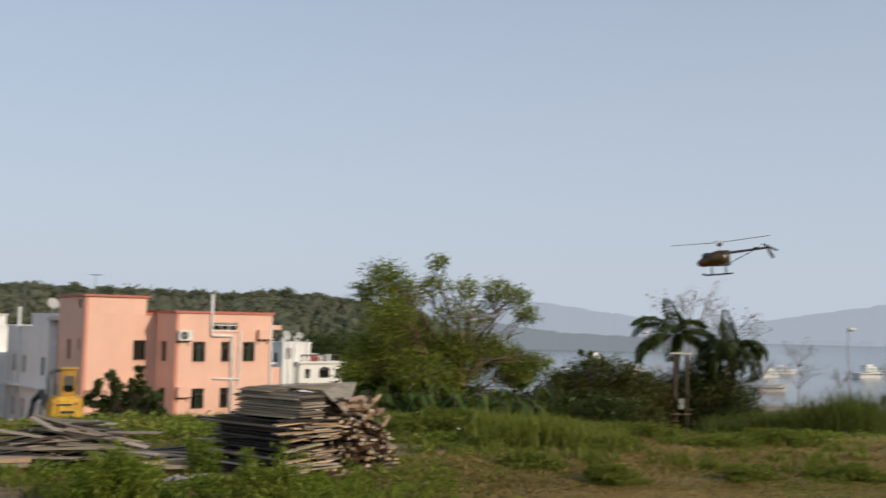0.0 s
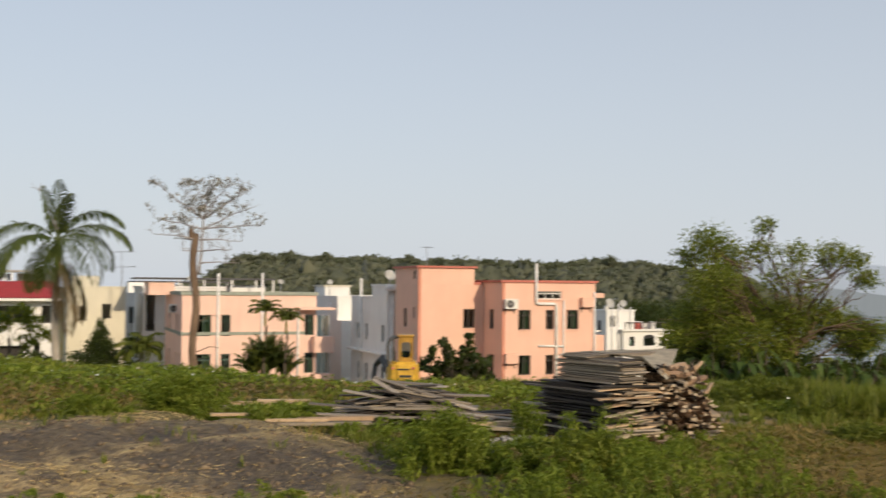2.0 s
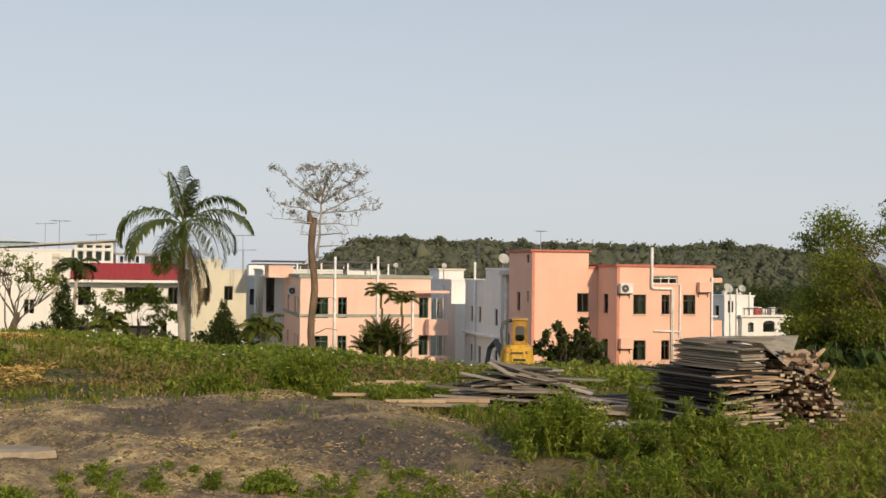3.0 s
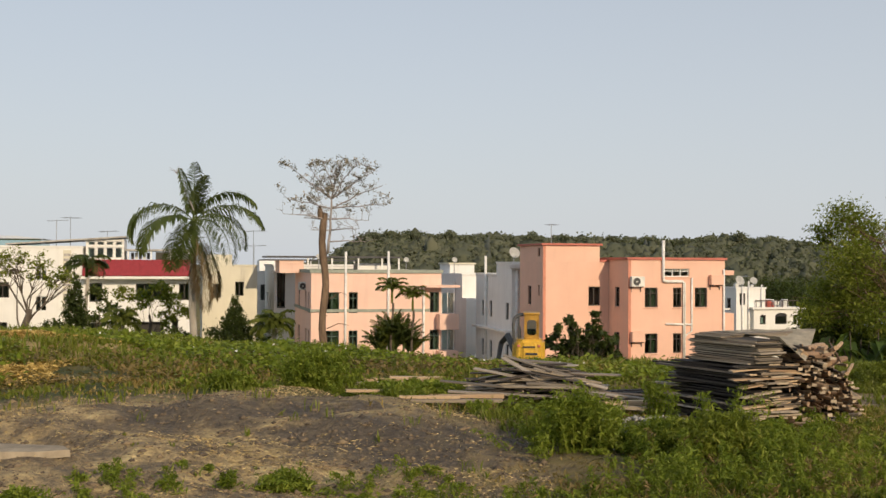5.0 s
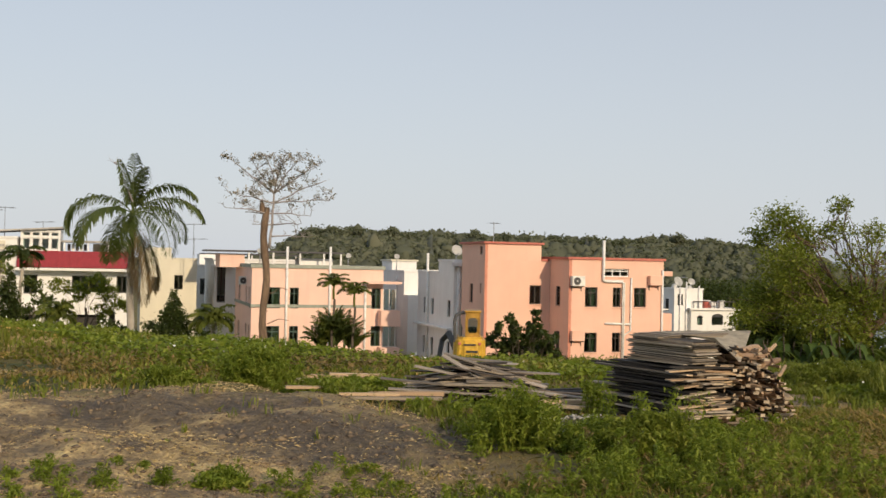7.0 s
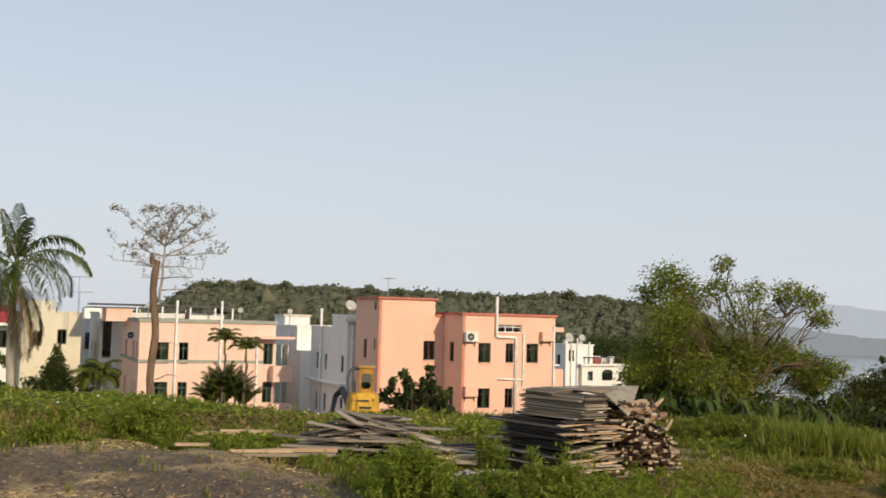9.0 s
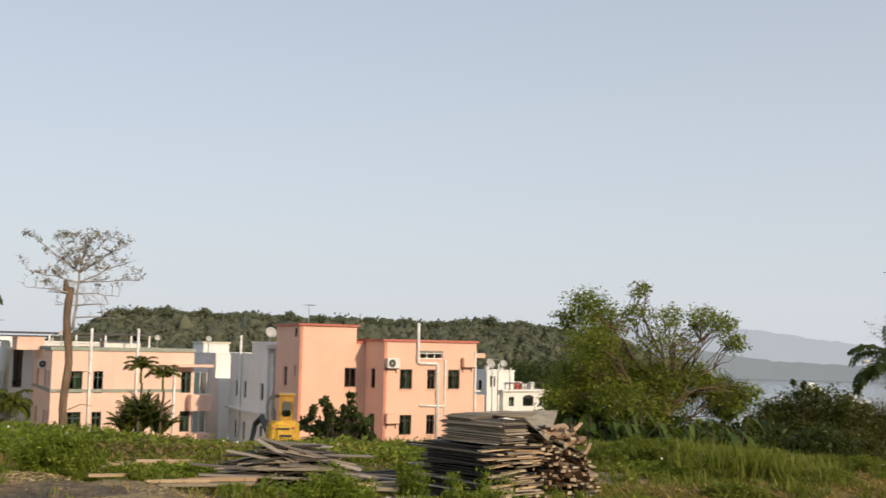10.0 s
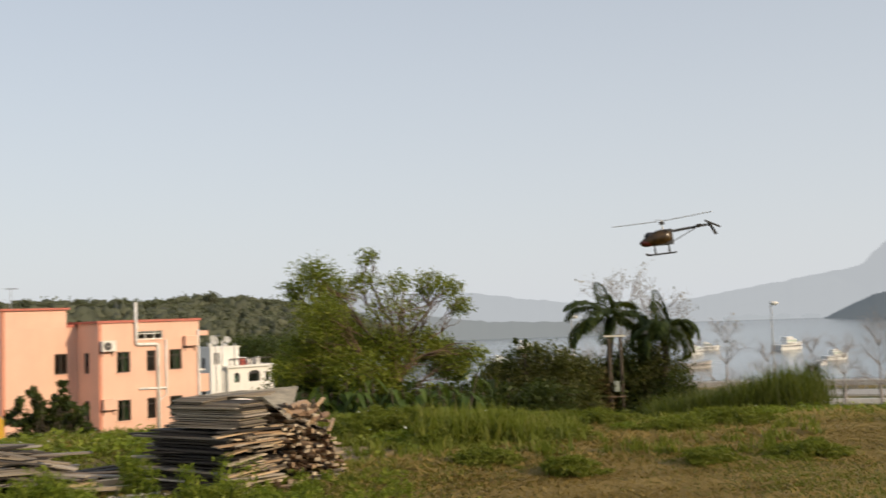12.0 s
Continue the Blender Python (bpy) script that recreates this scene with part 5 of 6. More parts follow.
def wood_cloud(az, r, z, size, per, leaf, g):
    """Loose sprays of foliage round every far crown."""
    c = np.stack([np.sin(np.radians(az)) * r, np.cos(np.radians(az)) * r, z], 1)
    p = np.repeat(c, per, 0)
    d = g.normal(size=(len(p), 3))
    d /= np.linalg.norm(d, axis=1)[:, None]
    p = p + d * (np.repeat(size, per) * g.uniform(.6, 1.05, len(p)))[:, None] * np.array([1, 1, .8])
    return leaves(p, leaf, g, .1, .75)


tagged(soup("hill_woods", *crown_blobs(waz, wr, wz, ws * .62, g1), WOODS), "dense far woods on the low hill", "woods", kind="stuff")
tagged(soup("hill_foliage", *wood_cloud(waz, wr, wz, ws, 34, 1.25, g1), WOODS), "outer foliage of the far woods", "woods", kind="stuff")
n = 1500
waz = g1.uniform(-9.0, 24, n)
wc = np.interp(waz, [a for a, _ in HILL_TOPS], [b for _, b in HILL_TOPS])
wz = wc + g1.uniform(-1.2, .5, n) + 1.2 * np.maximum(0, patchy(waz, waz * 0, 5, 61))
tagged(soup("hill_crest_foliage", *wood_cloud(waz, 430 + g1.uniform(-8, 8, n), wz, g1.uniform(.9, 2.6, n), 46, .95, g1), WOODS), "ragged tree tops along the hill crest", "woods", kind="stuff")

# ---- ground cover ----
def scatter(n, az0, az1, r0, r1, g, power=1.0):
    az = g.uniform(az0, az1, n)
    u = g.uniform(0, 1, n)
    r = (r0 ** power + u * (r1 ** power - r0 ** power)) ** (1 / power)
    return az, r


def bare_soil(x, y):
    e = lambda cx, cy, rx, ry: ((x - cx) / rx) ** 2 + ((y - cy) / ry) ** 2
    d = np.minimum(np.minimum(e(-4.2, 9.5, 6.0, 3.5), np.minimum(e(-8.6, 19.2, 1.7, 1.8), e(-6.2, 15.1, 1.6, .7))), e(4.5, 13.2, 2.0, 1.0))
    return d + .35 * patchy(x, y, 1.6, 3)


def dry_field(x, y):
    return ((x - 12) / 9) ** 2 + ((y - 8) / 5.2) ** 2 + .35 * patchy(x, y, .9, 4)


g2 = np.random.default_rng(17)
az, r = scatter(52000, -28, 58, 6.0, 46, g2, .55)
az2, r2 = scatter(34000, 17, 56, 9, 34, g2, .8)
az3, r3 = scatter(52000, 20, 58, 7.0, 18, g2, 1.2)
az, r = np.concatenate([az, az2, az3]), np.concatenate([r, r2, r3])
x, y = r * np.sin(np.radians(az)), r * np.cos(np.radians(az))
soil, dryf = bare_soil(x, y), dry_field(x, y)
keep = (soil > 1.0 + .3 * g2.random(len(x))) | (g2.random(len(x)) < .03)
keep &= ~((np.abs(az - 16.5) < 5) & (r > 11.6) & (r < 13.6))
pt = patchy(x, y, .8, 9)
isdry = (dryf < 1.3) & (g2.random(len(x)) < np.clip(.72 + .6 * patchy(x, y, .7, 44), .1, .97)) | ((pt < -.5) & (g2.random(len(x)) < .6)) | ((az < 4) & (r > 13) & (r < 18) & (g2.random(len(x)) < .32))
for nm, sel, mat, lab, hs in (("grass", keep & ~isdry, GRASS, "green grass and low weeds in uneven tufts", (.06, .16)), ("dry_grass", keep & isdry, STRAW, "dry straw-coloured grass", (.04, .11))):
    flatter = 2.2 if mat is STRAW else 1.0
    xx, yy = x[sel], y[sel]
    hh = g2.uniform(*hs, len(xx)) * (1 + .6 * np.clip(patchy(xx, yy, .7, 12), -1, 2)) * np.where(dryf[sel] < 1.2, 1.1 if mat is STRAW else .7, 1)
    hh = np.maximum(.045, hh * np.clip(r[sel] / 16, .8, 1.25))
    c = np.stack([xx, yy, ground_z(xx, yy) - .006], 1)
    v, f = blades(c, 7, hh, .0075 * np.clip(np.repeat(r[sel], 7) / 10, .8, 3.2), (hh + .05 * (flatter > 1)) * .8 * flatter, g2)
    tagged(soup(nm, v, f, mat), lab, "grass", kind="stuff")

# broad low weeds on the bank and the crest
az, r = scatter(26000, -28, 30, 11.5, 40, g2, .7)
az2, r2 = scatter(5000, 22, 56, 11.5, 26, g2, .8)
az, r = np.concatenate([az, az2]), np.concatenate([r, r2])
x, y = r * np.sin(np.radians(az)), r * np.cos(np.radians(az))
keep = (bare_soil(x, y) > 1.2) & (dry_field(x, y) > 1.1) & (patchy(x, y, .75, 21) + .8 * (r > 17.5) - .5 * ((r > 13) & (r < 17) & (az < 3)) > -.1)
keep &= ~((np.abs(az - 16.5) < 6) & (r > 11.4) & (r < 13.8)) & ~((np.abs(az - 5.5) < 6) & (r > 12.2) & (r < 15.5))
x, y, rr = x[keep], y[keep], r[keep]
c = np.stack([x, y, ground_z(x, y) + g2.uniform(.02, .15, len(x)) * (1 + .5 * np.clip(patchy(x, y, .9, 23), -1, 1))], 1)
cc = np.repeat(c, 5, 0) + g2.normal(0, .07, (len(c) * 5, 3)) * np.array([1, 1, .6])
tagged(soup("low_weeds", *leaves(cc, .085 * np.clip(np.repeat(rr, 5) / 14, .8, 2.4), g2, .6, .55), WEED), "low leafy green weeds over the bank", "weeds", kind="stuff")
az, r = scatter(2400, -28, 5, 13.2, 18.5, g2, .8)
x, y = r * np.sin(np.radians(az)), r * np.cos(np.radians(az))
k = (bare_soil(x, y) > 1.0) & (patchy(x, y, .7, 27) - .35 * np.abs(r - 16.5) / 3 > -.15)
dw = np.stack([x, y, ground_z(x, y) + g2.uniform(.02, .16, len(x))], 1)[k]
dw = np.repeat(dw, 3, 0) + g2.normal(0, .06, (len(dw) * 3, 3)) * np.array([1, 1, .6])
tagged(soup("dead_weeds", *leaves(dw, .09, g2, .35, .4), DEADWEED), "withered reddish-brown weeds on the bank", "weeds", kind="stuff")
fl = c[g2.random(len(c)) < .03] + np.array([0, 0, .12])
tagged(soup("weed_flowers", *leaves(fl, .045, g2, .8, 1.0), plain("white_petals", (.8, .8, .74), .7)), "tiny white wild flowers among the weeds", "flowers", kind="stuff")


def weed_plants(n, az0, az1, r0, r1, h0, h1, g, mask=None, leaf=.055, per=60):
    """Upright leafy weeds: stems and their leaves."""
    az, r = scatter(n, az0, az1, r0, r1, g, 1.2)
    x, y = r * np.sin(np.radians(az)), r * np.cos(np.radians(az))
    if mask is not None:
        k = mask(x, y)
        x, y = x[k], y[k]
    z = ground_z(x, y)
    h = g.uniform(h0, h1, len(x))
    lean = g.normal(0, .16, (len(x), 2)) * h[:, None]
    t = np.clip(g.beta(1.6, 1.1, (len(x), per)), .06, 1)
    px_ = x[:, None] + lean[:, :1] * t ** 1.5 + g.normal(0, .05, t.shape) * (1.25 - t)
    py_ = y[:, None] + lean[:, 1:] * t ** 1.5 + g.normal(0, .05, t.shape) * (1.25 - t)
    pz_ = z[:, None] + h[:, None] * t
    lv = leaves(np.stack([px_, py_, pz_], -1).reshape(-1, 3), leaf, g, .15, .24)
    base = np.stack([x, y, z - .03], 1)
    tip = np.stack([x + lean[:, 0], y + lean[:, 1], z + h], 1)
    w = .004
    sv = np.concatenate([np.stack([base + [w, 0, 0], base - [w, 0, 0], tip - [w * .3, 0, 0], tip + [w * .3, 0, 0]], 1), np.stack([base + [0, w, 0], base - [0, w, 0], tip - [0, w * .3, 0], tip + [0, w * .3, 0]], 1)], 0).reshape(-1, 3)
    sf = np.arange(len(sv) // 4)[:, None] * 4 + [0, 1, 2, 3]
    return lv, (sv, sf)


fore = lambda x, y: (bare_soil(x, y) > 1.05)
pieces = [weed_plants(620, 0, 30, 6.3, 9.6, .08, .22, g2, fore), weed_plants(220, 4, 26, 7.4, 10.0, .16, .36, g2, fore), weed_plants(220, 0, 25, 9.0, 12.0, .08, .2, g2, fore),
          weed_plants(200, -14, 2, 10.8, 13.4, .06, .2, g2, lambda x, y: patchy(x, y, 1.1, 33) > .2), weed_plants(260, -28, 2, 6.3, 8.6, .05, .15, g2, lambda x, y: patchy(x, y, 1.3, 31) > .4)]
dead = [weed_plants(150, 1, 30, 7.0, 10.4, .14, .34, g2, fore, per=26), weed_plants(200, -16, 30, 9.0, 12.5, .06, .18, g2, fore, per=26)]
dl, df = gather([q for p in dead for q in p])
tagged(soup("dead_stalks", dl, df, DEADWEED), "withered brown stalks among the weeds", "weeds", kind="stuff")
lv, lf = gather([p[0] for p in pieces])
sv, sf = gather([p[1] for p in pieces])
tagged(soup("tall_weeds", *gather([(lv, lf), (sv, sf)]), WEED), "tangle of knee-high leafy green weeds", "weeds", kind="stuff")


def bush(az, r, w, h, seed, label, mat, n=60, name="weed_bush", leaf=.06):
    g = np.random.default_rng(seed)
    p = stand(az, r)
    t = thing(name, Matrix.Translation(p), label, "bush", "bushes on the plot")
    x, y = g.normal(0, w * .42, n), g.normal(0, w * .35, n)
    hh = h * np.clip(1 - (x * x + y * y) / (w * w * 1.2), .3, 1) * g.uniform(.75, 1.08, n)
    lean = np.stack([x, y], 1) * .35 + g.normal(0, .05, (n, 2))
    per = 80
    tt = np.clip(g.beta(1.7, 1.0, (n, per)), .08, 1)
    pos = np.stack([x[:, None] + lean[:, :1] * tt + g.normal(0, .045, tt.shape), y[:, None] + lean[:, 1:] * tt + g.normal(0, .045, tt.shape), hh[:, None] * tt], -1).reshape(-1, 3)
    soup("foliage", *leaves(pos, leaf, g, .15, .25), mat, t)
    bm = bmesh.new()
    for i in range(n):
        add_tube(bm, [(x[i], y[i], -.05), (x[i] + lean[i, 0] * .5, y[i] + lean[i, 1] * .5, hh[i] * .5), (x[i] + lean[i, 0], y[i] + lean[i, 1], hh[i])], [.006, .005, .002], 3, False)
    tagged(part("stem", bm, WEED, t), kind="stuff")
    return t


bush(7.6, 9.7, .42, .60, 301, "tall leafy weed bush beside the plank pile", WEED, 80)
bush(14.8, 9.3, .5, .46, 302, "dark tangled weed bush before the timber stack", LEAF, 90)
bush(12.0, 9.6, .4, .34, 303, "leafy weed clump with narrow stems", WEED, 60)
bush(17.5, 9.6, .4, .34, 304, "leafy weed clump before the timber stack", WEED, 60)
bush(-6.6, 13.6, .55, .55, 305, "round green bush at the edge of bare soil", WEED, 80, leaf=.07)
bush(-11.4, 13.4, .28, .26, 306, "small green bush on bare soil", WEED, 40, leaf=.06)
bush(-2.0, 13.0, .6, .26, 307, "low green weed patch beside loose planks", WEED, 70, leaf=.07)
bush(0.0, 13.2, .5, .24, 310, "low green weed patch beside loose planks", WEED, 60, leaf=.07)
bush(-21.8, 7.2, .16, .26, 308, "small leafy weed on bare soil", WEED, 30)
bush(-8.5, 8.4, .16, .2, 309, "small leafy weed on bare soil", WEED, 30)
bush(11.5, 12.3, .22, .42, 311, "leafy weed growing by the timber stack", WEED, 11)
bush(36.5, 15.5, .35, .2, 312, "low dark weed tuft on dry grass", WEED, 40)
bush(43.5, 18.5, .5, .25, 313, "low dark weed tuft on dry grass", WEED, 50)

for i, (az, r, w, h) in enumerate(((24.5, 16.2, .9, .42), (27.2, 14.6, .6, .24), (30.5, 16.0, 1.0, .36), (33.2, 14.8, .6, .22), (35.0, 16.4, .9, .38), (38.8, 15.4, .6, .24), (41.5, 16.4, .8, .3), (29.0, 12.6, .35, .22), (33.0, 11.8, .3, .2), (40.0, 12.4, .3, .18), (45.0, 13.0, .4, .2))):
    bush(az, r, w, h, 350 + i, "low green weed clump on grass", GRASS, int(50 + 50 * w), leaf=.06)

# tall thin stalks that stand in front of the timber
for i, (az, r, h) in enumerate(((13.9, 10.2, .78), (12.1, 10.6, .62), (15.6, 9.9, .6), (17.2, 10.3, .66), (6.9, 9.9, .72), (9.4, 10.4, .5), (19.6, 10.2, .42))):
    bush(az, r, .05, h, 330 + i, "single tall leafy weed stalk", WEED, 3, "weed_stalk", .06)

# tall reeds
REED = leafy("reed_blade", [(.08, (.03, .045, .010)), (.45, (.07, .09, .018)), (.8, (.115, .13, .03)), (1, (.19, .16, .07))], .5, .35)
for i, (az0, az1, r0, r1, n, h, lab) in enumerate(((38.6, 46.3, 25, 29, 1000, .85, "stand of tall green reeds on the bank"), (25.0, 30.5, 23, 28, 800, .34, "tall green grass below the tree"), (30, 37.5, 20, 27, 700, .24, "rank green grass before the thicket"), (26, 34, 14.5, 18.5, 420, .4, "tall green grass tufts on the plot"), (22, 46, 13, 20, 300, .22, "scattered green grass tufts"), (45.5, 50, 24, 27, 200, .22, "rank green grass on the bank"))):
    az, r = scatter(n, az0, az1, r0, r1, g2)
    x, y = r * np.sin(np.radians(az)), r * np.cos(np.radians(az))
    hh = h * (1 + .3 * patchy(x, y, .8, 40 + i)) * g2.uniform(.7, 1.1, n)
    v, f = blades(np.stack([x, y, ground_z(x, y) - .03], 1), 20, hh, .011, hh * .55, g2)
    tagged(soup("reeds", v, f, REED if i in (0, 5) else GRASS), lab, "reeds", kind="stuff")

# ---- timber on the plot ----
def spin(x, y, z, rx, ry, rz):
    return pose(x, y, z, rx, ry, rz)


BOARDEND = wood("sawn_end", (.17, .135, .10), (.52, .44, .33))


def unit_board(name, mat):
    """A board of unit size with worn, slightly chamfered edges, shared by alike pieces."""
    bm = box(-.5, .5, -.5, .5, -.5, .5)
    bmesh.ops.bevel(bm, geom=bm.edges[:], offset=.012, segments=1, affect="EDGES")
    for f in bm.faces:
        if abs(f.normal.x) > .9:
            f.material_index = 1
    me = bpy.data.meshes.new(name)
    bm.to_mesh(me)
    bm.free()
    me.materials.append(mat)
    me.materials.append(BOARDEND)
    return me


def unit_pole(name, mat):
    bm = bmesh.new()
    add_tube(bm, [(-.5, 0, 0), (-.2, .03, 0), (.2, -.02, .02), (.5, 0, 0)], [.5, .48, .5, .44], 7)
    me = bpy.data.meshes.new(name)
    bmesh.ops.recalc_face_normals(bm, faces=bm.faces)
    for f in bm.faces:
        if abs(f.normal.x) > .9:
            f.material_index = 1
    bm.to_mesh(me)
    bm.free()
    me.materials.append(mat)
    me.materials.append(WOODPALE)
    return me


POLEBROWN = wood("bamboo_and_pole", (.16, .10, .065), (.42, .30, .20))
B_GREY, B_DARK, B_PALE = unit_board("board_grey", WOODGREY), unit_board("board_dark", WOODDARK), unit_board("board_pale", WOODPALE)
B_SILVER = unit_board("board_silver", WOODSILVER)
P_BROWN, P_PALE = unit_pole("pole_brown", POLEBROWN), unit_pole("pole_pale", WOODPALE)
P_DARK = unit_pole("pole_dark", WOODDARK)


def piece(name, me, parent, m, size):
    ob = new(name, me)
    ob.parent = parent
    ob.matrix_basis = m @ Matrix.Diagonal((*size, 1))
    return ob


gs = np.random.default_rng(77)
# one corner of the stack points at the camera's side of the plot: x runs along the sunny face, y along the shaded one
C = at(16.5, 11.35)
stack = thing("timber_stack", pose(C.x, C.y, gz((C.x + .3, C.y + .5)), 0, 0, 28), "tall weathered stack of formwork boards, planks and poles", "timber stack")
# lower layers: dark planks along the shaded face, uneven, with gaps
z = .015
while z < .645:
    th = gs.uniform(.014, .026)
    x = gs.normal(0, .03)
    bow = gs.normal(0, .7)
    while x < .5:
        w = gs.uniform(.14, .26)
        ln = gs.uniform(1.12, 1.32)
        if gs.random() > .06:
            piece("board", (B_DARK, B_DARK, B_DARK, B_DARK, B_SILVER, B_GREY)[min(5, int(gs.gamma(1.6, 1.0)))], stack, spin(x + w / 2, .63 + gs.normal(0, .055), z + th / 2, gs.normal(0, .5), bow + gs.normal(0, .5), 90 + gs.normal(0, 1.6)), (ln, w, th))
        x += w + gs.uniform(.0, .03)
    z += th + gs.uniform(.004, .018)
# planks that stick out of the shaded end and the sunny face
for k in range(16):
    piece("plank", (B_DARK, B_DARK, B_SILVER)[k % 3], stack, spin(gs.uniform(-.02, .25), .72 + gs.normal(0, .06), .06 + .58 * k / 16, gs.normal(0, 1), gs.normal(0, 1.5), 92 + gs.normal(0, 5)), (gs.uniform(1.25, 1.5), gs.uniform(.07, .12), .018))
for k in range(34):
    piece("plank", (B_GREY, B_DARK, B_PALE, B_SILVER)[int(gs.integers(0, 4))], stack, spin(.3 + gs.normal(0, .12), gs.uniform(-.06, .04), .03 + .62 * gs.random(), gs.normal(0, 2), gs.normal(0, 3), gs.normal(0, 6)), (gs.uniform(.35, .8), gs.uniform(.06, .1), gs.uniform(.012, .02)))
# upper sheets of formwork plywood, in three neat sets
z = .665
for k in range(15):
    th = gs.uniform(.011, .015)
    shift = (.0, .025, -.015)[k // 5]
    piece("sheet", (B_SILVER, B_GREY, B_DARK, B_SILVER)[k % 4], stack, spin(.19 + .004 * k + shift + gs.normal(0, .012), .49 + gs.normal(0, .025), z + th / 2, gs.normal(0, .4), gs.normal(0, .5), gs.normal(0, 1.4)), (.38 + gs.normal(0, .025), .98 + gs.normal(0, .03), th))
    z += th + gs.uniform(.002, .006) + (.008 if k in (4, 9) else 0)


def bent_sheet(corners, thick, mat):
    """A sheet twisted between its four corners."""
    bm = bmesh.new()
    n = 8
    a, b, c, d = [Vector(q) for q in corners]
    g = [[bm.verts.new(a.lerp(b, i / n).lerp(d.lerp(c, i / n), j / n)) for j in range(n + 1)] for i in range(n + 1)]
    for i in range(n):
        for j in range(n):
            bm.faces.new((g[i][j], g[i + 1][j], g[i + 1][j + 1], g[i][j + 1]))
    bmesh.ops.solidify(bm, geom=bm.faces[:], thickness=thick)
    return part("sheet", bm, mat, stack, "pale bent plywood sheet over the top")


bent_sheet(((.30, .92, .966), (1.48, .50, .985), (.60, -.16, .70), (.33, -.05, .960)), .014, plain("bleached_plywood", (.62, .56, .45), .85, vary=.2, scale=5))
for k in range(3):
    piece("sheet", (B_GREY, B_SILVER, B_GREY)[k], stack, spin(.5 + .05 * k, .70, z + .006 + .012 * k - .004, 0, -.3, 3 * k - 3), (.95, .5, .010))
# heap of poles, battens and offcuts at the end, their sawn ends to the sun
for k in range(296):
    f = gs.random() ** .85
    x = .5 + 1.12 * f
    top = .83 - .08 * f - .58 * max(0, f - .62) / .38
    zz = .03 + top * gs.random() ** .9
    yy = gs.uniform(-.16, .08) + .25 * max(0, f - .55) + .12 * max(0, zz - .6)
    L = gs.uniform(.45, 1.0)
    turn = 68 + gs.normal(0, 13)
    u = Vector((math.cos(radians(turn)), math.sin(radians(turn)), 0))
    m = spin(x + u.x * L / 2, yy + u.y * L / 2, zz, 0, gs.normal(0, 5), turn)
    if k % 3:
        d = gs.choice([.022, .028, .034, .042, .055])
        piece("pole", (P_BROWN, P_DARK, P_PALE, P_BROWN)[k % 4], stack, m, (L, d, d))
    else:
        piece("batten", (B_PALE, B_DARK, B_GREY)[k // 3 % 3], stack, m, (L, gs.uniform(.035, .075), gs.uniform(.018, .035)))
for x, y, z, ry, rz, L, d in ((1.0, .12, .80, -3, 20, .55, .09), (1.2, .2, .76, -5, 28, .5, .08), (.95, .0, .74, 4, 8, .5, .08), (1.3, .05, .66, -4, 16, .4, .075), (1.36, .1, .80, -14, 24, .34, .045)):
    piece("log", P_PALE if d < .06 else P_BROWN, stack, spin(x, y, z, 0, ry, rz), (L, d, d))
# offcuts fallen at the foot
for k in range(22):
    piece("offcut", (B_PALE, B_GREY, B_DARK)[k % 3], stack, spin(gs.uniform(.3, 1.7), gs.uniform(-.3, -.06), gs.uniform(.03, .09), gs.normal(0, 8), gs.normal(0, 8), gs.uniform(0, 180)), (gs.uniform(.12, .35), .05, .02))

# the low pile of loose planks
Q = at(5.6, 13.2)
pile = thing("plank_pile", pose(Q.x, Q.y, gz(Q), 0, 0, 0), "low collapsed pile of weathered grey planks", "plank pile")
for k in range(170):
    x = gs.normal(-.05, .5)
    y = gs.normal(0, .36)
    h = .44 * math.exp(-((x + .12) / .55) ** 2 - (y / .8) ** 2) + .02
    slope = 17 * (x + .12) / .55 * math.exp(-((x + .12) / .55) ** 2)
    rz = gs.choice([-8, -14, -20, -26, -34, 10, 4]) + gs.normal(0, 6)
    piece("plank", (B_SILVER, B_DARK, B_DARK, B_SILVER, B_DARK, B_DARK, B_SILVER, B_GREY)[k % 8], pile, spin(x, y, h * gs.uniform(.15, 1) + .025, gs.normal(0, 6), slope + gs.normal(0, 4), rz), (gs.uniform(.4, 1.15), gs.uniform(.045, .12), gs.uniform(.010, .018)))
for x, y, z, ry, rz, L in ((.12, -.2, .36, 15, -20, 1.35), (.3, -.3, .29, 13, -26, .95), (-.35, -.3, .30, 9, -16, 1.1), (-.55, -.45, .2, 4, -8, 1.5), (-.4, -.6, .12, 2, -6, 1.6), (.5, -.1, .32, 2, 2, .9), (-.3, -.25, .4, 22, -40, .6), (.55, -.45, .15, 10, -30, .8), (.8, -.4, .1, 5, -18, .9)):
    piece("plank", B_SILVER, pile, spin(x, y, z, 5, ry, rz), (L, .085, .016))
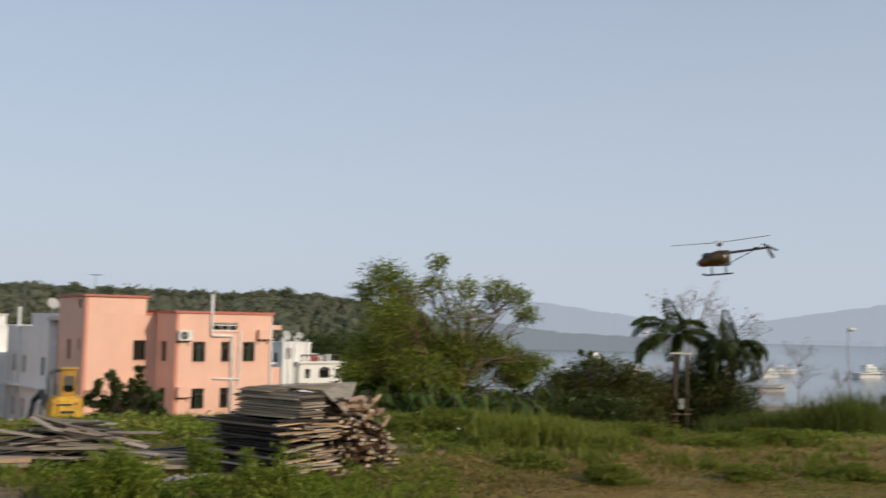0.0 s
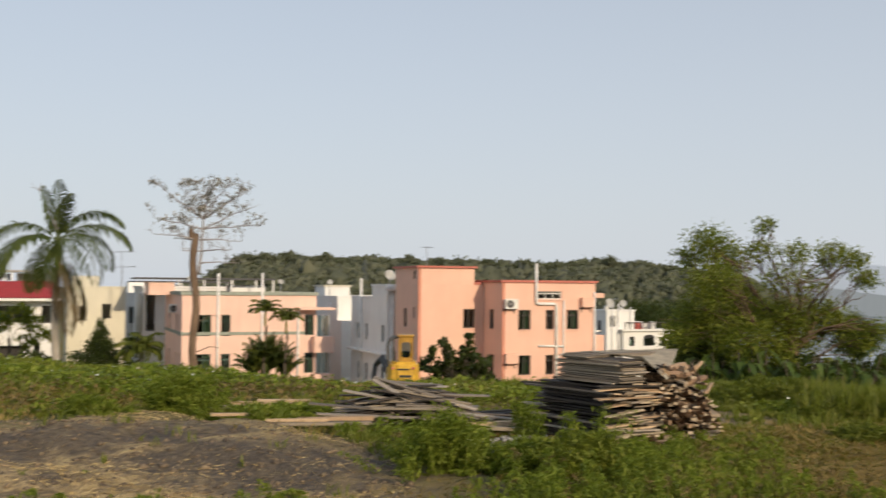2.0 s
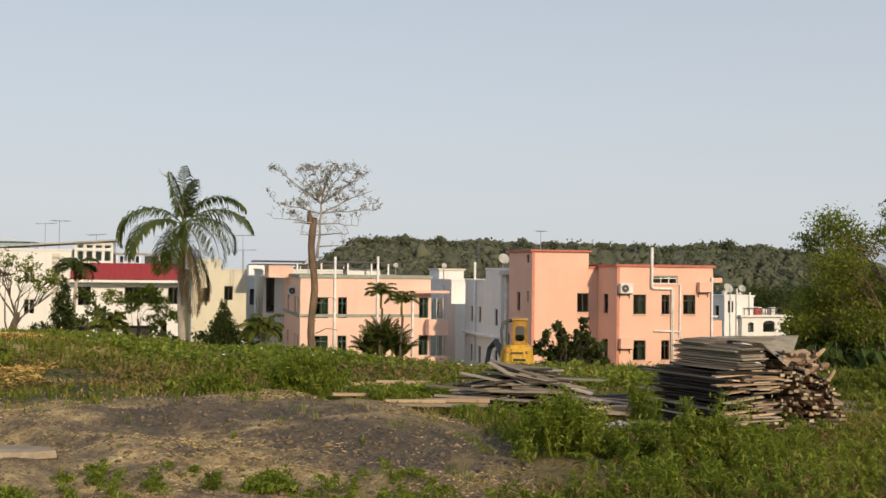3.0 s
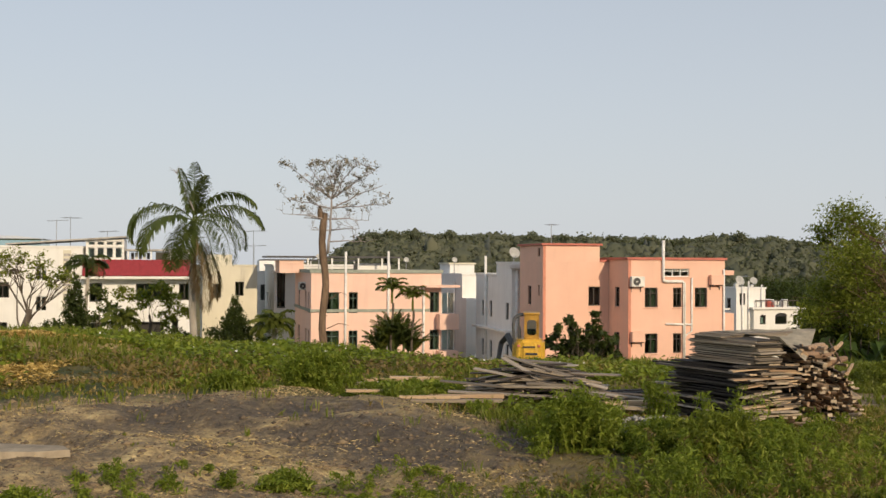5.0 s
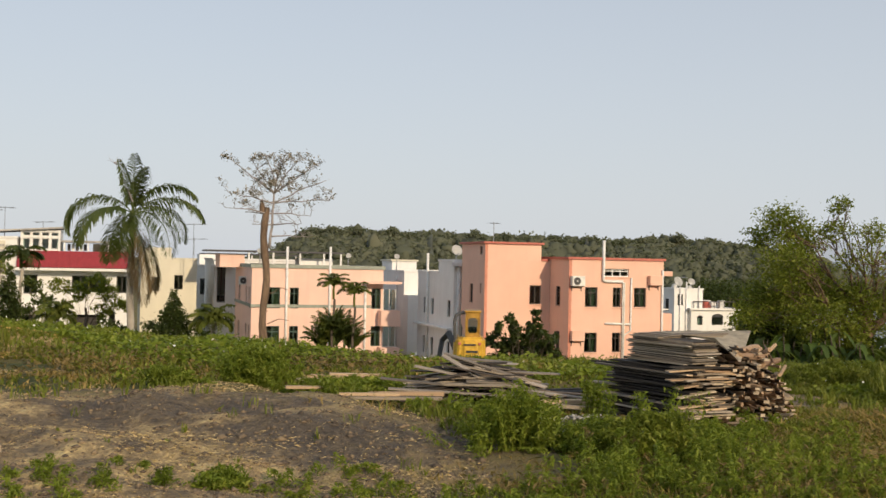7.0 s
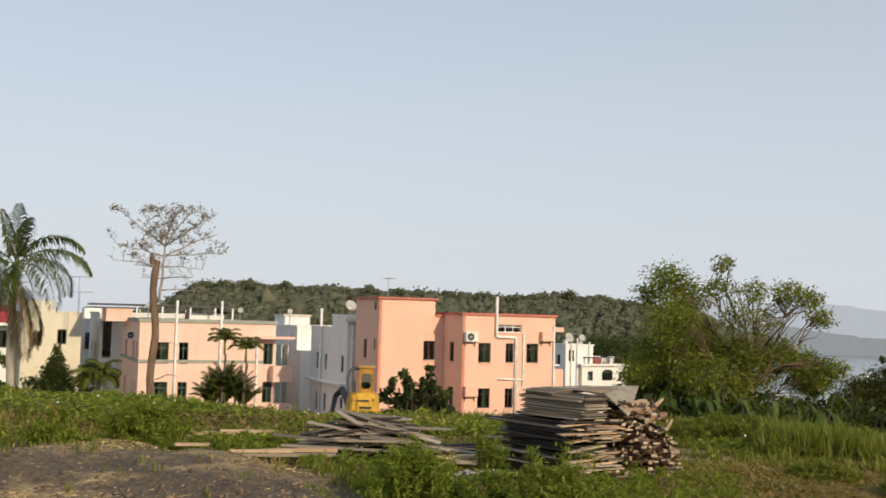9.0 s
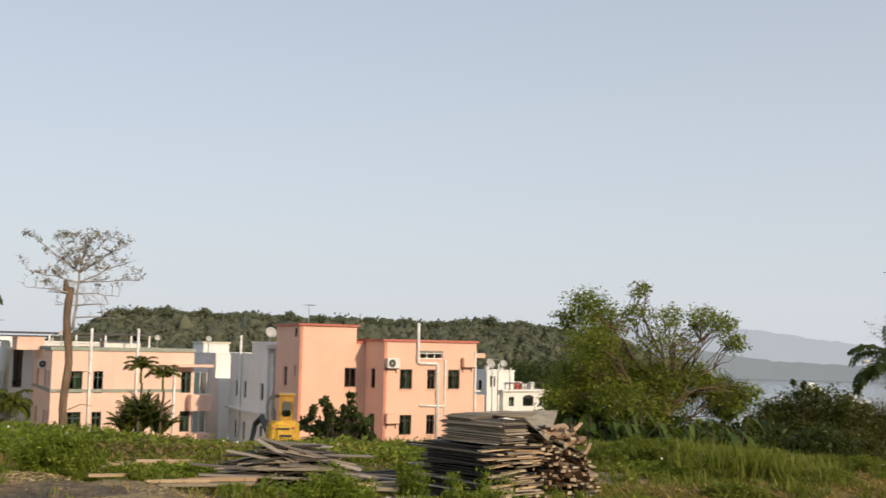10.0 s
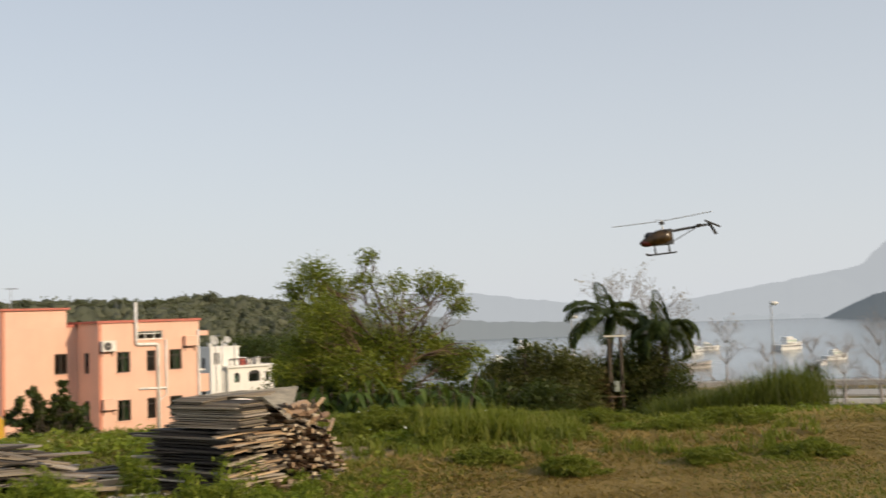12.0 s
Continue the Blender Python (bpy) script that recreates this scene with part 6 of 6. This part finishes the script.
for i, (az, r, rz, L, w, th, me) in enumerate(((-2.5, 14.4, -2, .85, .12, .06, B_PALE), (-1.3, 14.6, 6, .75, .14, .06, B_PALE), (-2.2, 14.0, 1, 1.2, .12, .04, B_GREY), (.6, 12.5, -3, 1.25, .10, .05, B_PALE), (.3, 12.1, -1, 1.3, .08, .03, B_GREY), (-.6, 12.2, 3, .7, .07, .03, B_PALE), (2.2, 12.4, 4, .5, .12, .05, B_DARK),
                                              (9.6, 12.7, 1, 1.1, .16, .05, B_PALE), (10.4, 12.4, -4, .9, .18, .04, B_GREY), (8.7, 13.2, -25, 1.2, .12, .05, B_PALE), (9.6, 13.4, 12, .9, .12, .04, B_DARK), (-4.0, 12.6, 10, .5, .1, .03, B_PALE))):
    p = stand(az, r, .05 + th / 2 + .02)
    ob = new("loose_plank", me)
    ob.matrix_basis = spin(p.x, p.y, p.z, gs.normal(0, 2), gs.normal(0, 1.2), rz) @ Matrix.Diagonal((L, w, th, 1))
    tagged(ob, "pale sawn plank lying on weedy ground" if me is B_PALE else "weathered grey plank lying on weedy ground", "plank", "loose planks")
p = stand(10.6, 12.0, .03)
rubble = np.stack([p.x + gs.normal(0, .35, 160), p.y + gs.normal(0, .22, 160), np.zeros(160)], 1)
rubble[:, 2] = ground_z(rubble[:, 0], rubble[:, 1]) + .01


def pebbles(c, size, g):
    u = np.array([[1, 0, 0], [-1, 0, 0], [0, 1, 0], [0, -1, 0], [0, 0, 1], [0, 0, -1]], float)
    f = np.array([[0, 2, 4], [2, 1, 4], [1, 3, 4], [3, 0, 4], [2, 0, 5], [1, 2, 5], [3, 1, 5], [0, 3, 5]])
    v = u[None] * g.uniform(.45, 1.2, (len(c), 6, 1)) * np.asarray(size)[:, None, None] * np.array([1, 1, .6]) + c[:, None]
    return v.reshape(-1, 3), (f[None] + (np.arange(len(c)) * 6)[:, None, None]).reshape(-1, 3)


tagged(soup("broken_concrete", *pebbles(rubble, gs.uniform(.015, .05, 160), gs), CONCRETE), "scatter of broken concrete by the planks", "rubble", kind="stuff")
# clods, stones and chopped straw over the bare soil
n = 11000
az, r = scatter(n, -30, 6, 6.5, 16, gs, 1.0)
x, y = r * np.sin(np.radians(az)), r * np.cos(np.radians(az))
k = bare_soil(x, y) < 1.15
c = np.stack([x, y, ground_z(x, y)], 1)[k]
CLOD = leafy("soil_clod", [(.1, (.07, .056, .045)), (.5, (.15, .115, .08)), (.85, (.27, .20, .12)), (1, (.48, .37, .22))], 1.4, 0, .95)
tagged(soup("soil_clods", *pebbles(c, gs.gamma(1.6, .009, len(c)) + .005, gs), CLOD), "clods and stones on the bare soil", "soil clods", kind="stuff")
n = 90000
az, r = scatter(n, -30, 6, 6.5, 16, gs, 1.0)
x, y = r * np.sin(np.radians(az)), r * np.cos(np.radians(az))
damp = np.minimum(((x + 2.3) / 1.7) ** 2 + ((y - 10.9) / .8) ** 2, ((x + .3) / 1.8) ** 2 + ((y - 9.9) / .95) ** 2)
k = (bare_soil(x, y) < 1.3) & (patchy(x, y, 1.9, 51) + .6 * gs.normal(size=n) > .45 + .9 * (damp < 1))
c = np.stack([x, y, ground_z(x, y) + gs.uniform(.004, .018, n)], 1)[k]
CHAFF = leafy("straw_litter", [(.1, (.34, .24, .11)), (.5, (.52, .39, .18)), (1, (.68, .54, .30))], 1.0, .1, .9)
GOLDSTRAW = leafy("golden_straw", [(.1, (.38, .24, .07)), (.5, (.60, .42, .14)), (1, (.75, .56, .24))], 1.0, .2, .9)
tagged(soup("straw_litter", *leaves(c, .045, gs, .95, .22), CHAFF), "pale straw litter on the bare soil", "straw", kind="stuff")
az, r = -22.4 + gs.normal(0, 2.2, 14000), np.where(gs.random(14000) < .5, 16.2 + gs.normal(0, .45, 14000), 20.5 + gs.normal(0, 1.1, 14000))
x, y = r * np.sin(np.radians(az)), r * np.cos(np.radians(az))
k = patchy(x, y, 1.6, 53) > -.1
c = np.stack([x, y, ground_z(x, y) + gs.uniform(.01, .10, 14000)], 1)[k]
tagged(soup("straw_heap", *leaves(c, .085, gs, .8, .25), GOLDSTRAW), "loose heap of golden straw on the bank", "straw", kind="stuff")

# ---- the small digger behind the crest ----
E0 = at(4.85, 38)
zb = 1.7 + 38 * math.tan(radians(-2.64)) - 2.42
dig = thing("excavator", pose(E0.x, E0.y, zb, 0, 0, -4), "yellow mini excavator seen from behind", "excavator")
for s in (-1, 1):
    bm = bmesh.new()
    prof = [(-.75, .02), (-.9, .22), (-.75, .42), (.75, .42), (.9, .22), (.75, .02)]
    vs = [[bm.verts.new((s * .52 + dx, y, z)) for y, z in prof] for dx in (-.14, .14)]
    bm.faces.new(vs[0])
    bm.faces.new(vs[1][::-1])
    for i in range(6):
        bm.faces.new((vs[0][i], vs[0][(i + 1) % 6], vs[1][(i + 1) % 6], vs[1][i]))
    part("track", bm, RUBBER, dig, "black rubber track")
part("undercarriage", box(-.4, .4, -.5, .5, .2, .5, bevel=.03), DARKMETAL, dig)
part("turntable", tube([(0, 0, .5), (0, 0, .6)], .4, 18), DARKMETAL, dig)
bm = bmesh.new()
prof = [(-.55, -.55), (-.62, -.2), (-.55, .75), (.55, .75), (.62, -.2), (.55, -.55), (.3, -.78), (-.3, -.78)]
lo = [bm.verts.new((x, y, .61)) for x, y in prof]
hi = [bm.verts.new((x * .93, y * .95, 1.52)) for x, y in prof]
bm.faces.new(lo[::-1])
bm.faces.new(hi)
for i in range(8):
    bm.faces.new((lo[i], lo[(i + 1) % 8], hi[(i + 1) % 8], hi[i]))
bmesh.ops.bevel(bm, geom=bm.edges[:], offset=.11, segments=3, affect="EDGES")
body = part("counterweight", bm, YELLOW, dig)
part("vent", box(-.12, .3, -.792, -.765, .98, 1.06), DARKMETAL, body, "dark engine vent")
part("stripe", box(-.22, .22, -.796, -.77, 1.24, 1.29), DARKMETAL, body)
AMBER = plain("worn_amber_paint", (.44, .24, .03), .45, vary=.2, grain=12)
for nm, y0, y1, ops in (("cab_rear", -.46, -.42, [(.09, .43, .16, .70)]), ("cab_front", .5, .54, [(.07, .45, .2, .78)])):
    bm = panel(.52, .88, ops, y1 - y0)
    bmesh.ops.bevel(bm, geom=[e for e in bm.edges if e.is_boundary is False and abs((e.verts[0].co - e.verts[1].co).y) > .03], offset=.05, segments=3, affect="EDGES")
    bmesh.ops.translate(bm, vec=(-.16, y0, 1.5), verts=bm.verts)
    part(nm, bm, AMBER, dig, "amber painted cab frame with rounded window")
for x in (.0, .485):
    bm = panel(.87, .88, [(.08, .42, .2, .78), (.48, .80, .1, .78)], .035)
    ob = part("cab_side", bm, AMBER, dig)
    ob.matrix_basis = pose(x - .125, -.415, 1.5, 0, 0, 90)
part("cab_roof", box(-.20, .40, -.52, .6, 2.384, 2.46, bevel=.035), AMBER, dig)
part("lower_trim", box(-.45, .45, -.81, -.79, .63, .74, bevel=.004), plain("cream_trim", (.75, .66, .40), .5), dig, "cream lower trim")
part("rear_window", box(-.07, .27, -.445, -.435, 1.66, 2.2), GLASS, dig)
for s_ in (-.36, .36):
    part("tail_lamp", box(s_ - .05, s_ + .05, -.74, -.69, 1.26, 1.34, bevel=.01), CAPRED, body, "red tail lamp")
part("exhaust", tube([(-.3, -.2, 1.5), (-.3, -.2, 1.85), (-.33, -.26, 1.95)], .035, 8), GRILLE, dig)
part("seat", box(-.06, .26, -.1, .3, 1.52, 1.85, bevel=.05), RUBBER, dig)
part("rail_frame", tube([(-.36, -.4, 1.5), (-.36, -.36, 2.33)], .035, 7), GRILLE, dig)
part("canopy_frame", tube([(-.52, -.4, 1.32), (-.56, -.4, 2.0), (-.5, -.35, 2.25), (-.35, -.3, 2.35), (-.18, -.3, 2.37)], .05, 7), GRILLE, dig)
part("canopy_frame", tube([(-.52, .4, 1.32), (-.56, .4, 2.0), (-.5, .4, 2.25), (-.35, .4, 2.35), (-.18, .4, 2.37)], .05, 7), GRILLE, dig)
part("boom", tube([(-.45, .7, .9), (-.75, 1.6, 1.5), (-1.0, 2.3, 1.2)], [.14, .13, .1], 6), GRILLE, dig)
part("dipper", tube([(-1.0, 2.3, 1.2), (-1.15, 2.0, .4)], [.1, .08], 6), GRILLE, dig)
bm = box(-1.4, -.9, 1.75, 2.2, .05, .42, bevel=.06)
part("bucket", bm, GRILLE, dig)

# ---- the model helicopter, in the air ----
hp = at(39.05, 15, 1.69 + 15 * math.tan(radians(3.72))) + Vector((.04, .2, 0))
heli = thing("model_helicopter", Matrix.Translation(hp) @ pose(0, 0, 0, 0, 5, 180 - 36) @ Matrix.Scale(1.12, 4), "black and gold model helicopter in flight", "model helicopter")
GOLD = plain("gold_canopy", (.06, .034, .008), .3, vary=.45, scale=14)
MAROON = plain("maroon_nose", (.10, .018, .012), .3, vary=.2, scale=9)
bm = bmesh.new()
st = [(-.12, .045, .10, .0), (-.05, .065, .13, .0), (.05, .075, .125, -.005), (.14, .07, .095, -.02), (.21, .05, .06, -.035), (.245, .018, .02, -.04)]
rings = [[bm.verts.new((x, w * math.cos(a), zc + h * .75 * math.sin(a))) for a in np.linspace(0, 2 * math.pi, 17)[:-1]] for x, w, h, zc in st]
for a, b in zip(rings, rings[1:]):
    for i in range(16):
        bm.faces.new((a[i], a[(i + 1) % 16], b[(i + 1) % 16], b[i]))
bm.faces.new(rings[0][::-1])
bm.faces.new(rings[-1])
can = part("canopy", bm, GOLD, heli, "gold and maroon canopy", smooth=True)
bm = bmesh.new()
bmesh.ops.create_uvsphere(bm, u_segments=14, v_segments=8, radius=1)
bmesh.ops.scale(bm, vec=(.10, .062, .052), verts=bm.verts)
bmesh.ops.translate(bm, vec=(.165, 0, -.045), verts=bm.verts)
part("nose", bm, MAROON, can, "maroon nose", smooth=True)
bm = bmesh.new()
bmesh.ops.create_uvsphere(bm, u_segments=14, v_segments=8, radius=1)
bmesh.ops.scale(bm, vec=(.07, .05, .045), verts=bm.verts)
bmesh.ops.translate(bm, vec=(.13, 0, .035), verts=bm.verts)
part("windscreen", bm, DARKMETAL, can, "dark tinted windscreen", smooth=True)
part("frame", box(-.14, .02, -.035, .035, -.1, .09, bevel=.01), GRILLE, heli)
part("tail_boom", tube([(-.1, 0, .055), (-.62, 0, .085)], [.017, .013], 8), GRILLE, heli)
part("boom_strut", tube([(-.13, .02, -.07), (-.42, .004, .06)], .006, 6), GRILLE, heli)
part("boom_strut", tube([(-.13, -.02, -.07), (-.42, -.004, .06)], .006, 6), GRILLE, heli)
fin = part("tail_fin", box(-.018, .018, -.004, .004, -.13, .05, bevel=.003), GRILLE, heli)
fin.matrix_basis = pose(-.6, -.012, .07, 0, 25)
part("stabiliser", box(-.49, -.43, -.07, .07, .09, .098), GRILLE, heli)
bm = box(-.012, .012, .02, .026, -.1, .1, bevel=.002)
tr_ = part("tail_rotor", bm, GRILLE, heli)
tr_.matrix_basis = pose(-.62, 0, .085, 0, 60)
part("mast", tube([(-.03, 0, .08), (-.03, 0, .21)], .008, 8), METAL, heli)
part("rotor_head", box(-.06, 0, -.025, .025, .15, .19, bevel=.008), GRILLE, heli)
part("flybar", tube([(-.11, -.16, .205), (.05, .16, .205)], .004, 6), METAL, heli)
BLADE = plain("white_blade", (.7, .7, .7), .4)
for s in (0, 180):
    bl = part("rotor_blade", box(.05, .62, -.024, .024, .0, .007, bevel=.002), BLADE, heli)
    bl.matrix_basis = pose(-.03, 0, .19, 0, -2, s + 160)
for s in (-1, 1):
    part("skid", tube([(-.16, s * .085, -.2), (.16, s * .085, -.2), (.21, s * .085, -.18)], .007, 7), GRILLE, heli)
    for x in (-.08, .09):
        part("skid_strut", tube([(x, s * .03, -.09), (x, s * .085, -.2)], .006, 6), GRILLE, heli)

# ---- timber pole frame beside the palms ----
p = stand(37.05, 42)
hp_ = 1.7 + 42 * math.tan(radians(-1.25)) - p.z
pf_ = thing("pole_frame", Matrix.Translation(p) @ pose(0, 0, 0, 0, 0, -37), "two-legged timber pole frame with a pale crossarm", "pole frame")
for x, r in ((-.24, .085), (.2, .075)):
    part("pole", tube([(x, 0, -.3), (x + .01, 0, hp_ * .5), (x, 0, hp_)], [r, r * .93, r * .85], 9), CREOSOTE, pf_, smooth=True)
part("crossarm", box(-.42, .4, -.13, -.087, hp_ - .09, hp_ - .02, bevel=.01), CREAM, pf_)
part("crossarm", box(-.36, .34, -.13, -.087, hp_ * .36, hp_ * .36 + .06, bevel=.01), BARKGREY, pf_)
part("junction_box", box(-.1, .1, -.26, -.1, hp_ * .42, hp_ * .42 + .4, bevel=.02), GREENCAP, pf_)

# ---- the shore walk, its lamp and rail ----
def arc_strip(name, az0, az1, r0, r1, z0, z1, mat, label, category):
    bm = bmesh.new()
    a = np.linspace(az0, az1, 40)
    q = [[bm.verts.new(at(t, r, z)) for r, z in ((r0, z0), (r0, z1), (r1, z1), (r1, z0))] for t in a]
    for u, w in zip(q, q[1:]):
        for i in range(4):
            bm.faces.new((u[i], w[i], w[(i + 1) % 4], u[(i + 1) % 4]))
    bm.faces.new(q[0])
    bm.faces.new(q[-1][::-1])
    ob = part(name, bm, mat)
    return tagged(ob, label, category, kind="structure")


arc_strip("pavement", 43.5, 60, 100, 106, -7.2, -6.33, CONCRETE, "pale concrete shore walk", "pavement")
arc_strip("sea_wall", 40, 60, 113, 115.5, -9.5, -6.0, CONCRETE, "low concrete sea wall", "wall")
arc_strip("kerb", 45, 60, 92, 92.6, -7.2, -6.05, plain("white_kerb", (.62, .61, .58), .8), "white painted kerb", "kerb")
rail = thing("railing", pose(0, 0, 0), "thin grey railing along the shore walk", "railing")
ra = np.linspace(44, 58, 30)
for t in ra:
    q = at(t, 108)
    part("post", tube([(q.x, q.y, gz(q) - .1), (q.x, q.y, gz(q) + 1.15)], .04, 6), METAL, rail)
for h in (1.12, .6):
    part("rail", tube([at(t, 108, gz(at(t, 108)) + h) for t in ra], .028, 6), METAL, rail)
def street_lamp(az, r, el):
    q = at(az, r)
    lamp = thing("street_lamp", pose(q.x, q.y, gz(q), 0, 0, -40), "tall grey street lamp on the shore walk", "street lamp", "lamps on the shore walk")
    lh = 1.7 + r * math.tan(radians(el)) - gz(q)
    part("pole", tube([(0, 0, -.2), (0, 0, lh * .6), (0, 0, lh)], [.09, .07, .05], 10), METAL, lamp)
    part("arm", tube([(0, 0, lh - .05), (.1, 0, lh + .06), (.25, 0, lh + .1)], .03, 7), METAL, lamp)
    bm = bmesh.new()
    bmesh.ops.create_uvsphere(bm, u_segments=14, v_segments=8, radius=.28)
    bmesh.ops.scale(bm, vec=(1.3, 1, .65), verts=bm.verts)
    bmesh.ops.translate(bm, vec=(.25, 0, lh + .1), verts=bm.verts)
    part("head", bm, ACWHITE, lamp, smooth=True)


street_lamp(45.4, 95, .05)
street_lamp(35.1, 98, -.3)

# ---- boats at their moorings ----
HULL = plain("white_hull", (.78, .78, .76), .3)
def boat(az, r, L, turn, cabin, label, hull_mat=None):
    q = at(az, r, -8.5)
    b = thing("motor_boat", Matrix.Translation(q) @ pose(0, 0, 0, 0, 0, turn), label, "boat", "boats at their moorings")
    bm = bmesh.new()
    n = 9
    top, low = [], []
    for i in range(n):
        f = i / (n - 1)
        w = L * .16 * (1 - max(0, (f - .45) / .55) ** 2.2) + .02
        zt = L * (.13 + .07 * f * f)
        top.append((bm.verts.new((L * (f - .5), w, zt)), bm.verts.new((L * (f - .5), -w, zt))))
        low.append((bm.verts.new((L * (f - .5) * .94, w * .75, -.15)), bm.verts.new((L * (f - .5) * .94, -w * .75, -.15))))
    for i in range(n - 1):
        bm.faces.new((top[i][0], top[i + 1][0], low[i + 1][0], low[i][0]))
        bm.faces.new((top[i][1], low[i][1], low[i + 1][1], top[i + 1][1]))
        bm.faces.new((top[i][0], top[i][1], top[i + 1][1], top[i + 1][0]))
        bm.faces.new((low[i][0], low[i + 1][0], low[i + 1][1], low[i][1]))
    bm.faces.new((top[0][0], low[0][0], low[0][1], top[0][1]))
    bm.faces.new((top[-1][0], top[-1][1], low[-1][1], low[-1][0]))
    hull = part("hull", bm, hull_mat or HULL, b)
    part("stripe", box(-L * .49, L * .3, -L * .168, L * .168, L * .085, L * .1), DARKMETAL, hull)
    if cabin:
        part("cabin", box(-L * .22, L * .18, -L * .11, L * .11, L * .16, L * .27, bevel=L * .02), HULL, b)
        part("cabin_window", box(-L * .2, L * .17, -L * .114, L * .114, L * .2, L * .245), GLASS, b)
        part("flybridge", box(-L * .2, L * .06, -L * .09, L * .09, L * .275, L * .33, bevel=L * .015), HULL, b)
        part("mast", tube([(-L * .1, 0, L * .3), (-L * .12, 0, L * .5)], .03, 6), METAL, b)
    return b


boat(41.6, 240, 6.5, 10, True, "white cabin motor boat on the inlet")
boat(42.3, 262, 6.0, -30, True, "white cabin motor boat on the inlet")
boat(46.4, 255, 9.0, 5, True, "white cabin cruiser on the inlet")
boat(48.6, 205, 5.6, -5, True, "small white cabin boat on the inlet")
boat(41.7, 185, 6.4, 0, False, "open grey workboat on the inlet", CONCRETE)
boat(47.9, 190, 4.2, 20, False, "small open boat on the inlet")
boat(32.6, 300, 9, 20, True, "white boat glimpsed between shrubs")
boat(34.6, 230, 7, -10, True, "white boat glimpsed between shrubs")
boat(31.2, 210, 7, 15, True, "white boat glimpsed between shrubs")
# low pier
pier = thing("pier", Matrix.Translation(at(44.2, 118, -8.5)) @ pose(0, 0, 0, 0, 0, -42), "dark low timber pier at the shore", "pier")
part("deck", box(-6, 4, 0, 1.6, 1.9, 2.05), WOODDARK, pier)
for k in range(6):
    part("pile", tube([(-5.5 + k * 1.8, .3, -1), (-5.5 + k * 1.8, .3, 2.6 if k % 2 else 1.9)], .12, 8), BARKDARK, pier)
# far buildings at the foot of the mountain, paled by haze put in as emission
for i, (az, w, h) in enumerate(((43.9, 20, 3.2), (44.6, 13, 4), (45.4, 23, 2.6), (47.6, 13, 3.2), (46.3, 10, 4))):
    q = at(az, 815, -9)
    fb = thing("far_building", Matrix.Translation(q) @ pose(0, 0, 0, 0, 0, -az), "pale block on the far shore in haze", "building", "buildings on the far shore")
    bm = box(-w / 2, w / 2, 0, 8, 0, h)
    add_box(bm, -w / 3, w / 5, 2, 6, h, h + .8)
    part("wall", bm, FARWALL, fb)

# broken slab on the soil, and a blue tarpaulin below the pole frame
p = stand(-22.0, 9.3, .03)
slab = thing("broken_slab", pose(p.x, p.y, p.z, 1, 2, 8), "pale broken concrete slab lying on bare soil", "slab")
bm = bmesh.new()
out = [(-.6, -.13), (-.3, -.2), (.2, -.17), (.45, -.05), (.36, .12), (-.1, .18), (-.5, .13)]
lo = [bm.verts.new((x, y, -.04)) for x, y in out]
hi = [bm.verts.new((x * .98, y * .97, .02)) for x, y in out]
bm.faces.new(lo[::-1])
bm.faces.new(hi)
for i in range(7):
    bm.faces.new((lo[i], lo[(i + 1) % 7], hi[(i + 1) % 7], hi[i]))
part("slab", bm, plain("pale_concrete", (.34, .28, .20), .9, vary=.25), slab)
p = stand(36.35, 40.5)
tarp = thing("tarpaulin", Matrix.Translation(p), "crumpled dark blue tarpaulin heap", "tarpaulin")
bm = bmesh.new()
bmesh.ops.create_icosphere(bm, subdivisions=3, radius=1)
for v in bm.verts:
    k = 1 + .35 * noise.noise(v.co * 2.3)
    v.co = Vector((v.co.x * .62 * k, v.co.y * .5 * k, max(-.02, v.co.z * .42 * k)))
part("sheet", bm, plain("blue_sheet", (.03, .06, .16), .45), tarp)
